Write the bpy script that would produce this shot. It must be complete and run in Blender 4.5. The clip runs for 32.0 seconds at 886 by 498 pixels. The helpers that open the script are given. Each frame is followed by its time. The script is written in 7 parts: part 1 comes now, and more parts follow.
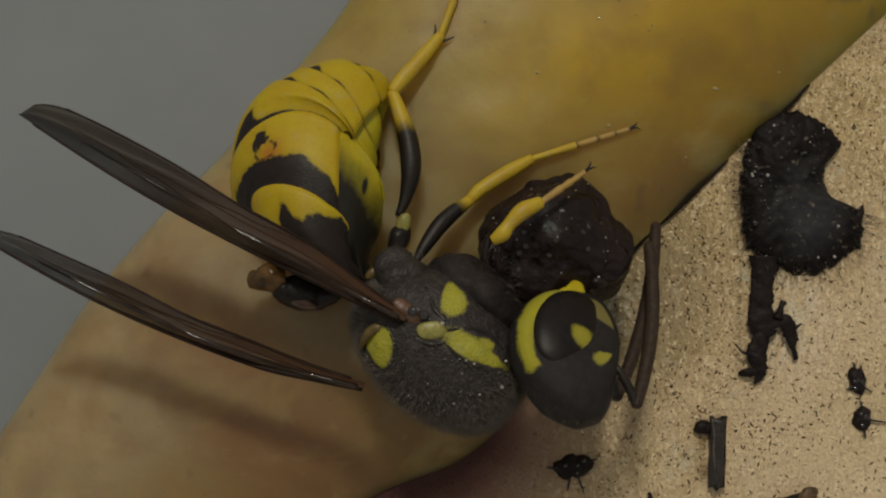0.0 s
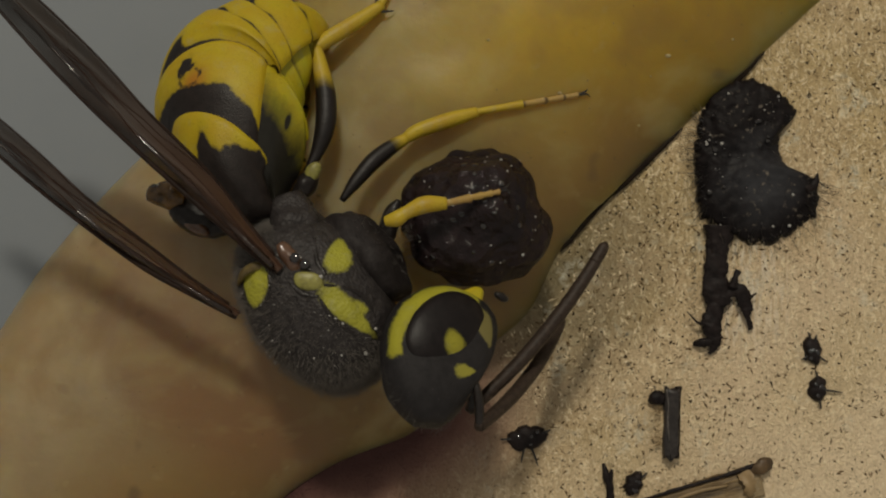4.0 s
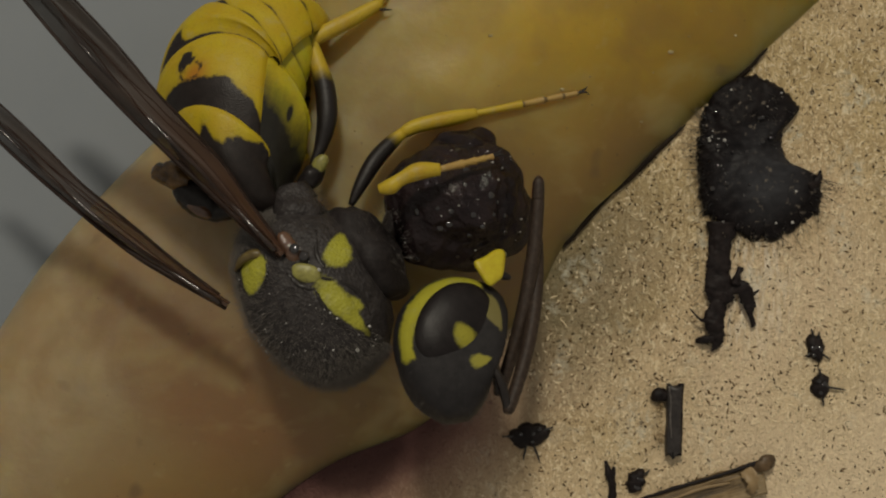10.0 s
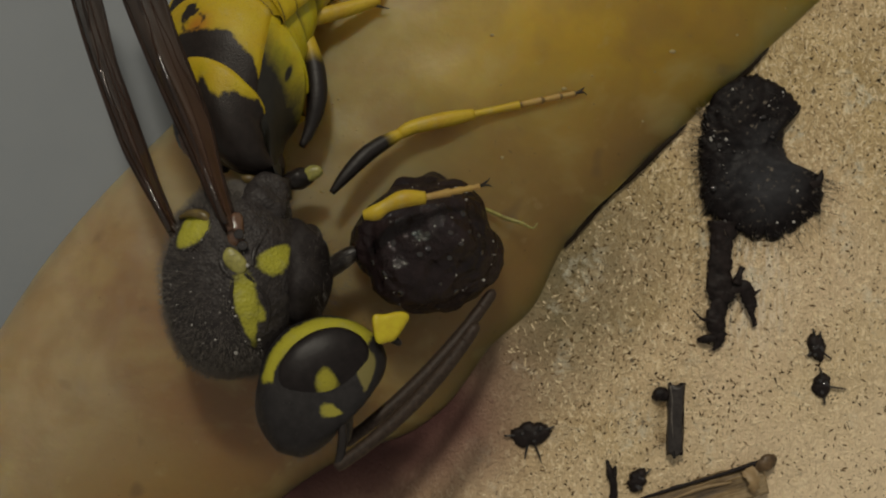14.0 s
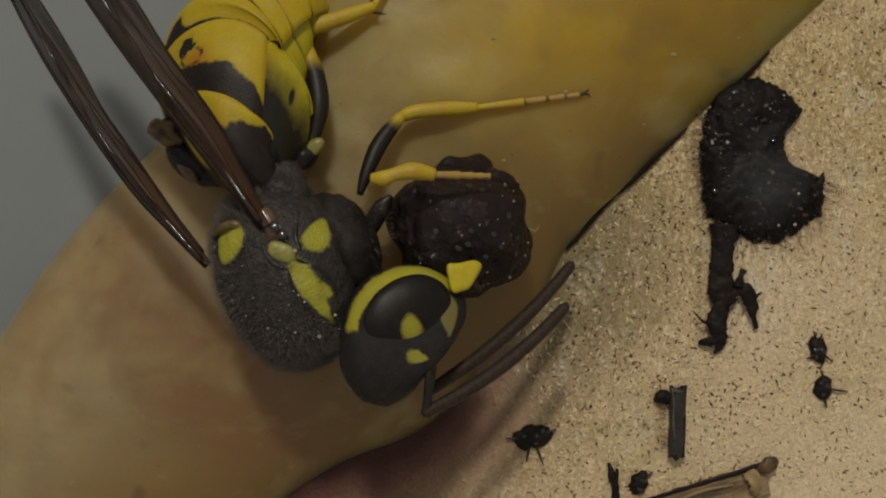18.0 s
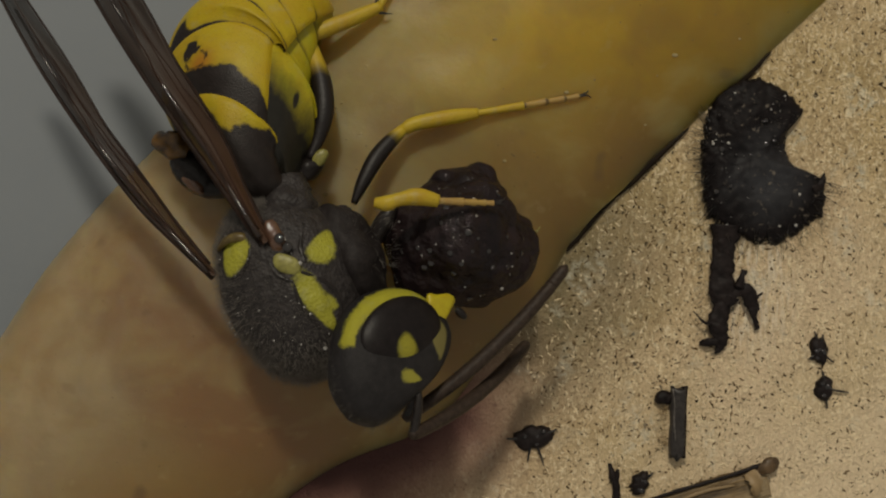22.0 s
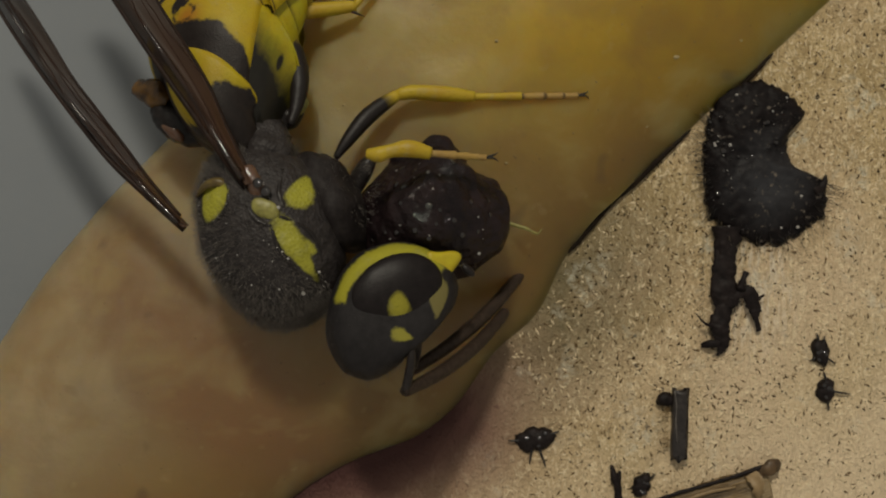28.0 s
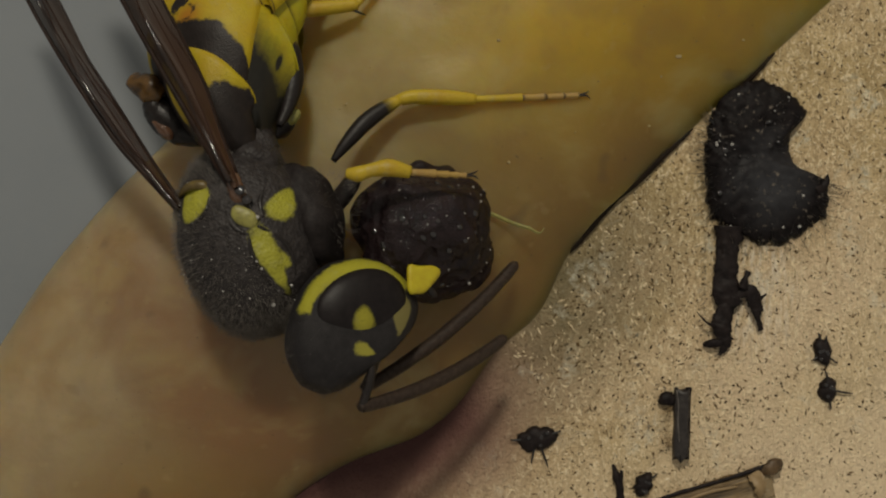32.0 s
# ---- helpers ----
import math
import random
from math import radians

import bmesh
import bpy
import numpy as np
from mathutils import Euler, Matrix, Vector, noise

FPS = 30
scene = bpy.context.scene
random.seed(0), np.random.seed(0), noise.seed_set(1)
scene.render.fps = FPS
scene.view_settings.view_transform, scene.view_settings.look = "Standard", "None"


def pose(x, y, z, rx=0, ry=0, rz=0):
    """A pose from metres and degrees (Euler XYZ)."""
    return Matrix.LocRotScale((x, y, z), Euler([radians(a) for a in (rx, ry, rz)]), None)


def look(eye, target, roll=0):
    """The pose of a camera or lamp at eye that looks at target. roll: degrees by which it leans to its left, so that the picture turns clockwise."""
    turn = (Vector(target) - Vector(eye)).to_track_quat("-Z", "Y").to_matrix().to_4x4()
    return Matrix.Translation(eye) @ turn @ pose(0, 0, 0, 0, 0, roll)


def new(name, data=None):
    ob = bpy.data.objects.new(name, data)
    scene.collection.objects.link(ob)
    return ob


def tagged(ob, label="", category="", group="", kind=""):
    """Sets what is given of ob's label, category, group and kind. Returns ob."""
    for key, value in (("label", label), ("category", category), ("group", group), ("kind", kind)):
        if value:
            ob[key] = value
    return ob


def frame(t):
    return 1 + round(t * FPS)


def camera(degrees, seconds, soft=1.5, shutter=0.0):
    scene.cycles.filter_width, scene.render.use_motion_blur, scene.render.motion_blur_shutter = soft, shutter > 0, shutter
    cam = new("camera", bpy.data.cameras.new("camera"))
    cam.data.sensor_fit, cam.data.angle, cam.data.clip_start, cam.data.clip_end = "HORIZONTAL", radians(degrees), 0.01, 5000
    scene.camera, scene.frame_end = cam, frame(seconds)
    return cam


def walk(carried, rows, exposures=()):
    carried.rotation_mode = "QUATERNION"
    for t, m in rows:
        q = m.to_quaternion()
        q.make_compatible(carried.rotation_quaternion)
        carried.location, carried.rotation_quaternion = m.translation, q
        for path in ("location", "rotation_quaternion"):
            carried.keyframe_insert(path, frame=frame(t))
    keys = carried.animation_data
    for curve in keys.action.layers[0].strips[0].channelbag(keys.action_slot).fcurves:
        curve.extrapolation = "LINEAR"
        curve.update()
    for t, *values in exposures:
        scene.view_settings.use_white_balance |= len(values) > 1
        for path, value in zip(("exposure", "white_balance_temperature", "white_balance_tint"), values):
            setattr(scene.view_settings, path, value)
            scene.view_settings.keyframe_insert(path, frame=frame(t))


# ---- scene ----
MM = 0.001


def mm(x, y, z, rx=0, ry=0, rz=0):
    """A pose from millimetres and degrees."""
    return pose(x * MM, y * MM, z * MM, rx, ry, rz)


# ---- camera ----
cam = camera(40, 32.0, soft=2.18)
walk(cam, [
    (0, mm(-1.132, 0.649, 34.033, 0.399, 0.258, 0.147)),
    (0.5, mm(-0.967, 0.842, 34.014, 0.24, 0.181, 0.009)),
    (1, mm(0.163, 0.938, 33.669, 0.141, 0.125, -0.007)),
    (1.5, mm(-0.062, 0.868, 33.731, -0.018, 0.075, -0.026)),
    (2, mm(-0.104, 0.803, 33.709, 0.092, 0.088, 0.044)),
    (2.5, mm(0.006, 0.806, 33.903, -0.209, 0.298, 0.126)),
    (3, mm(-0.017, 0.615, 33.734, -0.09, 0.18, 0.063)),
    (3.5, mm(0.066, 0.043, 33.757, 0.062, 0.061, 0.011)),
    (5.5, mm(0.042, 0.015, 33.651, -0.021, 0.031, -0.042)),
    (6, mm(0.026, -0.001, 33.66, 0.002, 0.004, 0)),
    (6.5, mm(0.101, 0.012, 33.634, 0.017, 0.04, -0.015)),
    (7, mm(0.083, 0.087, 33.595, -0.041, -0.031, -0.022)),
    (7.5, mm(0.052, 0.098, 33.635, -0.068, 0.001, -0.078)),
    (8, mm(0.035, 0.044, 33.653, -0.03, 0.02, -0.057)),
    (8.5, mm(0.025, 0.027, 33.646, 0, 0.026, -0.044)),
    (9, mm(0, 0, 33.66, 0, 0, 0)),
    (9.5, mm(0.017, 0.026, 33.642, -0.049, -0.007, 0.004)),
    (10, mm(0.011, -0.01, 33.653, -0.038, 0.048, 0.008)),
    (10.5, mm(-0.043, -0.079, 33.683, -0.081, -0.022, -0.066)),
    (11, mm(-0.015, -0.063, 33.646, -0.06, -0.019, -0.016)),
    (11.5, mm(-0.014, -0.052, 33.665, -0.036, -0.009, 0.012)),
    (12, mm(-0.011, -0.003, 33.684, -0.127, 0.01, -0.016)),
    (12.5, mm(-0.037, -0.053, 33.664, -0.035, -0.007, 0.015)),
    (13, mm(-0.015, -0.045, 33.649, -0.003, 0.015, -0.041)),
    (13.5, mm(-0.05, 0.012, 33.645, -0.09, -0.027, -0.031)),
    (14, mm(-0.052, -0.025, 33.656, -0.047, 0.009, 0.037)),
    (14.5, mm(-0.114, 0.07, 33.679, -0.155, -0.061, -0.045)),
    (16.5, mm(-0.097, 0.032, 33.681, -0.036, -0.034, 0.03)),
    (17, mm(-0.053, 0.039, 33.709, -0.04, 0.054, -0.029)),
    (17.5, mm(-0.067, 0.027, 33.68, 0.004, 0.015, -0.004)),
    (18, mm(-0.107, 0.036, 33.703, -0.009, 0.001, -0.012)),
    (18.5, mm(-0.075, 0.061, 33.693, -0.042, 0.047, 0.02)),
    (19, mm(-0.111, 0.03, 33.706, -0.008, 0.006, 0.042)),
    (19.5, mm(-0.094, 0.095, 33.71, -0.079, 0.025, -0.009)),
    (20, mm(-0.081, 0.103, 33.731, -0.038, 0.018, -0.034)),
    (20.5, mm(-0.132, 0.11, 33.665, -0.068, -0.047, 0.019)),
    (21, mm(-0.165, 0.148, 33.712, -0.129, -0.017, -0.001)),
    (21.5, mm(-0.106, -0.008, 33.702, 0.085, 0.041, 0.051)),
    (22, mm(-0.108, 0.048, 33.709, -0.009, 0.043, 0.023)),
    (22.5, mm(-0.105, 0.06, 33.729, -0.004, 0.059, -0.038)),
    (23, mm(-0.125, 0.095, 33.697, -0.065, 0.018, 0.017)),
    (23.5, mm(-0.128, 0.143, 33.704, -0.068, 0.01, -0.045)),
    (24, mm(-0.107, 0.115, 33.663, -0.036, -0.005, 0.016)),
    (24.5, mm(-0.115, 0.14, 33.711, -0.074, 0.031, -0.01)),
    (25, mm(-0.11, 0.066, 33.714, 0.022, 0.043, -0.003)),
    (25.5, mm(-0.169, 0.081, 33.683, -0.02, -0.037, 0.041)),
    (27.5, mm(-0.145, 0.1, 33.722, 0.013, 0.03, -0.031)),
    (28, mm(-0.176, 0.149, 33.71, -0.091, 0.01, -0.003)),
    (28.5, mm(-0.208, 0.143, 33.693, -0.123, -0.018, 0.015)),
    (29, mm(-0.196, 0.059, 33.703, -0.005, -0.013, -0.022)),
    (29.5, mm(-0.239, 0.107, 33.703, -0.05, -0.059, -0.005)),
    (30, mm(-0.202, 0.113, 33.663, -0.033, -0.004, 0.015)),
    (30.5, mm(-0.246, 0.148, 33.74, -0.085, -0.017, 0.009)),
    (31, mm(-0.236, 0.062, 33.757, -0.032, 0.007, 0.049)),
    (31.5, mm(-0.297, 0.1, 33.717, -0.053, -0.074, -0.014)),
    (32, mm(-0.241, 0.087, 33.712, -0.015, -0.006, 0.01)),
])

# ---- light: a dim room and a ceiling fitting of four small bulbs ----
world = bpy.data.worlds.new("room_light")
world.use_nodes = True
scene.world = world
world.node_tree.nodes["Background"].inputs["Color"].default_value = (1.0, 0.95, 0.83, 1)
world.node_tree.nodes["Background"].inputs["Strength"].default_value = 0.275
scene.view_settings.exposure = 0.0
for dx, dz in ((-0.008, 0.006), (0.008, 0.006), (-0.008, -0.006), (0.008, -0.006)):
    bulb = bpy.data.lights.new("bulb", "AREA")
    bulb.shape, bulb.size = "DISK", 0.032
    bulb.energy, bulb.color = 0.163, (1.0, 0.925, 0.765)
    lamp = new("ceiling_bulb", bulb)
    lamp.matrix_world = look((-0.02 + dx, 0.235 + dz * 0.6, 0.30 + dz), (0, 0, 0))


# ---- mesh helpers (all sizes in millimetres) ----
def mesh_of(name, verts, faces, material, smooth=True, marks=None):
    me = bpy.data.meshes.new(name)
    me.from_pydata([tuple(float(c) * MM for c in v) for v in verts], [], [tuple(int(i) for i in f) for f in faces])
    if material:
        me.materials.append(material)
    if smooth:
        me.polygons.foreach_set("use_smooth", [True] * len(me.polygons))
    if marks is not None:
        a = me.attributes.new("mark", "FLOAT", "POINT")
        a.data.foreach_set("value", np.asarray(marks, dtype=np.float32))
    me.update()
    return me


def part(name, me, parent, label="", at=None):
    ob = new(name, me)
    ob.parent = parent
    if at is not None:
        ob.matrix_basis = at
    if label:
        tagged(ob, label)
    return ob


def thing(name, label, category, at, group="", kind=""):
    ob = new(name)
    ob.empty_display_size = 0.001
    ob.matrix_basis = at
    return tagged(ob, label, category, group, kind)


def solid(name, me, label, category, at, group="", kind=""):
    ob = new(name, me)
    ob.matrix_basis = at
    return tagged(ob, label, category, group, kind)


def grid_faces(nu, nv, wrap=True):
    """Quads of nu rings of nv points."""
    fs = []
    for i in range(nu - 1):
        for j in range(nv if wrap else nv - 1):
            k = (j + 1) % nv
            fs.append((i * nv + j, i * nv + k, (i + 1) * nv + k, (i + 1) * nv + j))
    return fs


def lumps(p, size, seed=0.0):
    q = Vector((p[0] / size + seed, p[1] / size - seed, p[2] / size + 2 * seed))
    return noise.noise(q)


def ball_points(nu, nv, power=1.0):
    """Unit sphere points, poles on x, as rings."""
    out = []
    for i in range(nu):
        a = math.pi * i / (nu - 1)
        a = min(max(a, 1e-3), math.pi - 1e-3)
        for j in range(nv):
            b = 2 * math.pi * j / nv
            r = math.sin(a) ** power
            out.append((-math.cos(a), r * math.cos(b), r * math.sin(b)))
    return np.array(out)


def capped(nu, nv):
    fs = grid_faces(nu, nv)
    fs.append(tuple(range(nv))[::-1])
    fs.append(tuple(range((nu - 1) * nv, nu * nv)))
    return fs


def spline(pts, n):
    """Catmull-Rom through a few knots (any number of columns)."""
    p = np.array(pts, dtype=float)
    p = np.vstack([2 * p[0] - p[1], p, 2 * p[-1] - p[-2]])
    out = []
    m = len(p) - 3
    for i in range(n):
        u = m * i / (n - 1)
        k = min(int(u), m - 1)
        u -= k
        a, b, c, d = p[k:k + 4]
        out.append(0.5 * (2 * b + (c - a) * u + (2 * a - 5 * b + 4 * c - d) * u * u + (3 * b - a - 3 * c + d) * u ** 3))
    return np.array(out)


def tube(knots, n=20, around=10, flat=1.0, rough=0.0, seed=0.0):
    """A tapered tube through knots (x, y, z, radius); flat squeezes it along z."""
    k = spline(knots, n)
    pts, rad = k[:, :3], np.maximum(k[:, 3], 0.003)
    tan = np.gradient(pts, axis=0)
    tan /= np.linalg.norm(tan, axis=1)[:, None] + 1e-9
    vs = []
    for p, t, r in zip(pts, tan, rad):
        side = np.cross(t, (0.0, 0.0, 1.0))
        if np.linalg.norm(side) < 0.1:
            side = np.cross(t, (0.0, 1.0, 0.0))
        side /= np.linalg.norm(side)
        up = np.cross(side, t)
        for j in range(around):
            b = 2 * math.pi * j / around
            q = p + r * (math.cos(b) * side + flat * math.sin(b) * up)
            if rough:
                q = q + (q - p) * rough * (0.9 * lumps(q, 3 * r + 0.05, seed) + 0.7 * lumps((q[0], q[1], seed), 0.24, seed) + 0.35 * lumps(q, 0.1, seed))
            vs.append(q)
    return np.array(vs), capped(n, around)


def join(*pieces):
    vs, fs, o = [], [], 0
    for v, f in pieces:
        vs.append(np.asarray(v))
        fs += [tuple(i + o for i in q) for q in f]
        o += len(v)
    return np.vstack(vs), fs


def hairs(roots, ways, length, width, seed):
    """Thin three-sided bristles."""
    rnd = random.Random(seed)
    vs, fs = [], []
    for p, d in zip(roots, ways):
        d = Vector(d).normalized()
        d = (d + Vector((rnd.uniform(-.5, .5), rnd.uniform(-.5, .5), rnd.uniform(-.4, .4)))).normalized()
        s = d.orthogonal().normalized()
        u = d.cross(s)
        ln = length * rnd.uniform(0.5, 1.2)
        o = len(vs)
        p = Vector(p)
        for a in (0, 2.1, 4.2):
            vs.append(tuple(p + width * (math.cos(a) * s + math.sin(a) * u)))
        vs.append(tuple(p + d * ln + Vector((0, 0, -0.15 * ln))))
        fs += [(o, o + 1, o + 3), (o + 1, o + 2, o + 3), (o + 2, o, o + 3)]
    return vs, fs


# ---- materials ----
class Nodes:
    """A short way to write node materials; coordinates are in millimetres."""

    def __init__(self, name):
        self.mat = bpy.data.materials.new(name)
        self.mat.use_nodes = True
        self.tree = self.mat.node_tree
        self.bsdf = self.tree.nodes["Principled BSDF"]
        tc = self.tree.nodes.new("ShaderNodeTexCoord")
        mp = self.tree.nodes.new("ShaderNodeMapping")
        mp.inputs["Scale"].default_value = (1000, 1000, 1000)
        self.tree.links.new(tc.outputs["Object"], mp.inputs["Vector"])
        self.co = mp.outputs["Vector"]

    def link(self, a, b):
        self.tree.links.new(a, b)

    def stretch(self, x, y, z):
        mp = self.tree.nodes.new("ShaderNodeMapping")
        mp.inputs["Scale"].default_value = (x, y, z)
        self.link(self.co, mp.inputs["Vector"])
        return mp.outputs["Vector"]

    def noise(self, scale, detail=3.0, rough=0.55, co=None, distortion=0.0):
        n = self.tree.nodes.new("ShaderNodeTexNoise")
        n.inputs["Scale"].default_value = scale
        n.inputs["Detail"].default_value = detail
        n.inputs["Roughness"].default_value = rough
        n.inputs["Distortion"].default_value = distortion
        self.link(co or self.co, n.inputs["Vector"])
        return n.outputs["Fac"]

    def cells(self, scale, co=None):
        n = self.tree.nodes.new("ShaderNodeTexVoronoi")
        n.inputs["Scale"].default_value = scale
        self.link(co or self.co, n.inputs["Vector"])
        return n.outputs["Distance"]

    def axis(self, which, co=None):
        s = self.tree.nodes.new("ShaderNodeSeparateXYZ")
        self.link(co or self.co, s.inputs["Vector"])
        return s.outputs[which]

    def math(self, op, a, b=0.0):
        n = self.tree.nodes.new("ShaderNodeMath")
        n.operation = op
        for i, v in enumerate((a, b)):
            if isinstance(v, (int, float)):
                n.inputs[i].default_value = v
            else:
                self.link(v, n.inputs[i])
        return n.outputs[0]

    def ramp(self, fac, lo, hi, a=0.0, b=1.0):
        n = self.tree.nodes.new("ShaderNodeMapRange")
        n.inputs["From Min"].default_value, n.inputs["From Max"].default_value = lo, hi
        n.inputs["To Min"].default_value, n.inputs["To Max"].default_value = a, b
        self.link(fac, n.inputs["Value"])
        return n.outputs["Result"]

    def mix(self, fac, a, b):
        n = self.tree.nodes.new("ShaderNodeMix")
        n.data_type = "RGBA"
        self.link(fac, n.inputs["Factor"]) if not isinstance(fac, float) else None
        if isinstance(fac, float):
            n.inputs["Factor"].default_value = fac
        for key, v in (("A", a), ("B", b)):
            sock = [s for s in n.inputs if s.name == key and s.type == "RGBA"][0]
            if isinstance(v, tuple):
                sock.default_value = (*v, 1)
            else:
                self.link(v, sock)
        return [s for s in n.outputs if s.type == "RGBA"][0]

    def mark(self, name="mark"):
        n = self.tree.nodes.new("ShaderNodeAttribute")
        n.attribute_name = name
        return n.outputs["Fac"]

    def bump(self, height, depth, strength=1.0, normal=None):
        n = self.tree.nodes.new("ShaderNodeBump")
        n.inputs["Strength"].default_value = strength
        n.inputs["Distance"].default_value = depth * MM
        self.link(height, n.inputs["Height"])
        if normal:
            self.link(normal, n.inputs["Normal"])
        return n.outputs["Normal"]

    def done(self, color, rough=0.5, normal=None, **more):
        b = self.bsdf
        if isinstance(color, tuple):
            b.inputs["Base Color"].default_value = (*color, 1)
        else:
            self.link(color, b.inputs["Base Color"])
        if isinstance(rough, (int, float)):
            b.inputs["Roughness"].default_value = rough
        else:
            self.link(rough, b.inputs["Roughness"])
        if normal:
            self.link(normal, b.inputs["Normal"])
        for k, v in more.items():
            b.inputs[k.replace("_", " ")].default_value = v
        return self.mat


def mat_board():
    m = Nodes("speckled_board")
    broad = m.noise(0.16, 3)
    mid = m.noise(0.9, 4, 0.6)
    fine = m.noise(9, 3, 0.7)
    fibre = m.noise(6, 3, 0.65, m.stretch(1.15, 0.65, 1.0), 1.2)
    c = m.mix(m.ramp(mid, 0.3, 0.7), (0.44, 0.32, 0.152), (0.63, 0.475, 0.252))
    c = m.mix(m.ramp(broad, 0.42, 0.62, 0, 0.6), c, (0.70, 0.52, 0.345))
    c = m.mix(m.ramp(m.noise(2.6, 4, 0.7, m.stretch(1.0, 0.5, 1.0)), 0.52, 0.36, 0, 0.42), c, (0.29, 0.20, 0.09))
    c = m.mix(m.ramp(fibre, 0.53, 0.62, 0, 0.88), c, (0.84, 0.69, 0.44))
    c = m.mix(m.ramp(fine, 0.44, 0.32, 0, 0.86), c, (0.17, 0.11, 0.045))
    c = m.mix(m.ramp(m.noise(3.6, 2, 0.5), 0.325, 0.285, 0, 0.95), c, (0.03, 0.018, 0.008))
    # brushed pale streaks round the insect scrap's stalk
    sx, sy = m.axis("X"), m.axis("Y")
    brush = m.math("ADD", m.math("POWER", m.math("MULTIPLY", m.math("ADD", sx, -8.5), 0.75), 2.0), m.math("POWER", m.math("MULTIPLY", m.math("ADD", sy, 1.0), 0.45), 2.0))
    brush = m.math("MULTIPLY", m.ramp(brush, 1.1, 0.1), m.ramp(m.noise(4, 3, 0.6, m.stretch(2.2, 0.3, 1.0)), 0.46, 0.6))
    c = m.mix(m.math("MULTIPLY", brush, 0.75), c, (0.84, 0.76, 0.62))
    # darker greenish bloom and a pink stain beside the fruit
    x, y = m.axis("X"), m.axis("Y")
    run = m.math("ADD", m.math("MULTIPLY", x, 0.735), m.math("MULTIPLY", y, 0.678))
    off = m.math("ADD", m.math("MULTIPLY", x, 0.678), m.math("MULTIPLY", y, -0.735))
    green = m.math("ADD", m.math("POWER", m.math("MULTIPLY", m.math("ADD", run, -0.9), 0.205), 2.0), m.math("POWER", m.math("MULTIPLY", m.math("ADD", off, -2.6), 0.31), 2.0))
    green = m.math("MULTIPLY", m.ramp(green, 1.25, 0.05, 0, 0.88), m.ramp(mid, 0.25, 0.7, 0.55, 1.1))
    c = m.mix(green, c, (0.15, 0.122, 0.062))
    # chalky greenish-white patches
    chalk = m.math("MULTIPLY", m.ramp(m.noise(0.75, 3, 0.6, None, 0.6), 0.57, 0.68), m.ramp(m.noise(5, 3, 0.7), 0.42, 0.58))
    c = m.mix(m.math("MULTIPLY", chalk, 0.6), c, (0.62, 0.60, 0.48))
    # uneven brightness painted into the colour: board paler towards the lower right
    lit_side = m.math("ADD", m.math("MULTIPLY", x, 0.6), m.math("MULTIPLY", y, -0.8))
    lit_side = m.math("ADD", lit_side, m.math("MULTIPLY", m.math("ADD", broad, -0.5), 6.0))
    c = m.mix(m.ramp(lit_side, 5.0, 12.0, 0, 0.75), c, (0.83, 0.665, 0.45))
    # mauve juice stain along the fruit, contact shade and wasp shadow painted in
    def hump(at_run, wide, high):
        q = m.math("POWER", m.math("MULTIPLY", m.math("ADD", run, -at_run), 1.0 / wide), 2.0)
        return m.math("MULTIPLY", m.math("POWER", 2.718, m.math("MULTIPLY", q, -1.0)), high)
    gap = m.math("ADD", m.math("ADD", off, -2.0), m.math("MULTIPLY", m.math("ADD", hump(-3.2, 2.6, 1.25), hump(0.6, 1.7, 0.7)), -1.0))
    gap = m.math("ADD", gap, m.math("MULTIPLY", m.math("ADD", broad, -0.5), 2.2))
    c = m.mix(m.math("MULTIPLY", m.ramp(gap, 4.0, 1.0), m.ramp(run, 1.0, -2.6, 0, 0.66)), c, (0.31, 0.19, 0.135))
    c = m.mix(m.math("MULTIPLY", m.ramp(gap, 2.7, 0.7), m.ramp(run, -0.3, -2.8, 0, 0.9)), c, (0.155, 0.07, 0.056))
    # darkest strip at the foot: contact shade put into the colour
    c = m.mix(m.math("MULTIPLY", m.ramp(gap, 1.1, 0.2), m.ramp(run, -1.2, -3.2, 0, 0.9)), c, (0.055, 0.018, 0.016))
    h = m.math("ADD", m.math("MULTIPLY", fine, 0.6), m.math("MULTIPLY", fibre, 0.9))
    return m.done(c, 0.66, m.bump(h, 0.12, 1.0), Specular_IOR_Level=0.3)


def mat_table():
    m = Nodes("grey_table")
    c = m.mix(m.ramp(m.noise(0.12, 3), 0.3, 0.7), (0.168, 0.185, 0.203), (0.205, 0.222, 0.24))
    c = m.mix(m.ramp(m.noise(2.5, 3), 0.4, 0.7, 0, 0.2), c, (0.21, 0.22, 0.225))
    return m.done(c, 0.6)


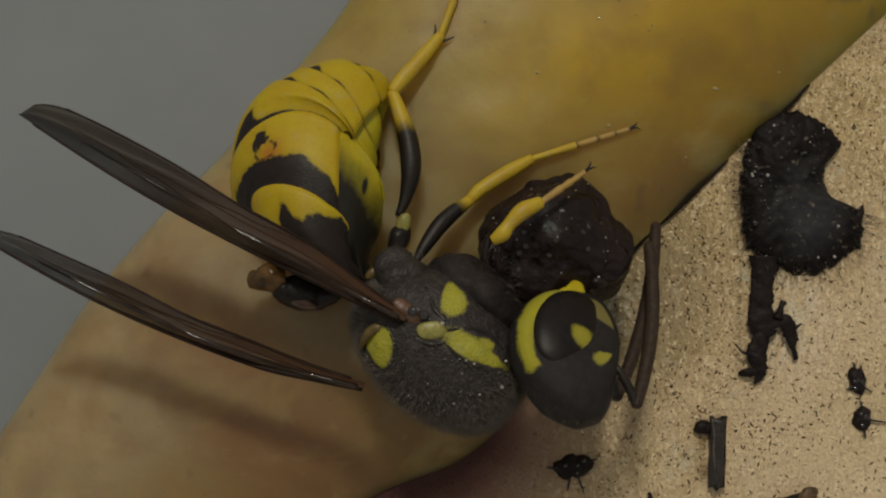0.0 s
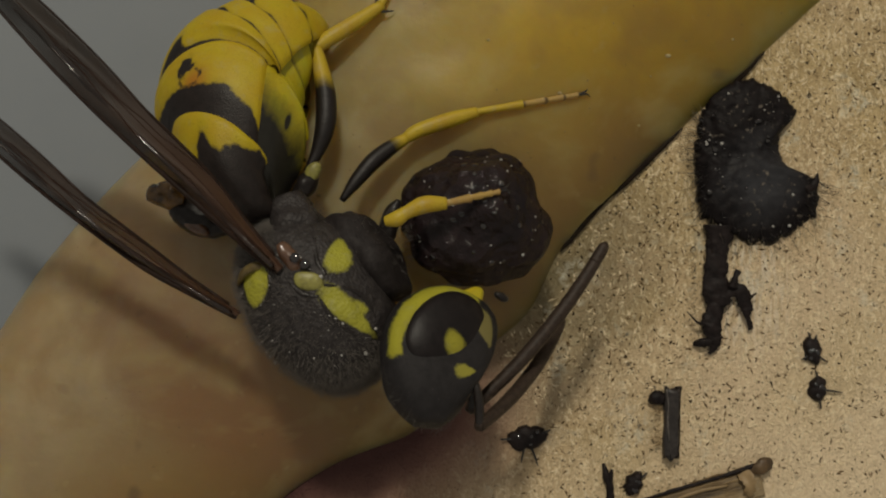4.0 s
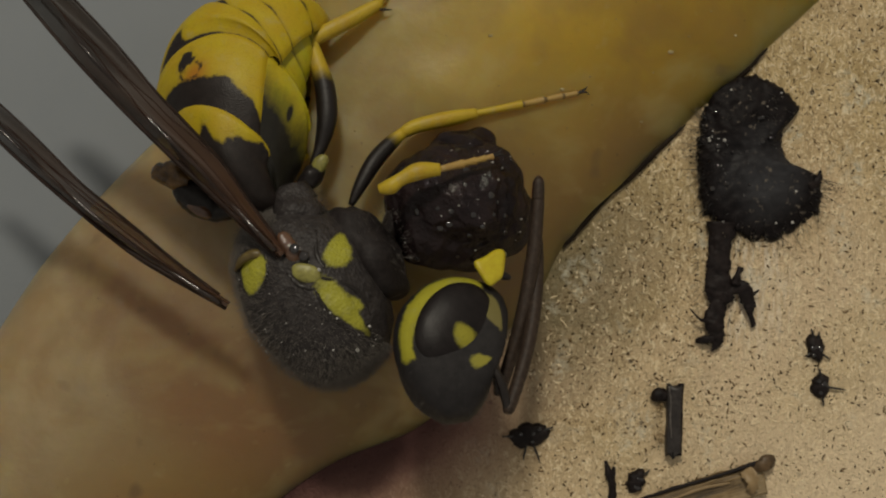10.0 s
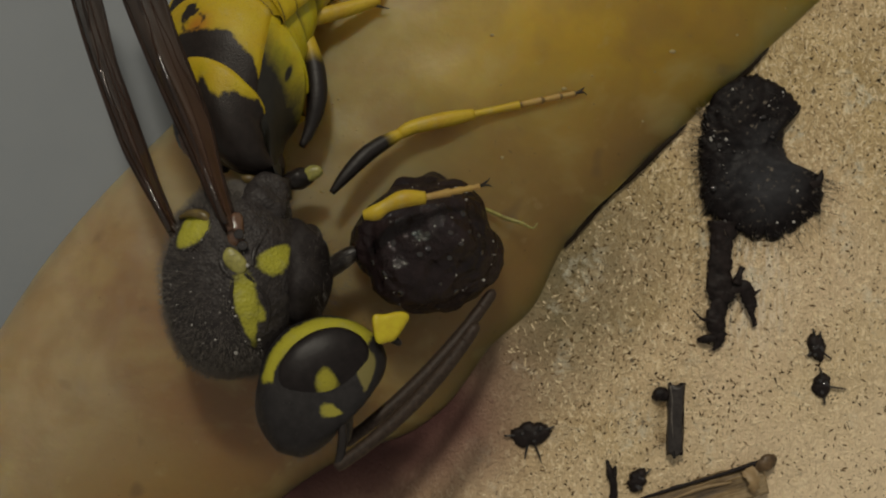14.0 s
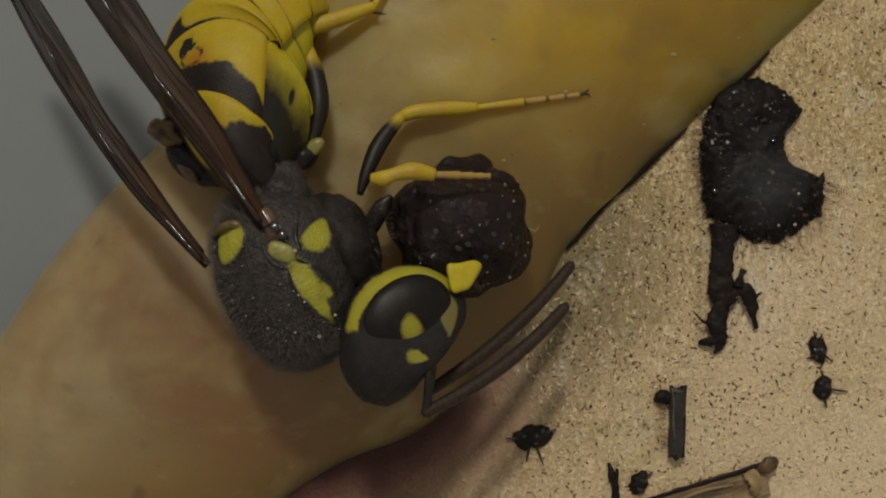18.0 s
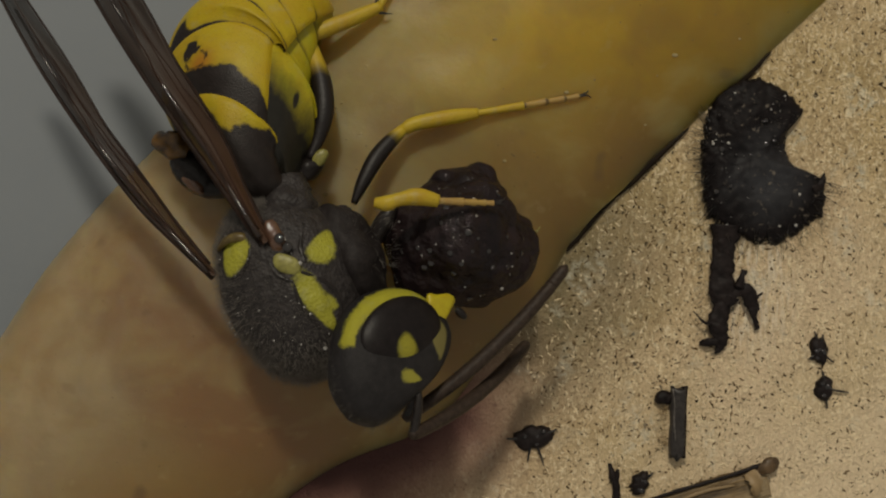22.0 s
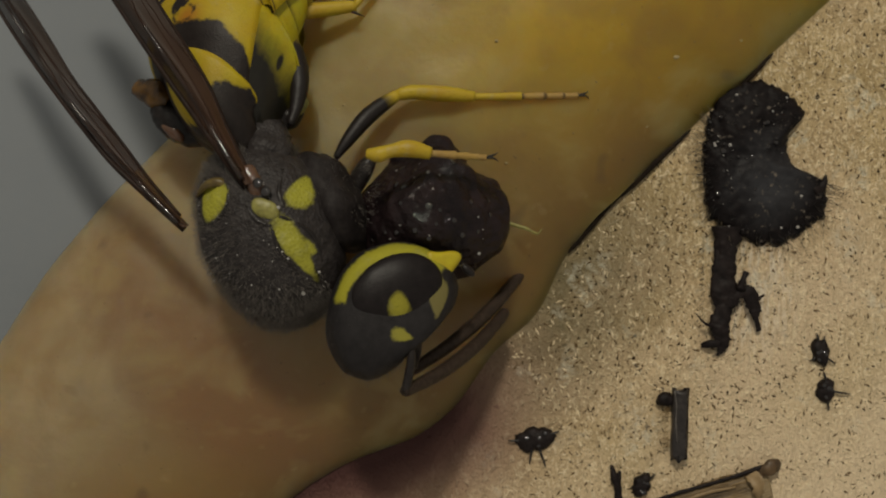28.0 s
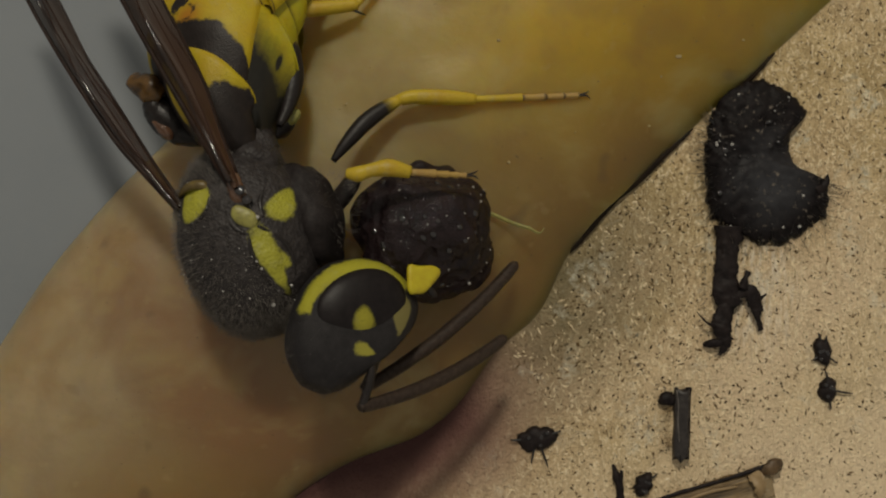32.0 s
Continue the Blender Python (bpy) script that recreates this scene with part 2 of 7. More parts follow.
def mat_fruit():
    m = Nodes("waxy_fruit_skin")
    x, y = m.axis("X"), m.axis("Y")
    broad = m.noise(0.16, 3, 0.5)
    blot = m.noise(0.45, 4, 0.6, None, 0.5)
    fine = m.noise(4, 4, 0.65)
    along = m.math("ADD", m.math("MULTIPLY", x, 0.735), m.math("MULTIPLY", y, 0.678))
    across = m.math("ADD", m.math("MULTIPLY", x, 0.678), m.math("MULTIPLY", y, -0.735))
    tan = m.mix(m.ramp(blot, 0.35, 0.65), (0.26, 0.19, 0.10), (0.33, 0.25, 0.135))
    olive = m.mix(m.ramp(blot, 0.35, 0.65), (0.37, 0.275, 0.085), (0.30, 0.22, 0.05))
    wob = m.math("ADD", along, m.math("MULTIPLY", m.math("ADD", broad, -0.5), 9.0))
    c = m.mix(m.ramp(wob, -5, 3), tan, olive)
    # deeper yellow-olive flush towards the upper end
    gold = m.math("MULTIPLY", m.ramp(wob, 2.5, 7.5), m.ramp(across, -6.5, -2.5))
    c = m.mix(m.math("MULTIPLY", gold, 0.9), c, (0.46, 0.30, 0.006))
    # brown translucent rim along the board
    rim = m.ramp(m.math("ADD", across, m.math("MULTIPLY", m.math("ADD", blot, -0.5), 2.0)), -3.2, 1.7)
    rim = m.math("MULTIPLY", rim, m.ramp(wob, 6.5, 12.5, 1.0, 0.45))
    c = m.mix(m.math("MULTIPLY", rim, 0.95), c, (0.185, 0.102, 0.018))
    # golden bruise at the lower end
    low = m.math("MULTIPLY", m.ramp(along, -7.0, -11.0), m.ramp(across, -3.0, 0.5))
    c = m.mix(m.math("MULTIPLY", low, 0.7), c, (0.26, 0.15, 0.03))
    # shade of the wasp's body painted into the skin as reddish brown
    ba = m.math("POWER", m.math("MULTIPLY", m.math("ADD", m.math("ADD", x, m.math("MULTIPLY", y, 0.9)), 9.2), 0.42), 2.0)
    bb = m.math("POWER", m.math("MULTIPLY", m.math("ADD", m.math("ADD", m.math("MULTIPLY", x, -0.9), y), -2.2), 0.16), 2.0)
    body_shade = m.math("ADD", m.math("ADD", ba, bb), m.math("MULTIPLY", m.math("ADD", blot, -0.5), 1.2))
    c = m.mix(m.ramp(body_shade, 1.6, 0.1, 0, 0.7), c, (0.215, 0.105, 0.04))
    c = m.mix(m.ramp(m.noise(0.7, 2, 0.4), 0.31, 0.24, 0, 0.6), c, (0.11, 0.065, 0.03))
    c = m.mix(m.ramp(m.noise(2.2, 2, 0.5), 0.66, 0.8, 0, 0.25), c, (0.40, 0.32, 0.15))
    cloud = m.noise(0.55, 3, 0.55, m.stretch(0.8, 1.0, 1.0), 0.3)
    c = m.mix(m.ramp(cloud, 0.50, 0.68, 0, 0.42), c, (0.20, 0.11, 0.03))
    c = m.mix(m.ramp(cloud, 0.46, 0.32, 0, 0.3), c, (0.40, 0.33, 0.14))
    c = m.mix(m.ramp(m.noise(5.0, 2, 0.5), 0.27, 0.23, 0, 0.6), c, (0.08, 0.05, 0.02))
    h = m.math("ADD", m.math("MULTIPLY", fine, 0.35), blot)
    return m.done(c, m.ramp(blot, 0.3, 0.7, 0.34, 0.5), m.bump(h, 0.05, 0.35), Subsurface_Weight=0.9, Subsurface_Scale=0.005, Subsurface_Radius=(0.8, 0.52, 0.2))


def mat_marked(name, dark, yellow, rough=0.35, soft=0.02, bump=0.012, cells=22, yellow2=None, deep=None, amber=None, spec=0.36):
    """Cuticle with yellow markings where the mark is above zero."""
    m = Nodes(name)
    edge = m.math("ADD", m.mark(), m.math("MULTIPLY", m.math("ADD", m.noise(14, 2), -0.5), 0.06))
    edge = m.math("ADD", edge, m.math("MULTIPLY", m.math("ADD", m.noise(4, 3, 0.6), -0.5), 0.12))
    g = m.noise(5, 4, 0.6)
    d = m.mix(m.ramp(g, 0.3, 0.7), dark, deep or tuple(v * 0.55 for v in dark))
    yl = m.mix(m.ramp(m.noise(1.6, 3), 0.3, 0.7), yellow, yellow2 or tuple(v * 0.85 for v in yellow))
    yl = m.mix(m.ramp(m.noise(18, 3, 0.7), 0.44, 0.3, 0, 0.5), yl, tuple(v * 0.45 for v in yellow))
    yl = m.mix(m.ramp(m.noise(3.5, 3, 0.6), 0.55, 0.75, 0, 0.55), yl, tuple(0.6 * v + 0.1 for v in yellow))
    yl = m.mix(m.ramp(m.mark(), 0.16, 0.0, 0, 0.35), yl, tuple(v * 0.5 for v in yellow))
    if amber:
        yl = m.mix(m.mark("tint"), yl, amber)
    c = m.mix(m.ramp(edge, -soft, soft), d, yl)
    return m.done(c, rough, m.bump(m.math("ADD", m.cells(cells), g), bump, 0.6), Specular_IOR_Level=spec)


def mat_plain(name, a, b, scale=6.0, rough=0.35, bump=0.01, **more):
    m = Nodes(name)
    n = m.noise(scale, 4, 0.6)
    return m.done(m.mix(m.ramp(n, 0.3, 0.7), a, b), rough, m.bump(n, bump, 0.7), **more)


def mat_wing():
    m = Nodes("wing_membrane")
    x = m.axis("X")
    n = m.noise(0.9, 3, 0.5, m.stretch(0.35, 1.3, 1), 0.4)
    c = m.mix(m.ramp(n, 0.3, 0.7), (0.016, 0.011, 0.009), (0.042, 0.028, 0.021))
    c = m.mix(m.ramp(x, 5.0, 0.8, 0, 0.75), c, (0.085, 0.042, 0.024))
    c = m.mix(m.ramp(x, 5.5, 9.0, 0, 0.6), c, (0.030, 0.031, 0.029))
    thin = m.math("ADD", m.ramp(x, 0.5, 9.5, 0.88, 0.76), m.ramp(n, 0.35, 0.65, -0.12, 0.14))
    # the single, unfolded layer beside the front edge is thinner
    thin = m.math("ADD", thin, m.ramp(m.math("ADD", m.axis("Y"), m.math("MULTIPLY", x, 0.012)), -0.22, 0.02, 0, -0.16))
    m.link(thin, m.bsdf.inputs["Alpha"])
    return m.done(c, m.ramp(n, 0.3, 0.7, 0.36, 0.55), m.bump(m.noise(1.1, 2, 0.5, m.stretch(0.5, 1.6, 1)), 0.03, 0.3), Specular_IOR_Level=0.2)


def mat_food():
    """Wet minced prey: dark, lumpy, with a thin glossy film."""
    m = Nodes("chewed_prey")
    g, big = m.noise(3.2, 4, 0.6), m.noise(1.3, 3, 0.5)
    c = m.mix(m.ramp(big, 0.3, 0.7), (0.006, 0.0035, 0.0045), (0.019, 0.0105, 0.011))
    c = m.mix(m.ramp(m.noise(7, 3, 0.6), 0.60, 0.74, 0, 0.4), c, (0.036, 0.022, 0.022))
    n = m.bump(m.math("ADD", m.math("MULTIPLY", g, 0.7), m.math("ADD", big, m.math("MULTIPLY", m.cells(3.0), 0.5))), 0.2, 0.8)
    m.link(n, m.bsdf.inputs["Coat Normal"])
    return m.done(c, 0.8, n, Specular_IOR_Level=0.08, Coat_Weight=0.42, Coat_Roughness=0.05)


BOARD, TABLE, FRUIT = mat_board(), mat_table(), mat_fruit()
THORAX = mat_marked("thorax_cuticle", (0.042, 0.0355, 0.0335), (0.37, 0.35, 0.035), 0.55, 0.035, 0.035, 13, deep=(0.0145, 0.0115, 0.0115), spec=0.3)
HEADM = mat_marked("head_cuticle", (0.021, 0.0185, 0.019), (0.39, 0.36, 0.03), 0.55, 0.03, 0.014, 40, amber=(0.15, 0.125, 0.05), spec=0.22)
TERGITE = mat_marked("tergite_cuticle", (0.021, 0.015, 0.013), (0.43, 0.325, 0.010), 0.47, 0.03, 0.008, 26, (0.41, 0.275, 0.009), amber=(0.36, 0.15, 0.012), spec=0.27)
STERNITE = mat_marked("sternite_cuticle", (0.02, 0.018, 0.013), (0.40, 0.36, 0.012), 0.35, 0.16, 0.005, 40, (0.44, 0.32, 0.01))
LEGM = mat_marked("leg_cuticle", (0.013, 0.009, 0.008), (0.47, 0.345, 0.02), 0.5, 0.12, 0.008, 12, (0.42, 0.27, 0.018))
TARSUS = mat_marked("tarsus_cuticle", (0.03, 0.018, 0.012), (0.42, 0.28, 0.06), 0.42, 0.12, 0.02, 12, (0.30, 0.17, 0.06))
EYE = mat_marked("compound_eye", (0.014, 0.0105, 0.0105), (0.30, 0.27, 0.03), 0.4, 0.05, 0.005, 30, spec=0.2)
BLACK = mat_plain("black_cuticle", (0.010, 0.008, 0.0075), (0.025, 0.020, 0.018), 9, 0.32, 0.02, Specular_IOR_Level=0.28)
BREAST = mat_plain("matt_black_cuticle", (0.011, 0.0085, 0.0085), (0.026, 0.021, 0.020), 7, 0.6, 0.03, Specular_IOR_Level=0.18)
ANTENNA = mat_plain("antenna_cuticle", (0.022, 0.0145, 0.0105), (0.050, 0.034, 0.025), 9, 0.5, 0.02, Specular_IOR_Level=0.2)
HAIR = mat_plain("grey_hair", (0.06, 0.052, 0.046), (0.17, 0.15, 0.128), 9, 0.5, 0.0)
PALEHAIR = mat_plain("pale_hair", (0.16, 0.12, 0.07), (0.42, 0.35, 0.23), 5, 0.4, 0.0)
DARKHAIR = mat_plain("dark_hair", (0.006, 0.005, 0.005), (0.014, 0.012, 0.011), 9, 0.4, 0.0)
BEAD = mat_plain("wet_bead", (0.24, 0.18, 0.07), (0.32, 0.25, 0.11), 3, 0.07, 0.0, Specular_IOR_Level=1.0)
PALE = mat_plain("pale_cuticle", (0.31, 0.29, 0.07), (0.17, 0.15, 0.04), 7, 0.4, 0.03)
MANDIBLE = mat_plain("yellow_mandible", (0.53, 0.45, 0.015), (0.46, 0.35, 0.012), 5, 0.42, 0.03)
OLIVE = mat_plain("olive_rim", (0.15, 0.105, 0.025), (0.07, 0.045, 0.014), 5, 0.4, 0.02)
AMBER = mat_plain("amber_knee", (0.15, 0.074, 0.014), (0.014, 0.008, 0.005), 2.6, 0.25, 0.04)
WING = mat_wing()
VEIN = mat_plain("wing_vein", (0.022, 0.011, 0.007), (0.04, 0.02, 0.013), 6, 0.6, 0.01, Specular_IOR_Level=0.06)
COSTA = mat_plain("wing_front_vein", (0.012, 0.007, 0.005), (0.030, 0.016, 0.011), 2.4, 0.4, 0.05, Specular_IOR_Level=0.12)
RIDGE = mat_plain("wing_fold_ridge", (0.012, 0.007, 0.005), (0.030, 0.016, 0.011), 1.1, 0.15, 0.07, Specular_IOR_Level=0.5)
HINGE = mat_plain("wing_root", (0.13, 0.065, 0.035), (0.06, 0.03, 0.02), 4, 0.14, 0.06, Specular_IOR_Level=0.7)
FOOD = mat_food()
SPECK = mat_plain("pale_speck", (0.28, 0.27, 0.25), (0.5, 0.48, 0.45), 9, 0.35, 0.0)
FLECK = mat_plain("brown_black_fleck", (0.012, 0.008, 0.005), (0.075, 0.048, 0.024), 5.0, 0.85, 0.0, Specular_IOR_Level=0.1)
GLINT = mat_plain("clear_wet_bead", (0.010, 0.007, 0.007), (0.015, 0.011, 0.010), 3, 0.05, 0.0, Specular_IOR_Level=0.9)
CHAR = mat_plain("dried_black_cuticle", (0.006, 0.004, 0.004), (0.020, 0.014, 0.013), 5.0, 0.55, 0.04, Specular_IOR_Level=0.16)
GREYBAR = mat_plain("grey_black_shard", (0.016, 0.0135, 0.013), (0.046, 0.039, 0.036), 5, 0.4, 0.04, Specular_IOR_Level=0.28)
SPLINTER = mat_plain("brown_splinter", (0.035, 0.02, 0.009), (0.12, 0.07, 0.028), 3, 0.45, 0.05)
FIBRE = mat_plain("pale_fibre", (0.60, 0.47, 0.28), (0.84, 0.71, 0.49), 3, 0.35, 0.02)
BROWNFIBRE = mat_plain("brown_fibre", (0.06, 0.036, 0.014), (0.17, 0.105, 0.045), 3, 0.7, 0.0, Specular_IOR_Level=0.2)
def mat_shell():
    m = Nodes("dusty_black_shell")
    x, y = m.axis("X"), m.axis("Y")
    g, big = m.noise(5, 4, 0.65), m.noise(0.8, 3, 0.55)
    c = m.mix(m.ramp(g, 0.3, 0.7), (0.0035, 0.0026, 0.003), (0.012, 0.009, 0.009))
    # grey bloom of dust on the lower, flatter lobe
    bloom = m.math("ADD", m.math("POWER", m.math("MULTIPLY", m.math("ADD", x, -0.35), 0.85), 2.0), m.math("POWER", m.math("MULTIPLY", m.math("ADD", y, 0.55), 0.8), 2.0))
    bloom = m.math("MULTIPLY", m.ramp(bloom, 1.5, 0.1), m.ramp(big, 0.3, 0.62))
    c = m.mix(m.math("MULTIPLY", bloom, 0.9), c, (0.040, 0.040, 0.044))
    c = m.mix(m.math("MULTIPLY", m.ramp(m.noise(6, 3, 0.65), 0.60, 0.70), m.ramp(m.noise(0.9, 2), 0.45, 0.6)), c, (0.15, 0.125, 0.10))
    return m.done(c, m.ramp(big, 0.35, 0.6, 0.42, 0.6), m.bump(m.math("ADD", m.math("MULTIPLY", g, 0.6), m.math("MULTIPLY", big, 1.6)), 0.07, 0.7), Specular_IOR_Level=0.12)


SHELL = mat_shell()
def mat_plank():
    m = Nodes("split_wood")
    st = m.noise(2.2, 4, 0.65, m.stretch(0.35, 4.0, 2.0))
    c = m.mix(m.ramp(st, 0.32, 0.62), (0.03, 0.017, 0.007), (0.22, 0.14, 0.055))
    c = m.mix(m.ramp(m.noise(1.1, 3), 0.5, 0.66, 0, 0.5), c, (0.42, 0.31, 0.16))
    return m.done(c, 0.5, m.bump(st, 0.08, 0.9))


PLANK = mat_plank()
STRAW = mat_plain("straw_flake", (0.20, 0.13, 0.055), (0.31, 0.21, 0.10), 3, 0.5, 0.03)

# ---- ground, board and fruit ----
ALONG, ACROSS = Vector((0.735, 0.678, 0)), Vector((0.678, -0.735, 0))


def slab(name, s0, s1, n0, n1, z0, z1, step, material):
    """A slab laid along the fruit's axis with softened, slightly uneven top edges."""
    vs, fs = [], []
    ns, nn = max(2, int((s1 - s0) / step)), max(2, int((n1 - n0) / step))
    for i in range(ns + 1):
        for j in range(nn + 1):
            p = ALONG * (s0 + (s1 - s0) * i / ns) + ACROSS * (n0 + (n1 - n0) * j / nn)
            rim = i in (0, ns) or j in (0, nn)
            vs.append((p.x, p.y, z1 - (0.12 if rim else 0.0)))
    top = len(vs)
    for i in range(ns):
        for j in range(nn):
            a = i * (nn + 1) + j
            fs.append((a, a + nn + 1, a + nn + 2, a + 1)[::-1])
    border = [i * (nn + 1) for i in range(ns + 1)] + [ns * (nn + 1) + j for j in range(1, nn + 1)]
    border += [i * (nn + 1) + nn for i in range(ns - 1, -1, -1)] + [j for j in range(nn - 1, 0, -1)]
    for k in border:
        vs.append((vs[k][0], vs[k][1], z0))
    m = len(border)
    for k in range(m):
        fs.append((border[k], border[(k + 1) % m], top + (k + 1) % m, top + k))
    fs.append(tuple(range(top, top + m)))
    return mesh_of(name, vs, fs, material, smooth=False)


ground = solid("ground", slab("ground", -900, 900, -900, 900, -12, -0.8, 300, TABLE),
               "plain matt grey table top under the board", "table top", mm(0, 0, 0), kind="structure")
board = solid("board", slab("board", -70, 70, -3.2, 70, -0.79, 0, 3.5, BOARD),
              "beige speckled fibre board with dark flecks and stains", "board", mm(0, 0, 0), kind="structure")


def bell(x, c, w):
    return math.exp(-((x - c) / w) ** 2)


def fruit_edges(s):
    right = 2.0 + 1.25 * bell(s, -3.2, 2.6) + 0.7 * bell(s, 0.6, 1.7) + 0.05 * lumps((s, 0, 0), 1.3)
    left = -8.25 - 0.17 * s + 0.25 * lumps((s, 5, 0), 4.0) - 0.55 * bell(s, -8.5, 3.6)
    return left, right


CREST = 1.75


def step(x, a, b):
    w = min(1.0, max(0.0, (x - a) / (b - a)))
    return w * w * (3 - 2 * w)


def rim_lift(s):
    """The skirt of the skin stands off the board in two places."""
    return 0.02 + 0.20 * step(s, 2.4, 3.0) * (1 - step(s, 3.8, 7.3)) + 0.05 * step(s, 3.0, 3.5) * (1 - step(s, 6.8, 7.3)) + 0.2 * step(s, 8.6, 9.1) * (1 - step(s, 9.4, 10.4))


def fruit_top(x, y):
    """Height of the fruit's skin over a place."""
    s, n = 0.735 * x + 0.678 * y, 0.678 * x - 0.735 * y
    left, right = fruit_edges(s)
    v = min(1.0, max(-1.0, (2 * n - left - right) / (right - left)))
    base = (rim_lift(s) if v > 0 else 0.02) - 0.80 * max(0.0, -v) ** 2
    return base + (CREST - base) * max(0.0, 1 - abs(v) ** 2.6) ** (0.8 if v > 0 else 0.55)


def fruit_mesh():
    ns, nv, nb = 240, 72, 10
    vs, fs = [], []
    for i in range(ns):
        s = -26 + 56 * i / (ns - 1)
        left, right = fruit_edges(s)
        taper = min(1.0, math.sqrt(max(1e-4, 1 - max(0.0, abs((s - 2) / 28) - 0.8) ** 2 / 0.04)))
        mid = (left + right) / 2
        for j in range(nv):
            v = -math.cos(math.pi * j / (nv - 1))
            n = mid + taper * v * (right - left) / 2
            p = ALONG * s + ACROSS * n
            base = (rim_lift(s) if v > 0 else 0.02) - 0.80 * max(0.0, -v) ** 2
            z = base + (CREST * taper - base) * max(0.0, 1 - abs(v) ** 2.6) ** (0.8 if v > 0 else 0.55)
            z += 0.10 * lumps((p.x, p.y, 0), 2.6) * (1 - abs(v)) + 0.03 * lumps((p.x, p.y, 4), 0.8) * (1 - v * v)
            vs.append((p.x, p.y, max(z, -0.79)))
        for j in range(nb):
            v = 1 - 2 * (j + 1) / (nb + 1)
            p = ALONG * s + ACROSS * (mid + taper * (0.86 * v) * (right - left) / 2)
            n = mid + 0.86 * v * (right - left) / 2
            vs.append((p.x, p.y, 0.01 if n > -3.0 else -0.78))
    return mesh_of("fruit", vs, [f[::-1] for f in capped(ns, nv + nb)], FRUIT)


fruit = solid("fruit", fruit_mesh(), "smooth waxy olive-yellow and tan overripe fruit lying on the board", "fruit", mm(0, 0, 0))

# shade in the gap under the skirt, modelled as dark strips
GAP_SHADE = mat_plain("gap_shade_black", (0.007, 0.004, 0.002), (0.018, 0.010, 0.004), 4, 0.6, 0.05, Specular_IOR_Level=0.15)
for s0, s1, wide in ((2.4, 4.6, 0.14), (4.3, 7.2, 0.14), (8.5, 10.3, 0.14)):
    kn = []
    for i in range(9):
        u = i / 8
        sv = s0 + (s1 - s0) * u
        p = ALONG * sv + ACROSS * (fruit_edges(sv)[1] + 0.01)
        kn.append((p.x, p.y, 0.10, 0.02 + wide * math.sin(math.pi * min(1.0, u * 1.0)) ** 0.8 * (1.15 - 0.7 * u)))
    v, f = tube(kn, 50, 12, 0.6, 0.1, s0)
    part("gap_shade", mesh_of("gap_shade", v, f, GAP_SHADE), fruit, "dark strip for the shade under the skin edge")

# ---- the wasp ----
wasp = thing("wasp", "black and yellow wasp chewing dark prey on the fruit", "wasp", mm(0, 0, 0))


def shape_marks(x, y, shapes):
    """The best of several soft shapes, in millimetres inside the edge: (kind, cx, cy, a, b, degrees)."""
    best = np.full(len(x), -9.0)
    for cx, cy, a, b, deg, taper in shapes:
        c, s = math.cos(radians(deg)), math.sin(radians(deg))
        u, v = c * (x - cx) + s * (y - cy), -s * (x - cx) + c * (y - cy)
        w = b * np.clip(1 + taper * u / a, 0.05, 3)
        d = (1 - np.sqrt((u / a) ** 2 + (v / w) ** 2)) * min(a, b)
        best = np.maximum(best, d)
    return best


def ellipsoid(centre, radii, turn, nu=90, nv=120, power=0.85, rough=0.0, size=1.0, seed=0.0):
    p = ball_points(nu, nv, power) * np.array(radii)
    if rough:
        p = np.array([q * (1 + rough * lumps(q, size, seed)) for q in p])
    m = np.array(Euler([radians(a) for a in turn]).to_matrix())
    return p @ m.T + np.array(centre), capped(nu, nv)


def wet_beads(spots, ways, lo, hi, seed):
    """Low lens-shaped beads lying on a surface."""
    rnd = random.Random(seed)
    pieces = []
    for p, d in zip(spots, ways):
        turn = np.array(Vector(d).normalized().to_track_quat("X", "Z").to_matrix())
        r = rnd.uniform(lo, hi)
        pieces.append((ball_points(9, 12) * np.array((r * 0.4, r, r)) @ turn.T + np.array(p), capped(9, 12)))
    return join(*pieces)


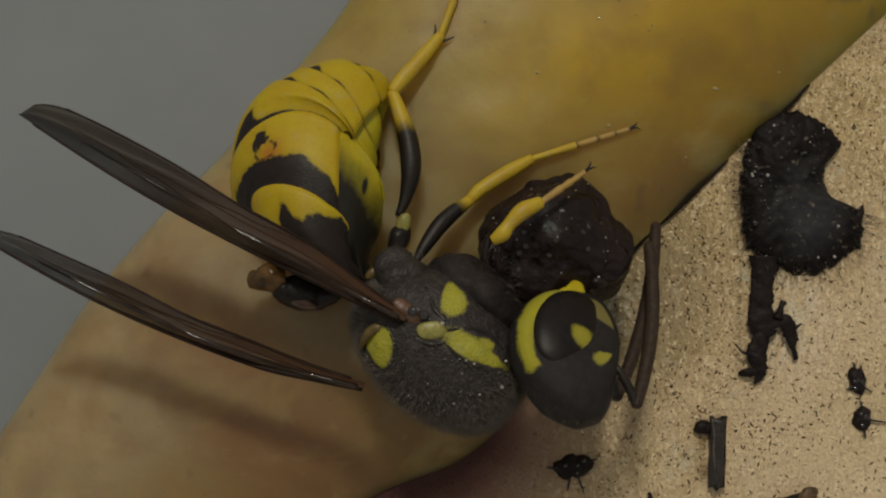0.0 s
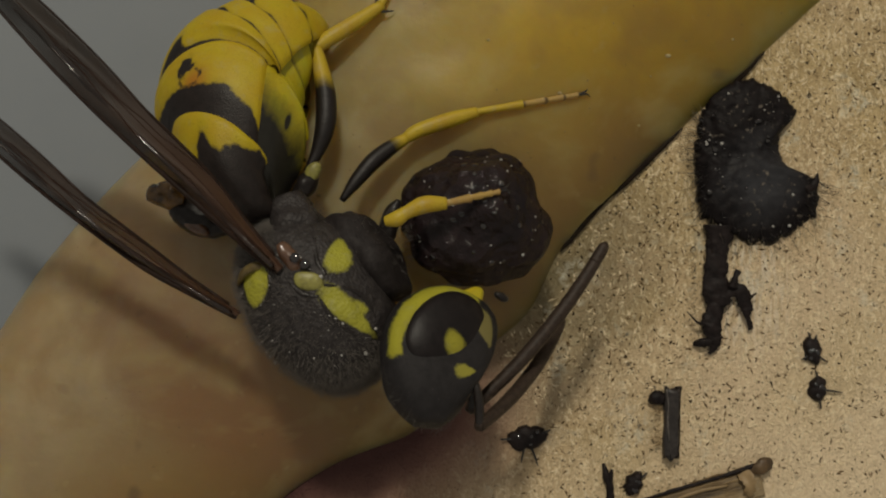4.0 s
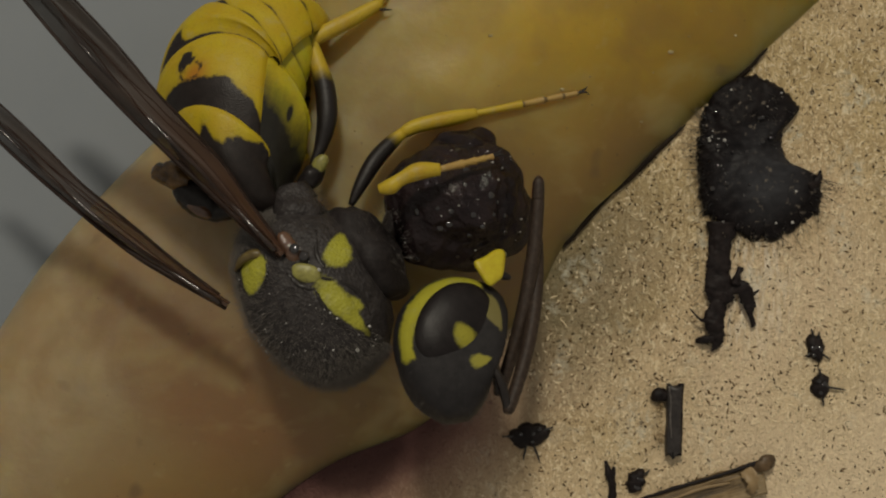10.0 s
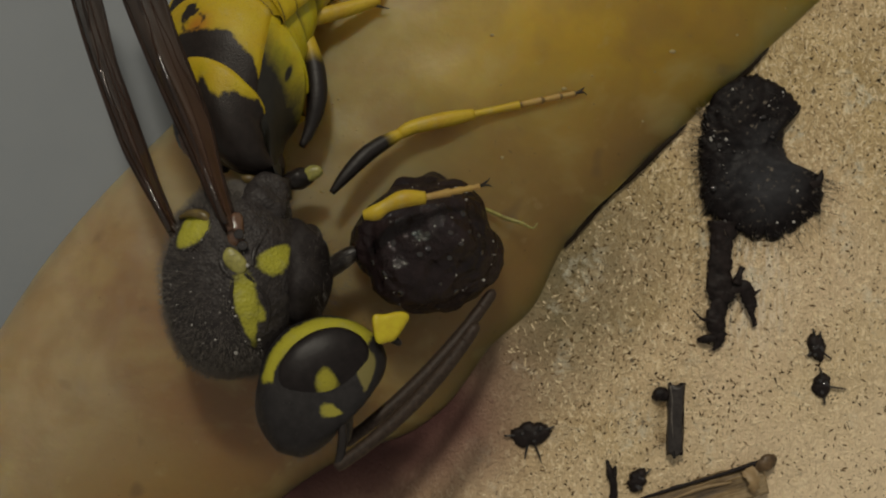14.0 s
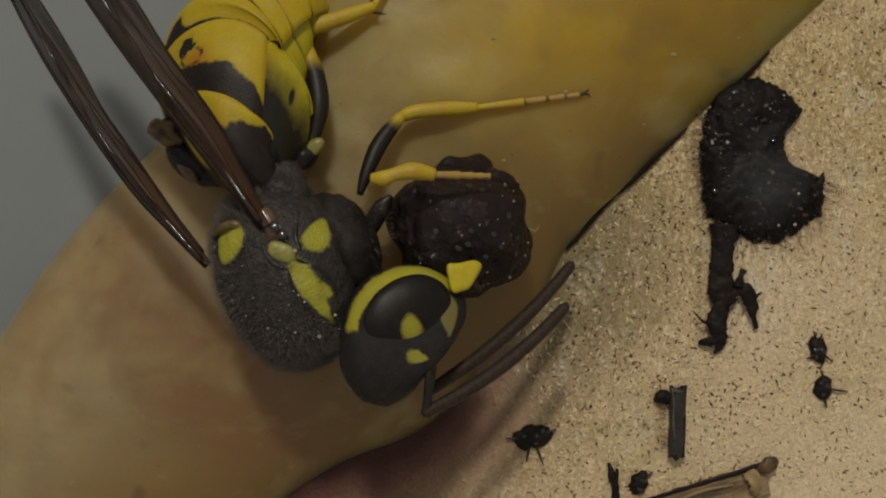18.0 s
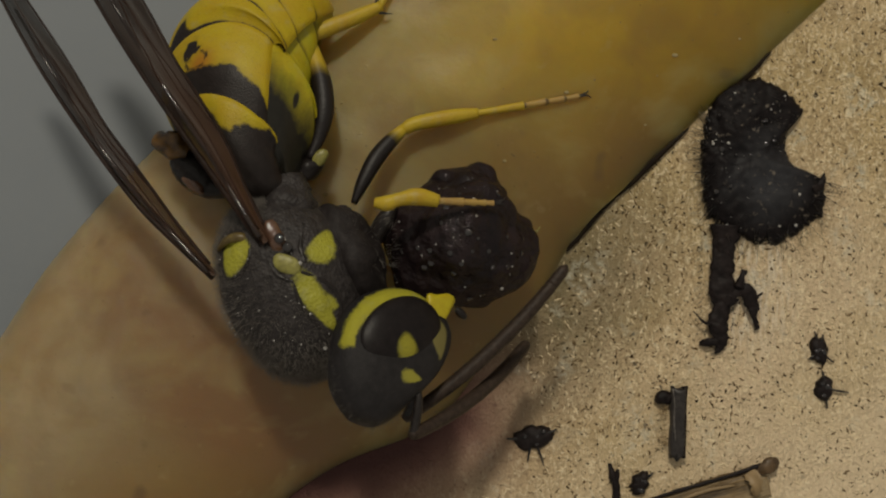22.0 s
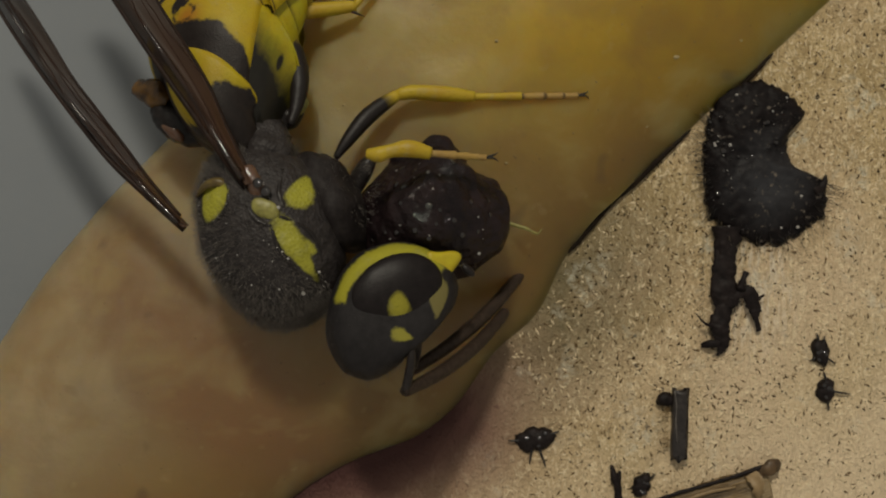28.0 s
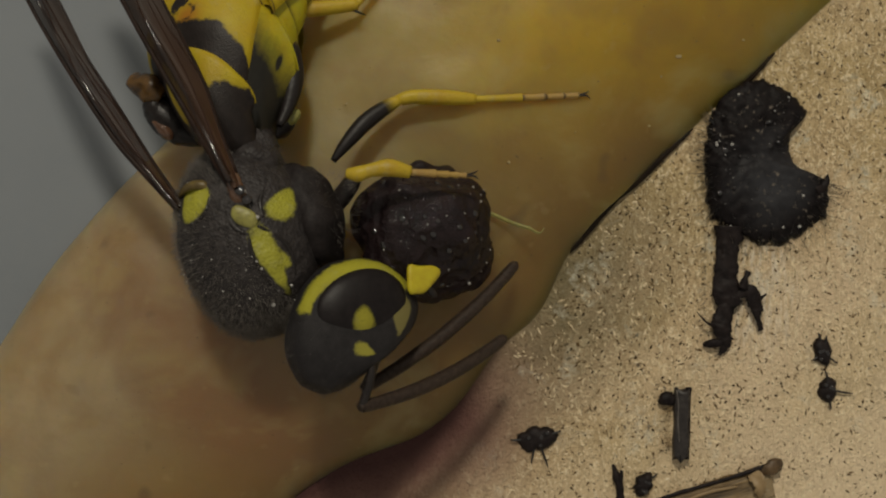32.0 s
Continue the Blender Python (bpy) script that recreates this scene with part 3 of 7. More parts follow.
def thorax():
    v, f = ellipsoid((-0.04, -0.56, 1.75), (2.22, 1.72, 1.55), (0, 0, -72), 110, 150, 0.8, 0.05, 1.6, 3.0)
    v = np.array([q + (q - (-0.04, -0.56, 1.75)) * (0.022 * lumps(q, 0.55, 7.0) + 0.012 * lumps(q, 0.22, 8.0)) for q in v])
    x, y, z = v[:, 0], v[:, 1], v[:, 2]
    sp, st, sr = (-1.24, 0.306, 2.6), (0.858, 0.372, 2.9), (0.683, -0.976, 2.9)
    marks = shape_marks(x, y, [(sp[0], sp[1], 0.50, 0.33, 70, 0.25), (st[0], st[1], 0.40, 0.30, 75, -0.4),
                               (sr[0], sr[1] + 0.03, 0.85, 0.24, -62, -0.5), (sr[0] + 0.27, sr[1] + 0.02, 0.22, 0.15, -50, 0.0)])
    marks = np.where(z > 1.75, marks, -9)
    body = part("thorax", mesh_of("thorax", v, f, THORAX, marks=marks), wasp, "dark grey hairy thorax with yellow spots")
    # hair on the back
    k = [i for i in range(len(v)) if z[i] > 0.6 and marks[i] < -0.05 and (x[i] - sr[0]) * 0.883 + (y[i] - sr[1]) * 0.469 < 0.15]
    rnd = random.Random(5)
    pick = [k[rnd.randrange(len(k))] for _ in range(11000)]
    c = np.array((-0.04, -0.56, 1.75))
    hv, hf = hairs([v[i] for i in pick], [v[i] - c for i in pick], 0.24, 0.0055, 6)
    part("hair", mesh_of("hair", hv, hf, HAIR, False), body, "short grey hair")
    pieces = []
    for _ in range(64):
        a, d = rnd.uniform(0, 6.28), 1.9 * math.sqrt(rnd.random())
        i = min(k, key=lambda q: (x[q] - c[0] - d * math.cos(a)) ** 2 + (y[q] - c[1] - d * math.sin(a)) ** 2 - 0.05 * z[q])
        r = 0.012 + 0.040 * rnd.random() ** 3
        pieces.append((ball_points(7, 9) * np.array((r, r, r * 0.6)) + c + (v[i] - c) * 1.03, capped(7, 9)))
    dv, df = join(*pieces)
    part("pale_specks", mesh_of("pale_specks", dv, df, SPECK), body, "small pale specks")
    # dark sunken seams between the back plates
    def on_top(px, py):
        i = min(range(len(v)), key=lambda q: (x[q] - px) ** 2 + (y[q] - py) ** 2 - 0.02 * z[q])
        return (px, py, z[i] - 0.01)
    for way in (((-0.40, 0.10), (-0.22, -0.20), (0.0, -0.34), (0.17, -0.40)), ((0.15, -0.42), (0.28, -0.88), (0.62, -1.45), (1.06, -1.95)),
                ((-0.83, 0.68), (-0.86, 0.20), (-1.12, -0.16), (-1.45, -0.26)), ((0.36, -0.18), (0.80, -0.42), (1.12, -0.75), (1.24, -1.3)), ((0.44, 0.95), (0.36, 0.40), (0.45, 0.02))):
        sv, sf = tube([(*on_top(a, b), 0.035 + 0.02 * (k in (1, 2))) for k, (a, b) in enumerate(way)], 24, 8, 0.6, 0.3, way[0][0])
        part("seam", mesh_of("seam", sv, sf, BLACK), body, "black seam between plates")
    # waist and propodeum
    p = (0.08, 1.192, 1.6)
    pv, pf = ellipsoid(p, (1.0, 0.62, 0.85), (0, 0, -80), 60, 70, 0.8, 0.22, 0.6, 1.0)
    part("propodeum", mesh_of("propodeum", pv, pf, THORAX, marks=[-9.0] * len(pv)), body)
    a, b = (0.165, 1.727, 1.5), (0.067, 2.217, 1.5)
    tv, tf = tube([(*a, 0.42), (*b, 0.30)], 8, 14)
    part("waist", mesh_of("waist", tv, tf, BLACK), body)
    # breast below the wing root
    bv, bf = ellipsoid((1.381, 0.186, 1.5), (1.32, 0.76, 1.1), (0, 0, -68), 60, 70, 0.8, 0.2, 0.7, 2.0)
    part("breast", mesh_of("breast", bv, bf, BREAST), body, "matt black breast")
    t = (0.041, 0.018, 3.25)
    ev, ef = ellipsoid(t, (0.34, 0.22, 0.10), (0, 0, -25), 30, 40, 0.75, 0.14, 0.35, 2.0)
    part("tegula", mesh_of("tegula", ev, ef, PALE), body, "pale yellow wing-root scale")
    ev, ef = ellipsoid((-0.234, 0.666, 3), (0.42, 0.22, 0.2), (0, 0, 110), 20, 24, 0.9, 0.3, 0.3, 1.0)
    part("wing_root", mesh_of("wing_root", ev, ef, HINGE), body, "orange-brown wing root")
    # lens beads added at the wing root, tilted to catch the bulbs
    for spot in ((-0.10, 0.64, 3.22), (0.08, 0.42, 3.24)):
        ev, ef = wet_beads([spot], [(-0.03, 0.33, 0.94)], 0.12, 0.15, 3)
        part("glint_bead", mesh_of("glint_bead", ev, ef, GLINT), body, "glossy bead added for a glint at the wing root")
    ev, ef = tube([(*(-1.705, 0.468, 2.3), 0.05), (*(-1.419, 0.683, 2.65), 0.10), (*(-1.069, 0.735, 2.8), 0.12), (*(-0.801, 0.574, 2.8), 0.05)], 16, 10)
    part("scutellum_rim", mesh_of("scutellum_rim", ev, ef, OLIVE), body, "brown-olive rim beside the yellow spot")
    # thigh of the far hind leg under the abdomen
    ev, ef = tube([(-3.26, 3.58, 0.7, 0.10), (-3.20, 3.36, 0.8, 0.28), (-2.84, 3.18, 0.85, 0.38), (-2.56, 3.02, 0.8, 0.30)], 26, 20, 1.0, 0.22, 4.0)
    part("hind_knee", mesh_of("hind_knee", ev, ef, AMBER), body, "glossy amber-brown knee with dark blotches")
    ev, ef = tube([(-2.90, 2.96, 0.75, 0.22), (-2.68, 2.70, 0.75, 0.38), (-2.32, 2.36, 0.75, 0.42), (-1.95, 2.08, 0.75, 0.30), (-1.3, 1.98, 0.8, 0.14)], 30, 20, 1.0, 0.22, 2.0)
    part("hind_thigh", mesh_of("hind_thigh", ev, ef, BLACK), body, "glossy brown-black thigh")
    ev, ef = ellipsoid((-2.45, 2.20, 1.02), (0.34, 0.16, 0.16), (0, 0, -40), 20, 24, 0.9, 0.3, 0.3, 3.0)
    part("thigh_edge", mesh_of("thigh_edge", ev, ef, HINGE), body, "paler brown edge of the thigh")
    # hip pieces between waist and thighs
    ev, ef = ellipsoid((0.46, 2.34, 1.0), (0.40, 0.27, 0.30), (0, 0, 40), 30, 36, 0.85, 0.2, 0.3, 2.0)
    part("coxa", mesh_of("coxa", ev, ef, BLACK), body)
    ev, ef = ellipsoid((0.76, 2.60, 1.08), (0.27, 0.17, 0.18), (0, 0, 48), 24, 30, 0.85, 0.3, 0.3, 4.0)
    part("trochanter", mesh_of("trochanter", ev, ef, PALE), body, "pale yellow joint at the hip")
    ev, ef = ellipsoid((-0.42, 1.72, 1.45), (0.42, 0.34, 0.5), (0, 0, 60), 24, 30, 0.85, 0.25, 0.4, 5.0)
    part("waist_flank", mesh_of("waist_flank", ev, ef, BLACK), body)
    ev, ef = ellipsoid((-0.54, 1.94, 1.86), (0.19, 0.12, 0.10), (0, 0, 20), 20, 26, 0.85, 0.3, 0.3, 2.0)
    part("flank_spot", mesh_of("flank_spot", ev, ef, OLIVE), body, "dull yellow-olive spot beside the waist")
    for cc, rr, num, sd in (((0.08, 1.192, 1.6), 0.8, 400, 21), ((1.605, 0.256, 1.5), 1.1, 380, 22)):
        rnd = random.Random(sd)
        rts, wys = [], []
        for _ in range(num):
            d = Vector((rnd.gauss(0, 1), rnd.gauss(0, 1), abs(rnd.gauss(0, 1)))).normalized()
            rts.append(Vector(cc) + d * rr * 0.9)
            wys.append(d)
        hv, hf = hairs(rts, wys, 0.24, 0.005, sd)
        part("hair", mesh_of("hair", hv, hf, HAIR, False), body, "short grey hair")


thorax()


def abdomen():
    knots = [(-0.38, 0.522, 0.1, 0.25), (-0.882, 0.661, 0.1, 1.07), (-1.371, 1.111, 0, 1.58), (-1.639, 1.682, -0.2, 1.94), (-1.757, 2.483, -0.5, 2.03),
             (-1.733, 3.31, -0.9, 2.22), (-1.40, 4.24, -1.2, 1.84), (-0.95, 4.90, -1.4, 1.42), (-0.46, 5.30, -1.75, 0.80), (-0.02, 5.50, -2.1, 0.12)]
    k = spline(knots, 181)
    core = [(a, b, c, r * 0.5) for a, b, c, r in knots]
    root = part("abdomen", mesh_of("abdomen", *tube(core, 40, 24, 0.9), BLACK), wasp, "yellow abdomen with black bands")
    pts, rad = k[:, :3], k[:, 3]
    tan = np.gradient(pts, axis=0)
    tan /= np.linalg.norm(tan, axis=1)[:, None]
    cuts = (0, 53.7, 88, 115, 131, 148, 180)
    def plate(seg, deg0, deg1, around, shrink, name, material, mark):
        """One back or belly plate between two angles round the axis (0: leg side, 90: up, 180: back)."""
        lo, hi = cuts[seg], cuts[seg + 1]
        n = 44
        skew = (0.527, 0.055, 0.26, 0.10, 0.05, 0.0)
        rise = (0.555, 0.62, 0.23, 0.18, 0.12, 0.0)
        vs, marks, tints = [], [], []
        for i in range(n):
            u = i / (n - 1)
            q = max(0.0, lo - 3 + (hi - lo + 3.0) * u)
            a = min(int(q), 179)
            w = q - a
            p, t, r = pts[a] * (1 - w) + pts[a + 1] * w, tan[a] * (1 - w) + tan[a + 1] * w, rad[a] * (1 - w) + rad[a + 1] * w
            t = t / np.linalg.norm(t)
            side = np.cross(t, (0.0, 0.0, 1.0))
            side /= np.linalg.norm(side)
            up = np.cross(side, t)
            k0 = skew[max(0, seg - 1)] if seg else 0.0
            sk = (k0 * (1 - u) + skew[seg] * u) * r
            ri = ((rise[max(0, seg - 1)] if seg else 0.0) * (1 - u) + rise[seg] * u) * r
            lip = 0.0 + 0.10 * math.sin(math.pi * u * 0.5) - 0.13 * max(0.0, (u - 0.95) / 0.05)
            for j in range(around):
                edge = deg0 - (12 * (1 - u) if seg == 1 and name == "tergite" else 0)
                deg = edge + (deg1 - edge) * j / (around - 1)
                b = radians(deg)
                rr = (r + lip) * shrink
                rr *= 1 - 0.05 * bell(deg, edge, 2.5) - 0.05 * bell(deg, deg1, 2.5)
                lean = max(0.0, math.cos(b)) ** 1.7 * max(0.0, 1 - max(0.0, q - 35) / 65) * 0.78
                lean += max(0.0, -math.cos(b)) ** 1.4 * max(0.0, 1 - q / 80) * 0.72
                drop = r * 0.17 * min(1.0, q / 50) * min(1.0, max(0.0, (112 - deg) / 42)) ** 2
                vs.append(p + rr * (1 - lean) * (math.cos(b) * side + 0.72 * math.sin(b) * up) + t * (math.sin(b) * ri - math.cos(b) * sk - drop))
                marks.append(mark(seg, u, deg, b, 0.06 * lumps((deg * 0.06, u * 5, seg), 1.0) + 0.02 * lumps((deg * 0.3, u * 9, seg), 1.0)))
                tints.append(bell(deg, 116, 11) * bell(u, 0.46, 0.16) if seg == 1 else 0.0)
        me = mesh_of(name, vs, grid_faces(n, around, False), material, marks=marks)
        me.attributes.new("tint", "FLOAT", "POINT").data.foreach_set("value", np.asarray(tints, dtype=np.float32))
        part(name, me, root)

    def back(seg, u, deg, b, grit):
        if seg == 0:
            notch = 0.12 * bell(deg, 100, 6) + 0.03 * bell(deg, 88, 5) - 0.05 * bell(deg, 122, 8) + 0.05 * lumps((deg * 0.2, 0, 2), 1.0)
            wide = 0.23 - 0.13 * step(92 - deg, 0, 34) + 0.13 * step(deg, 104, 128)
            return (u - 1.0 + wide - notch) * 1.6 + grit if deg < 146 else -1.0
        if seg == 1:
            low = 0.42 - 0.16 * step(92 - deg, 0, 22) + 0.30 * step(deg, 150, 190)
            m = (u - low - 0.03 * math.sin(b * 5.0 + 0.8) - 0.10 * bell(deg, 72, 6)) * 1.5 + grit
            d = math.hypot((deg - 128) / 7, (u - 0.70) / 0.13) + 0.7 * lumps((deg * 0.25, u * 11, 1), 1.0)
            ring = abs(math.hypot((deg - 121) / 9, (u - 0.52) / 0.12) - 1) - 0.10 + 0.35 * lumps((deg * 0.3, u * 9, 4), 1.0)
            return min(m, (d - 1) * 0.3, ring * 0.3)
        if seg == 2:
            return (u - 0.145 - 0.30 * bell(deg, 148, 11) - 0.02 * math.sin(b * 7)) * 1.5 + 0.6 * grit
        return (u - (0.19, 0.165, 0.12)[seg - 3] - 0.15 * bell(deg, 146, 12) + 0.03 * math.sin(b * 9)) * 1.5 + 0.4 * grit

    def belly(seg, u, deg, b, grit):
        if seg == 0:
            return -1.0
        if seg == 1:
            m = (u - 0.70 - 0.26 * min(1.0, max(0.0, (55 - deg) / 60)) + 0.08 * math.sin(3 * b)) * 0.8 + grit
            return min(m, (math.hypot((deg - 36) / 4, (u - 0.72) / 0.09) - 1) * 0.6)
        return (u - 0.18) * 1.2 + grit
    for seg in range(6):
        plate(seg, 46 if seg == 0 else 70, 332, 150, 1.0, "tergite", TERGITE, back)
        plate(seg, -34 if seg < 2 else 6, 78, 70, 0.955 if seg < 2 else 0.90 - 0.03 * seg, "sternite", STERNITE, belly)
    return root


ABDOMEN = abdomen()


def cushion(centre, radii, nr=70, na=180, power=3.0, seed=0.0):
    """A flattened dome towards the camera and a round back; rings about z."""
    vs = []
    for i in range(nr):
        u = i / (nr - 1)
        if u <= 0.7:
            r, z = u / 0.7, 1.0
            z = max(0.0, 1 - r ** power) ** 0.5
        else:
            w = (u - 0.7) / 0.3
            r, z = math.cos(w * math.pi / 2), -math.sin(w * math.pi / 2)
        r = max(r, 0.004)
        for j in range(na):
            b = 2 * math.pi * j / na
            k = 1 + 0.02 * lumps((r * math.cos(b), r * math.sin(b), z), 0.5, seed)
            vs.append((centre[0] + radii[0] * r * k * math.cos(b), centre[1] + radii[1] * r * k * math.sin(b), centre[2] + radii[2] * z * k))
    return np.array(vs), [f[::-1] for f in capped(nr, na)]


def head_outline(turn):
    """How far the head's rim lies outside (+) or inside (-) an oval, by the angle round the eye."""
    return np.interp(turn, (0, 15, 150, 180, 205, 222, 238, 256, 275, 292, 310, 330, 348, 360), (-0.06, 0, 0, 0.09, 0.12, 0.03, -0.20, -0.42, -0.54, -0.58, -0.53, -0.38, -0.18, -0.06))


def head():
    sc = np.array((0.93, 0.93, 0.93))
    v, f = cushion((-0.05, -1.10, -1.05), (1.82, 1.88, 0.92), 90, 240, 3.4, 4.0)
    x, y, z = v[:, 0], v[:, 1], v[:, 2]
    r = np.hypot(x - 0.0, (y + 1.05))
    ang = np.degrees(np.arctan2(y + 1.05, x))
    band = np.minimum(r - 1.37 + 0.18 * np.clip((95 - ang) / 70, 0, 1) - 0.13 * np.clip((ang - 95) / 45, 0, 1), 1.75 - r)
    band = np.minimum(band, np.minimum((ang - 24) / 60, (150 - ang) / 60))
    spots = shape_marks(x, y, [(-0.34, -1.60, 0.27, 0.17, -40, -0.5), (0.92, -1.08, 0.52, 0.27, 66, 0.35)])
    marks = np.where(z > -1.3, np.maximum(band, np.minimum(spots, 0.06)), -9)
    dull = 0.9 * (x > 0.35) * (y < -0.45) * np.clip((0.1 - y) / 0.9, 0, 1) + 0.35 * (y < -1.2) * (x < 0.2)
    turn = np.degrees(np.arctan2(y + 1.05, x)) % 360
    near_rim = np.clip((r / 1.85 - 0.36) / 0.64, 0, 1)
    grow = 1 + head_outline(turn) * near_rim
    v[:, 0], v[:, 1] = x * grow, -1.05 + (y + 1.05) * grow
    me = mesh_of("head", v * sc, f, HEADM, marks=marks)
    me.attributes.new("tint", "FLOAT", "POINT").data.foreach_set("value", np.asarray(dull, dtype=np.float32))
    root = part("head", me, wasp, "black head with a yellow band behind the eye")
    v, f = cushion((0.03, -0.50, -0.37), (1.22, 0.90, 0.33), 60, 160, 2.2, 1.0)
    marks = shape_marks(v[:, 0], v[:, 1], [(-0.13, -0.84, 0.33, 0.26, 75, -0.3)])
    marks = np.where(v[:, 2] > -0.6, marks, -9)
    part("compound_eye", mesh_of("compound_eye", v * sc, f, EYE, marks=marks), root, "glossy dark compound eye with a yellow notch")
    # mandible: a broad curved tooth
    pv, pf = cushion((0, 0, 0), (1.0, 1.0, 0.13), 30, 80, 5.0)
    tooth = []
    for a, b, c in pv:
        k = max(1e-6, (abs(a) ** 4.5 + abs(b) ** 4.5) ** (1 / 4.5)) / max(1e-6, math.hypot(a, b))
        a, b = a / k, b / k
        u, w = a * (0.40 + 0.15 * b), 0.40 * b
        w += 0.2 * u + 0.04 * math.sin(7 * u)
        tooth.append((1.72 + 0.79 * u + 0.61 * w, -0.36 - 0.61 * u + 0.79 * w, -0.28 + c - 0.2 * u))
    pv = np.array(tooth)
    jaw = part("mandible", mesh_of("mandible", pv * sc, pf, MANDIBLE), root, "bright yellow jaw")
    v, f = ellipsoid((1.95, -0.72, -0.42), (0.22, 0.11, 0.12), (0, 10, -60), 16, 20)
    part("jaw_tip", mesh_of("jaw_tip", v * sc, f, BLACK), root)
    v, f = tube([(-0.15, -1.85, -0.35, 0.08), (-0.35, -2.35, -0.42, 0.12), (-0.72, -2.95, -0.6, 0.12)], 16, 12)
    part("scape", mesh_of("scape", v * sc, f, BLACK), root)
    v, f = tube([(0.15, -1.75, -0.6, 0.11), (0.0, -2.2, -1.1, 0.13), (-0.2, -2.6, -1.5, 0.12)], 16, 12)
    part("scape", mesh_of("scape", v * sc, f, BLACK), root)
    rnd = random.Random(8)
    roots, ways = [], []
    for _ in range(700):
        a, b = rnd.uniform(2.7, 5.6), rnd.uniform(-0.2, 1.0)
        d = Vector((math.cos(a) * math.cos(b), math.sin(a) * math.cos(b), math.sin(b)))
        deg = math.degrees(a)
        k = 1 + float(head_outline(deg))
        roots.append((0.93 * (-0.05 + 1.74 * k * d.x), 0.93 * (-1.10 + 1.80 * k * d.y), -1.0 + 0.80 * d.z))
        ways.append(d)
    hv, hf = hairs(roots, ways, 0.26, 0.005, 9)
    part("hair", mesh_of("hair", hv, hf, HAIR, False), root, "short grey hair")
    return root, jaw


HEAD, JAW = head()


def antenna(length):
    """A flagellum of eleven beads along x, bowed a little."""
    v, f = tube([(-0.08, 0, 0, 0.10), (0.02, 0, 0, 0.14), (0.14, -0.01, 0, 0.12)], 8, 12)
    root = part("antenna", mesh_of("antenna", v, f, ANTENNA), wasp, "blackish jointed antenna")
    n = 11
    for i in range(n):
        a, b = length * i / n, length * (i + 1.0) / n
        bow = lambda u: 0.9 * (u / length) * (1 - u / length)
        r = 0.146 + 0.032 * math.sin(math.pi * i / n)
        r1 = 0.146 + 0.032 * math.sin(math.pi * (i + 1) / n)
        kn = [(a, -bow(a), 0, r), ((a + b) / 2, -bow((a + b) / 2), 0, (r + r1) / 2 + 0.004), (b + 0.01, -bow(b), 0, r1 if i < n - 1 else 0.13)]
        if i == n - 1:
            kn.append((b + 0.13, -bow(b) + 0.02, 0, 0.03))
        v, f = tube(kn, 7 if i < n - 1 else 14, 18)
        f = f[:-2] if i < n - 1 else f
        part("antenna_joint", mesh_of("antenna_joint", v, f, ANTENNA), root)
    return root


ANTENNA_NEAR, ANTENNA_FAR = antenna(4.6), antenna(5.3)


def wing(length, width, bow, shift, chord, name):
    """A lengthwise-folded wing along x with its stiff front edge on +y."""
    n, m = 60, 15
    vs, fs = [], []
    for layer in (0, 1):
        for i in range(n):
            u = i / (n - 1)
            w = chord * width * (0.25 + 0.75 * math.sin(min(1.0, u * 1.75) * math.pi / 2)) * max(0.0, 1 - max(0.0, (u - 0.78) / 0.22) ** 2.2) ** 0.5
            for j in range(m):
                q = j / (m - 1)
                y = width * (0.35 * math.sin(u * math.pi * 0.9) + bow * math.sin(u * math.pi)) + shift * min(1.0, u * 4) - w * q + 0.04 * math.sin(u * 17) * q
                z = 0.34 * width * math.sin(q * math.pi) * (1 - 0.5 * u) + 0.05 * math.sin(u * 11 + q * 9)
                vs.append((length * u, y, z + 0.1 * math.sin(u * 2.8) + (0.025 if layer else 0)))
    k = n * m
    g = grid_faces(n, m, False)
    fs = [f[::-1] for f in g] + [tuple(i + k for i in f) for f in g]
    for i in range(n - 1):
        fs.append((i * m, (i + 1) * m, (i + 1) * m + k, i * m + k))
        fs.append((i * m + m - 1, i * m + m - 1 + k, (i + 1) * m + m - 1 + k, (i + 1) * m + m - 1))
    root = part(name, mesh_of(name, vs, fs, WING), wasp, "brown translucent folded wing with dark veins")

    def along(q, u0, u1, r0, r1, steps=9, wave=0.0):
        kn = []
        for s in range(steps):
            u = u0 + (u1 - u0) * s / (steps - 1)
            qq = q(u) if callable(q) else q
            i, j = min(n - 1, int(u * (n - 1))), min(m - 1, int(round(qq * (m - 1))))
            p = vs[i * m + j]
            kn.append((p[0], p[1], p[2] + 0.02 + wave * math.sin(2.1 * p[0] + 0.6), r0 + (r1 - r0) * s / (steps - 1)))
        return tube(kn, 60, 10)
    for q, u0, u1, r0, r1 in ((0.0, 0.0, 0.97, 0.085, 0.03), (0.35, 0.02, 0.85, 0.07, 0.03), (0.65, 0.05, 0.7, 0.018, 0.01), (1.0, 0.05, 0.93, 0.05, 0.02),
                              (lambda u: 0.35 + 0.5 * (u - 0.4), 0.4, 0.9, 0.018, 0.01), (lambda u: 0.9 - 0.8 * (u - 0.3), 0.3, 0.75, 0.018, 0.01)):
        v, f = along(q, u0, u1, r0, r1, 26, 0.075) if q == 0.35 else along(q, u0, u1, r0, r1)
        part("vein", mesh_of("vein", v, f, COSTA if q in (0.0, 1.0) else RIDGE if q == 0.35 else VEIN), root)
    return root


WING_NEAR, WING_FAR = wing(10.2, 0.95, 0.0, -0.08, 0.96, "wing"), wing(9.8, 0.78, 0.15, 0.24, 0.8, "wing")


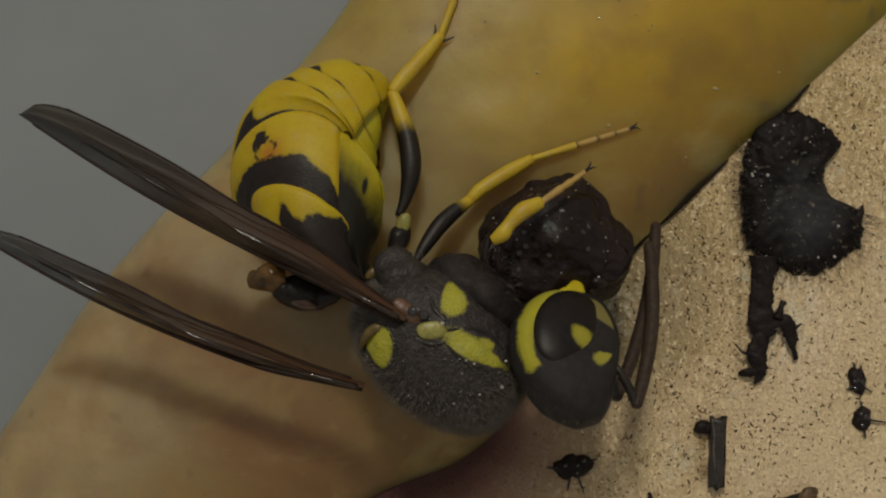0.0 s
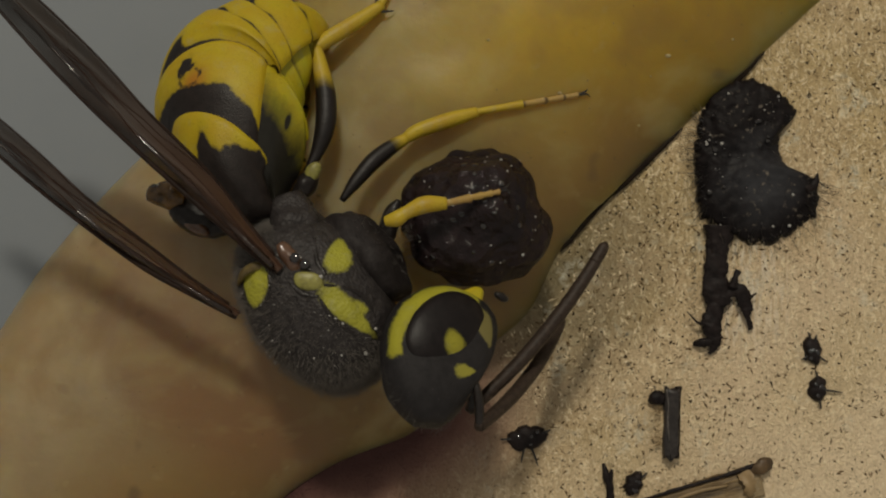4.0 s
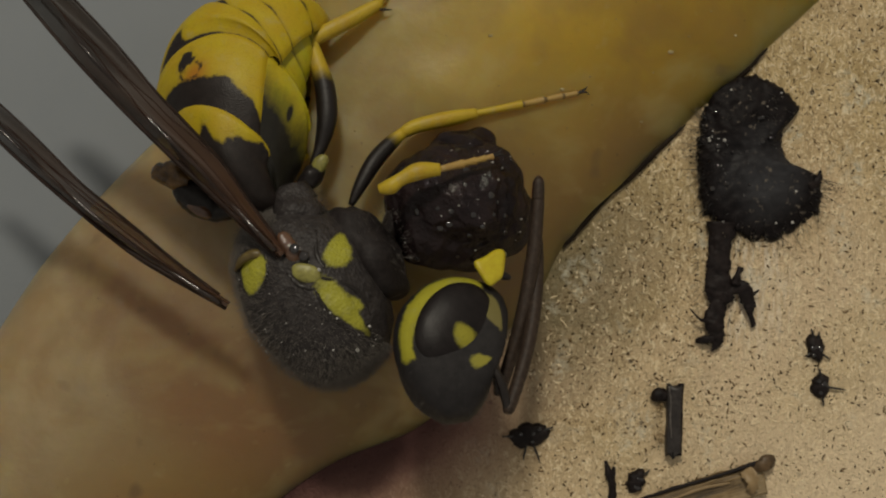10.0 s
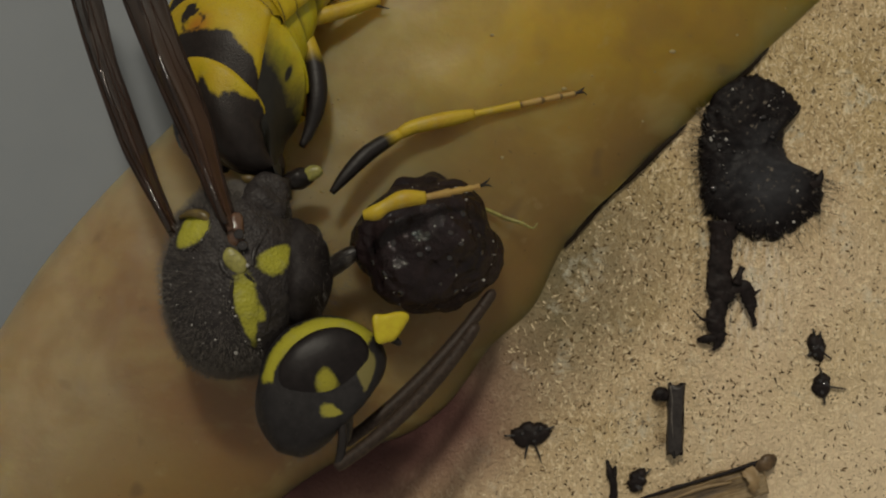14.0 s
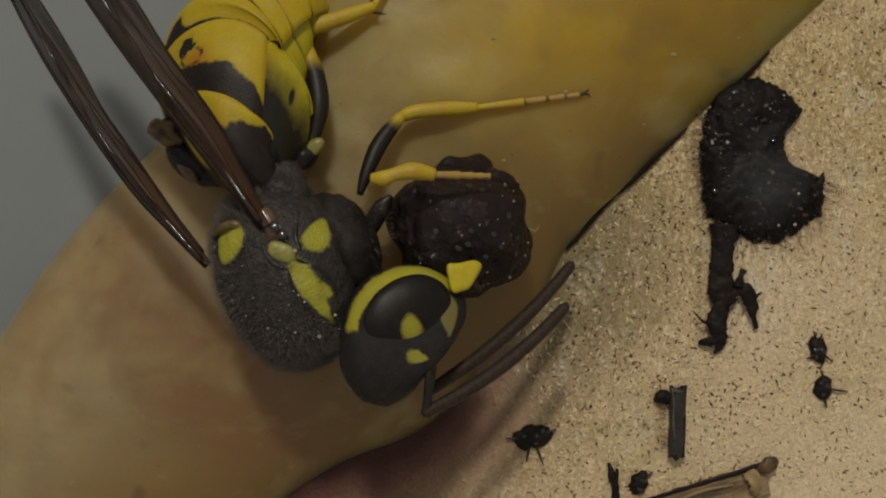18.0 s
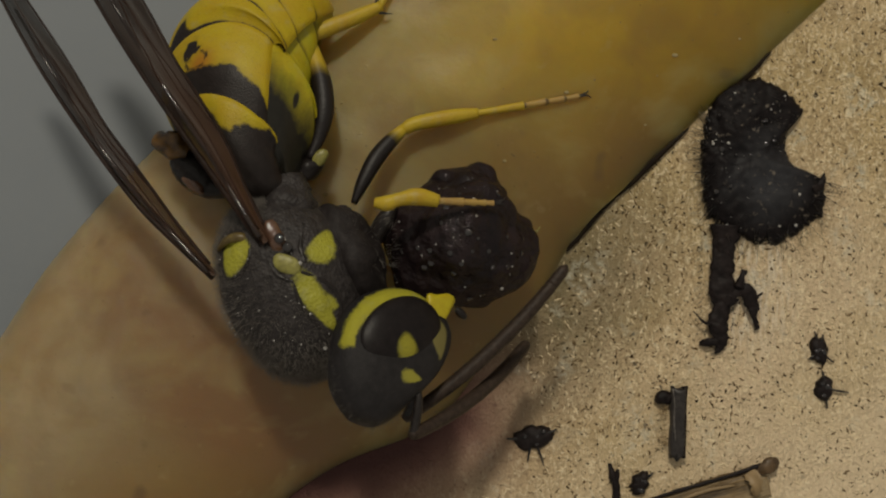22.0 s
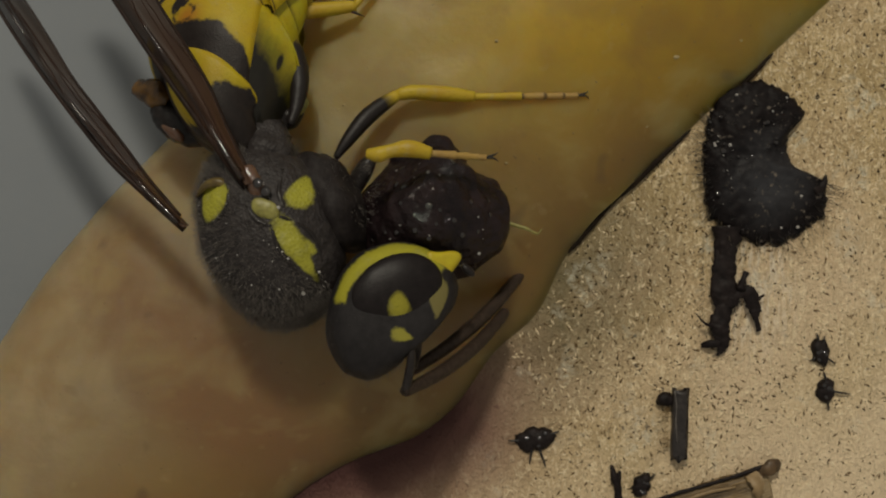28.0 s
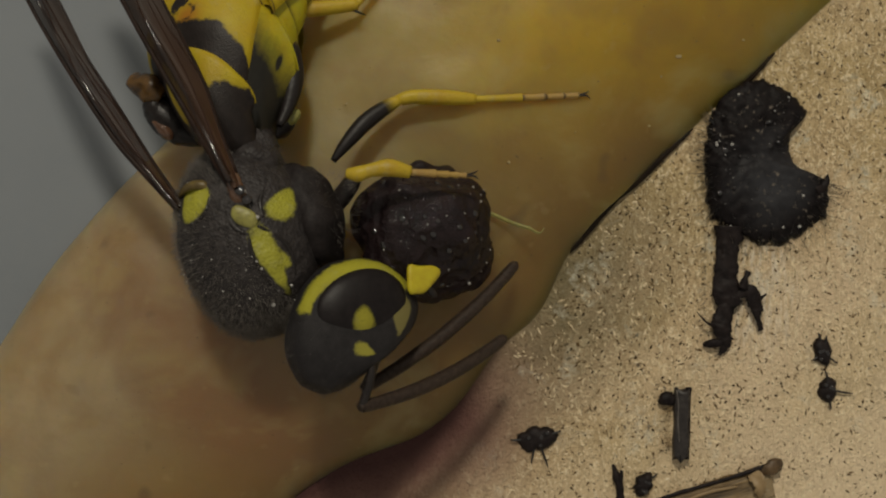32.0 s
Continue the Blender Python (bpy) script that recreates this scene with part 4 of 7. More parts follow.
def leg_part(name, pieces, label):
    """Pieces: (name, knots, share of its length that stays dark at start)."""
    root = None
    for nm, knots, dark in pieces:
        v, f = tube(knots, 26, 16)
        x0, x1 = knots[0][0], knots[-1][0]
        u = (v[:, 0] - x0) / (x1 - x0)
        marks = (u - dark) * 2 if dark >= -1 else (-1 - dark - u) * 2
        joint = nm == "tarsus_joint" and x0 > 1.0
        if joint and name == "mid_foot":
            marks = (0.44 - np.abs(u - 0.52)) * 1.6
        me = mesh_of(nm, v, f, TARSUS if joint else LEGM, marks=marks)
        if root is None:
            root = part(name, me, wasp, label)
        else:
            part(nm, me, root)
    return root


def tarsus(x, y, z, dx, dy, dz, r):
    out = []
    for ln in (1.0, 0.5, 0.4, 0.32):
        out.append(("tarsus_joint", [(x, y, z, r * 0.75), (x + dx * ln * 0.6, y + dy * ln * 0.6, z + dz * ln * 0.6, r * 0.85), (x + dx * ln, y + dy * ln, z + dz * ln, r)], -1))
        x, y, z, r = x + dx * ln, y + dy * ln, z + dz * ln, r * 0.9
    out.append(("claw", [(x, y, z, 0.035), (x + 0.2, y - 0.02, z + 0.05, 0.025), (x + 0.32, y - 0.1, z - 0.05, 0.008)], 2))
    out.append(("claw", [(x, y, z, 0.035), (x + 0.2, y + 0.06, z + 0.05, 0.025), (x + 0.30, y + 0.13, z - 0.05, 0.008)], 2))
    return out


MID_TIBIA = leg_part("mid_leg", [("tibia", [(-0.05, -0.03, 0, 0.11), (0.12, 0.03, 0, 0.17), (0.45, 0.08, 0.02, 0.19), (1.3, 0.05, 0.02, 0.20), (2.02, 0, 0, 0.14)], -1)], "yellow middle shank braced over the fruit")
MID_TARSUS = leg_part("mid_foot", tarsus(0, 0, 0, 1.26, 0, 0, 0.115), "thin yellow-brown jointed foot on the fruit")
MID_FEMUR = leg_part("mid_thigh", [("femur", [(-0.02, 0, 0, 0.14), (0.5, -0.09, 0.02, 0.20), (1.1, -0.12, 0.06, 0.22), (1.8, -0.03, 0.08, 0.17), (2.35, 0.08, 0.06, 0.08)], -1.13)], "middle thigh, yellow at the knee and black above")
HIND_TIBIA = leg_part("hind_leg", [("tibia", [(0, 0, 0, 0.16), (0.45, 0.02, 0.0, 0.21), (1.3, 0.0, 0.0, 0.20), (2.12, 0.0, 0.0, 0.15)], -1),
                                     ("spur", [(1.95, -0.1, 0.02, 0.04), (2.14, -0.22, 0.05, 0.03), (2.32, -0.30, 0.0, 0.008)], 2), ("spur", [(1.95, 0.1, 0.02, 0.04), (2.12, 0.2, 0.05, 0.03), (2.26, 0.32, 0.0, 0.008)], 2)], "yellow hind shank braced over the fruit")
HIND_TARSUS = leg_part("hind_foot", tarsus(0, 0, 0, 1.05, 0, 0, 0.12), "yellow jointed hind foot on the fruit")
HIND_FEMUR = leg_part("hind_thigh", [("femur", [(-0.04, 0, 0, 0.15), (0.5, 0.16, 0.04, 0.20), (1.3, 0.36, 0.05, 0.26), (2.1, 0.40, 0.05, 0.26), (2.8, 0.24, 0.0, 0.17), (3.3, 0.02, 0, 0.09)], -1.30)], "hind thigh, yellow at the knee and black above")
FORE_TIBIA = leg_part("fore_leg", [("tibia", [(0, 0, 0, 0.12), (0.28, -0.02, 0.05, 0.19), (0.55, 0.06, 0.04, 0.16), (1.0, 0.12, 0.02, 0.21), (1.5, 0.02, -0.08, 0.15)], -1)]
                      + tarsus(1.5, 0.02, -0.10, 0.60, -0.03, -0.20, 0.105), "yellow fore leg holding the prey")
FAR_FOOT = part("foot", mesh_of("foot", *join(tube([(-0.3, 0.1, 0.1, 0.05), (0.35, 0.0, 0.05, 0.05), (0.85, -0.02, 0.1, 0.045)], 14, 8),
                                                      tube([(0.8, -0.02, 0.1, 0.04), (1.1, -0.08, 0.12, 0.03), (1.2, 0.08, 0.03, 0.012)], 10, 6)), PALE), wasp, "pale thin foot with a hooked claw")
part("fore_thigh", mesh_of("fore_thigh", *tube([(*(2.603, 1.254, 1.3), 0.06), (*(2.358, 1.003, 1.2), 0.22), (*(2.025, 0.537, 1.1), 0.24), (*(1.642, 0.111, 1.1), 0.2)], 18, 16), BLACK), wasp, "black fore thigh")

# ---- the prey lump ----


def lump():
    p = ball_points(130, 160)
    vs = []
    for q in p:
        r = 1.78 + 0.36 * lumps(q, 0.85, 2.0) + 0.16 * lumps(q, 0.4, 5.0) + 0.05 * lumps(q, 0.19, 1.0) + 0.012 * lumps(q, 0.09, 3.0)
        vs.append((q[0] * r * 1.05, q[1] * r * 0.95, q[2] * r * 0.9))
    return np.array(vs), mesh_of("prey_lump", vs, capped(130, 160), FOOD)


LUMP_POINTS, LUMP = lump()
prey = solid("prey_lump", LUMP, "wet dark brown chewed lump of insect prey held by the wasp", "prey", mm(0, 0, 0))
v, f = ellipsoid((0.1, 1.25, -0.45), (1.05, 0.72, 0.7), (0, 0, 8), 50, 60, 0.9, 0.35, 0.5, 6.0)
part("torn_flap", mesh_of("torn_flap", v, f, FOOD), prey, "torn blackish flap")



rnd = random.Random(14)
picks = [k for k in range(len(LUMP_POINTS)) if LUMP_POINTS[k][2] > 0.1]
for k in range(34):
    p = LUMP_POINTS[picks[rnd.randrange(len(picks))]]
    v, f = wet_beads([p], [p], 0.04, 0.10, k)
    part("juice_bead", mesh_of("juice_bead", v, f, GLINT), prey)
# larger drops on the top of the lump
lit = Vector((-0.03, 0.33, 0.94))
tops = [k for k in picks if Vector(LUMP_POINTS[k]).normalized().dot(lit) > 0.8]
for k in range(9):
    p = LUMP_POINTS[tops[rnd.randrange(len(tops))]]
    v, f = wet_beads([p], [lit], 0.05, 0.095, 50 + k)
    part("juice_drop", mesh_of("juice_drop", v, f, GLINT), prey)
# pale specks that stand for glints on the wet lump
pieces = []
picks = [k for k in picks if abs(LUMP_POINTS[k][0]) < 1.5]
for k in range(26):
    p = LUMP_POINTS[picks[rnd.randrange(len(picks))]]
    pieces.append((ball_points(7, 9) * (0.012 + 0.032 * rnd.random() ** 2) + p * 1.005, capped(7, 9)))
v, f = join(*pieces)
tagged(part("specks", mesh_of("specks", v, f, SPECK), prey), "tiny pale specks", kind="stuff")

# ---- dried insect scraps on the board ----


def scrap_plate(name, knots_r, thick, material, seed, n=90, rings=14):
    """A flattish crumpled scrap; knots_r: radius by angle, evenly spaced."""
    vs, fs = [(0, 0, thick)], []
    m = len(knots_r)
    for i in range(1, rings + 1):
        u = i / rings
        for j in range(n):
            a = 2 * math.pi * j / n
            w = a / (2 * math.pi) * m
            k0, w = int(w) % m, w - int(w)
            w = w if m > 12 else w * w * (3 - 2 * w)
            r = (knots_r[k0] * (1 - w) + knots_r[(k0 + 1) % m] * w) * (1 + u ** 6 * (0.08 * lumps((math.cos(a) * 6, math.sin(a) * 6, 0), 1.0, seed) + 0.05 * lumps((math.cos(a) * 17, math.sin(a) * 17, 0), 1.0, seed)))
            x, y = u * r * math.cos(a), u * r * math.sin(a)
            z = thick * math.sqrt(max(0.0, 1 - u ** 3)) * (1 + 0.25 * lumps((x, y, 0), 0.7, seed)) + 0.10 * thick * lumps((x, y, 3), 0.2, seed)
            vs.append((x, y, max(0.012, z) if i < rings else 0.0))
    for j in range(n):
        fs.append((0, 1 + j, 1 + (j + 1) % n))
    for i in range(rings - 1):
        for j in range(n):
            a, b = 1 + i * n + j, 1 + i * n + (j + 1) % n
            fs.append((a, a + n, b + n, b))
    fs.append(tuple(range(1 + (rings - 1) * n, 1 + rings * n))[::-1])
    return mesh_of(name, vs, fs, material)


def black_scrap():
    """Large hairy black scrap with a stalk and claw-like end."""
    o = (8.454, 2.203, 0)
    top = thing("insect_scrap", "black hairy dried insect scrap with a forked stalk", "insect remains", mm(o[0], o[1], 0.005))
    up, low, bite, mid = (8.485, 3.391, 0), (8.735, 1.641, 0), (10.157, 2.953, 0), (8.313, 2.578, 0)

    def inside(x, y):
        a = 1 - math.hypot((x - up[0]) / 1.40, (y - up[1]) / 1.36)
        b = 1 - math.hypot((x - low[0]) / 1.74, (y - low[1]) / 1.42)
        c = 1 - math.hypot((x - up[0] + 0.30) / 1.22, (y - up[1] + 0.9) / 1.7)
        return min(max(a, b, c), math.hypot(x - bite[0], y - bite[1]) - 0.84)

    radii = []
    for k in range(64):
        a, r = 2 * math.pi * k / 64, 0.3
        while inside(mid[0] + r * math.cos(a), mid[1] + r * math.sin(a)) > 0:
            r += 0.01
        radii.append(r)
    top.matrix_basis = mm(mid[0], mid[1], 0.005)
    o = mid
    me = scrap_plate("shell", radii, 0.42, SHELL, 3.0, 240, 30)
    shell = part("shell", me, top, "crumpled black shell")
    rnd = random.Random(2)
    roots, ways = [], []
    for _ in range(105):
        a = rnd.uniform(math.pi * 0.75, math.pi * 1.9)
        r = 0.92 * radii[int(a / 6.2832 * 64) % 64] * (0.9 + 0.15 * rnd.random())
        roots.append((r * math.cos(a), r * math.sin(a), 0.12 + 0.2 * rnd.random()))
        ways.append((math.cos(a), math.sin(a), 0.25))
    hv, hf = hairs(roots, ways, 0.80, 0.011, 3)
    part("bristles", mesh_of("bristles", hv, hf, DARKHAIR, False), shell, "stiff dark bristles")
    roots, ways = [], []
    for _ in range(150):
        a = rnd.uniform(math.pi * 1.12, math.pi * 1.85) if rnd.random() < 0.7 else rnd.uniform(math.pi * 0.72, math.pi * 1.12)
        r = radii[int(a / 6.2832 * 64) % 64] * (0.88 + 0.14 * rnd.random())
        roots.append((r * math.cos(a), r * math.sin(a), 0.05 + 0.12 * rnd.random()))
        ways.append((0.45 * math.cos(a), math.sin(a) - 0.5, 0.05))
    hv, hf = hairs(roots, ways, 0.85, 0.008, 13)
    part("pale_bristles", mesh_of("pale_bristles", hv, hf, PALEHAIR, False), shell, "fine pale bristles round the edge")
    roots, ways = [], []
    for _ in range(90):
        a = rnd.uniform(0, 6.28)
        r = 0.85 * radii[int(a / 6.2832 * 64) % 64] * math.sqrt(rnd.random())
        roots.append((r * math.cos(a), r * math.sin(a), 0.36))
        ways.append((rnd.uniform(-1, 1), rnd.uniform(-1, 1), 0.6))
    hv, hf = hairs(roots, ways, 0.3, 0.008, 4)
    part("fuzz", mesh_of("fuzz", hv, hf, DARKHAIR, False), shell, "dark fuzz")

    def rel(p, r):
        return (p[0] - o[0], p[1] - o[1], p[2], r)
    spots = []
    for _ in range(22):
        a = rnd.uniform(0, 6.28)
        r = 0.8 * radii[int(a / 6.2832 * 64) % 64] * math.sqrt(rnd.random())
        spots.append((r * math.cos(a), r * math.sin(a), 0.40))
    v, f = wet_beads(spots, [(0, rnd.uniform(0.1, 0.5), 1) for _ in spots], 0.03, 0.08, 8)
    tagged(part("grit", mesh_of("grit", v, f, GLINT), shell), "tiny shiny grit", kind="stuff")
    pieces = []
    for _ in range(40):
        a = rnd.uniform(0, 6.28) if rnd.random() < 0.5 else rnd.gauss(rnd.choice((1.0, 2.7, 3.4, 4.4)), 0.16)
        a %= 6.28
        r = 0.95 * radii[int(a / 6.2832 * 64) % 64] * rnd.random() ** 0.35
        pieces.append((ball_points(6, 8) * (0.010 + 0.038 * rnd.random() ** 3) + np.array((r * math.cos(a), r * math.sin(a), 0.40 * math.sqrt(max(0.0, 1 - (r / radii[int(a / 6.2832 * 64) % 64]) ** 3)) + 0.02)), capped(6, 8)))
    v, f = join(*pieces)
    tagged(part("pale_specks", mesh_of("pale_specks", v, f, SPECK), shell), "small pale specks", kind="stuff")
    v, f = tube([rel((10.019, 1.696, 0.15), 0.2), rel((10.289, 1.881, 0.18), 0.12), rel((10.361, 2.144, 0.2), 0.02)], 14, 12, 0.8, 0.4, 3.0)
    part("hook", mesh_of("hook", v, f, CHAR), shell, "torn hooked corner")
    v, f = tube([rel((7.616, 0.715, 0.18), 0.42), rel((7.585, 0.016, 0.18), 0.36), rel((7.554, -0.606, 0.18), 0.31), rel((7.585, -1.15, 0.18), 0.38), rel((7.678, -1.539, 0.18), 0.30)], 60, 28, 0.35, 0.5, 1.0)
    stalk = part("stalk", mesh_of("stalk", v, f, CHAR), top)
    v, f = join(tube([rel((7.767, -1.227, 0.2), 0.28), rel((7.518, -1.771, 0.2), 0.27), rel((7.456, -2.19, 0.2), 0.29), rel((7.532, -2.568, 0.14), 0.16), rel((7.385, -2.851, 0.1), 0.04)], 50, 24, 0.4, 0.55, 2.0),
                tube([rel((7.425, -2.516, 0.2), 0.12), rel((7.177, -2.516, 0.2), 0.13), rel((6.949, -2.571, 0.1), 0.06)], 14, 10, 0.6, 0.3),
                tube([rel((7.228, -2.032, 0.25), 0.06), rel((6.99, -1.933, 0.35), 0.035), rel((6.737, -1.657, 0.3), 0.012)], 12, 6))
    part("claw", mesh_of("claw", v, f, CHAR), stalk)
    v, f = join(tube([rel((7.736, -1.227, 0.2), 0.26), rel((8.128, -1.039, 0.25), 0.19), rel((8.352, -1.413, 0.22), 0.20), rel((8.435, -1.849, 0.2), 0.09), rel((8.548, -2.164, 0.12), 0.10)], 50, 24, 0.4, 0.55, 4.0),
                tube([rel((7.991, -0.991, 0.3), 0.16), rel((8.057, -0.727, 0.35), 0.09), rel((8.146, -0.542, 0.3), 0.10)], 12, 10, 0.8, 0.3),
                tube([rel((8.469, -1.303, 0.25), 0.06), rel((8.642, -1.146, 0.3), 0.02)], 8, 6))
    part("claw", mesh_of("claw", v, f, CHAR), stalk)
    roots = [rel((7.425, 0.171, 0.2), 0)[:3] + np.array((rnd.choice((-0.42, 0.42)), rnd.uniform(-2.2, 0.3), 0)) for _ in range(60)]
    hv, hf = hairs(roots, [(q[0] + 0.6, -0.6, 0.1) for q in roots], 0.28, 0.009, 12)
    part("bristles", mesh_of("bristles", hv, hf, DARKHAIR, False), stalk)
    return top


black_scrap()


def bar_scrap():
    o = (6.313, -4.704, 0)
    top = thing("insect_leg_shard", "grey-black bar-shaped insect leg shard with bristles", "insect remains", mm(o[0], o[1], 0.005))
    vs = []
    n = 24
    for i in range(n):
        y = 0.95 - 1.9 * i / (n - 1)
        for j in range(16):
            b = 2 * math.pi * j / 16
            c, s = math.cos(b), math.sin(b)
            x = 0.235 * math.copysign(abs(c) ** 0.45, c) + 0.02 * lumps((y, j, 0), 0.3)
            z = 0.2 + 0.19 * math.copysign(abs(s) ** 0.5, s) - 0.06 * bell(x, 0.0, 0.08) * (s > 0)
            x *= 0.86 + 0.10 * lumps((0, y, 5), 0.35)
            vs.append((x + 0.03 * y, y + (0.16 * lumps((j, i, 0), 1.7) - 0.14 * bell(x, 0.02, 0.07)) * (i in (0, 1, n - 1)), z))
    bar = part("shaft", mesh_of("shaft", vs, capped(n, 16), GREYBAR), top)
    v, f = tube([(0.21, 0.98, 0.2, 0.09), (0.20, 0.3, 0.24, 0.06), (0.20, -0.5, 0.22, 0.05), (0.16, -1.0, 0.16, 0.09)], 30, 10, 0.9, 0.4, 3.0)
    part("edge_ridge", mesh_of("edge_ridge", v, f, CHAR), top, "black broken edge")
    v, f = tube([(-0.18, 0.62, 0.2, 0.14), (-0.42, 0.66, 0.18, 0.17), (-0.55, 0.52, 0.1, 0.08)], 14, 10, 0.8, 0.5, 2.0)
    part("spur", mesh_of("spur", v, f, CHAR), top)
    v, f = tube([(-0.15, 0.92, 0.36, 0.02), (-0.10, 0.5, 0.39, 0.012), (-0.12, 0.1, 0.39, 0.02), (-0.08, -0.5, 0.39, 0.008)], 24, 8, 0.7, 0.6, 6.0)
    part("pale_ridge", mesh_of("pale_ridge", v, f, HAIR), top, "thin worn pale ridge")
    rnd = random.Random(4)
    hv, hf = hairs([(-0.27, rnd.uniform(-0.7, 0.5), 0.2) for _ in range(26)], [(-1, -0.25, 0.1)] * 26, 0.42, 0.012, 5)
    part("bristles", mesh_of("bristles", hv, hf, STRAW, False), bar)


bar_scrap()


def crumb(x, y, rx, ry, deg, seed, legs, material, label):
    top = thing("insect_crumb", label, "insect remains", mm(x, y, 0.005, 0, 0, deg), "dark crumbs on the board")
    rnd = random.Random(int(seed * 10))
    k = [rnd.uniform(0.82, 1.12) for i in range(18)]
    me = scrap_plate("body", [rx * ry / math.hypot(ry * math.cos(i * 0.349), rx * math.sin(i * 0.349)) * k[i] for i in range(18)], 0.2, material, seed, 72, 10)
    part("body", me, top)
    v, f = wet_beads([(rx * rnd.uniform(-0.5, 0.5), ry * rnd.uniform(-0.5, 0.5), 0.19) for _ in range(5)], [(0, 0.3, 1)] * 5, 0.03, 0.07, 5)
    part("grit", mesh_of("grit", v, f, GLINT), top)
    for a, ln in legs:
        c, s = math.cos(radians(a)), math.sin(radians(a))
        v, f = tube([(rx * 0.6 * c, ry * 0.6 * s, 0.1, 0.035), ((rx + ln * 0.5) * c, (ry + ln * 0.5) * s, 0.12, 0.028), ((rx + ln) * c, (ry + ln) * s, 0.03, 0.012)], 8, 6)
        part("leg", mesh_of("leg", v, f, DARKHAIR), top)


for px, rx, ry, deg, seed, legs, lab in (
        ((2.36, -5.172, 0), 0.62, 0.33, 8, 1.0, ((-80, 0.5), (-105, 0.35), (170, 0.12), (20, 0.1)), "flat black crumb of insect with thin legs"),
        ((10.267, -2.766, 0), 0.25, 0.40, 10, 2.0, ((-40, 0.2), (95, 0.15), (60, 0.1), (200, 0.12)), "small black crumb of insect on the board"),
        ((10.407, -3.813, 0), 0.25, 0.40, -15, 3.0, ((5, 0.45), (-60, 0.2), (120, 0.15)), "small grey-black crumb of insect with a thin leg"),
        ((5.313, -6.438, 0), 0.26, 0.36, -25, 4.0, ((60, 0.15),), "small dark pointed crumb on the board")):
    crumb(px[0], px[1], rx, ry, deg, seed, legs, CHAR, lab)


def twig_scrap():
    o = (4.625, -6.469, 0)
    top = thing("twig_scrap", "thin dark forked scrap of insect leg", "insect remains", mm(o[0], o[1], 0.005))
    v, f = join(tube([(0.05, -0.6, 0.1, 0.14), (0.0, -0.1, 0.14, 0.12), (-0.16, 0.6, 0.12, 0.05)], 16, 10, 1, 0.5),
                tube([(0.0, -0.1, 0.14, 0.09), (0.06, 0.45, 0.2, 0.04)], 10, 8, 1, 0.5))
    part("shaft", mesh_of("shaft", v, f, CHAR), top)


twig_scrap()


def splinter():
    o = (7.282, -6.673, 0)
    top = thing("splinter", "brown split wood splinter with a pale curled flake", "splinter", mm(o[0], o[1], 0.005, 0, 0, 17.3))
    vs, n, m = [], 60, 28
    for i in range(n):
        x = -2.4 + 3.95 * i / (n - 1)
        for j in range(m):
            b = 2 * math.pi * j / m
            c, q = math.cos(b), math.sin(b)
            y = -0.10 + 0.46 * math.copysign(abs(c) ** 0.35, c) * (1 - 0.5 * max(0.0, -1.6 - x))
            z = 0.17 + 0.16 * math.copysign(abs(q) ** 0.4, q) + 0.05 * lumps((x * 0.4, y * 3, 0), 0.5) * (q > 0)
            vs.append((x + 0.16 * lumps((y * 4, i // 30, 0), 0.6) * (i in (0, n - 1)), y + 0.05 * lumps((x, j // 7, 0), 0.4), z))
    part("plank", mesh_of("plank", vs, capped(n, m), PLANK), top)
    v, f = tube([(-1.9, 0.36, 0.3, 0.03), (-0.8, 0.38, 0.36, 0.06), (0.4, 0.36, 0.38, 0.05), (1.3, 0.38, 0.38, 0.07), (1.62, 0.40, 0.36, 0.04)], 50, 10, 0.8, 0.3, 1.0)
    part("bark_edge", mesh_of("bark_edge", v, f, CHAR), top, "dark bark edge")
    vs, n, m = [], 16, 12
    for layer in (0, 0.03):
        for i in range(n):
            for j in range(m):
                u, w = i / (n - 1), j / (m - 1)
                x = 0.86 + 0.40 * w + 0.22 * u - 0.16 * u * w + 0.06 * math.sin(u * 5) + 0.08 * lumps((u * 3, layer, j // 6), 0.5) * (j in (0, m - 1))
                vs.append((x, 0.32 - 0.66 * u - 0.06 * math.sin(w * 5), 0.36 + 0.16 * math.sin(math.pi * u) + 0.14 * w * u + layer))
    g = grid_faces(n, m, False)
    part("flake", mesh_of("flake", vs, g + [tuple(k + n * m for k in q)[::-1] for q in g], STRAW), top, "pale curled flake")
    v, f = tube([(1.30, 0.22, 0.35, 0.10), (1.55, 0.30, 0.42, 0.20), (1.76, 0.34, 0.38, 0.22), (1.84, 0.14, 0.28, 0.10)], 24, 14, 0.5, 0.35, 5.0)
    part("tip", mesh_of("tip", v, f, SPLINTER), top, "dark curled tip")
    v, f = tube([(-1.2, 0.1, 0.36, 0.02), (-0.2, 0.16, 0.4, 0.05), (0.6, 0.08, 0.4, 0.03)], 20, 8, 0.6, 0.3, 2.0)
    part("sliver", mesh_of("sliver", v, f, STRAW), top, "pale torn sliver")


splinter()


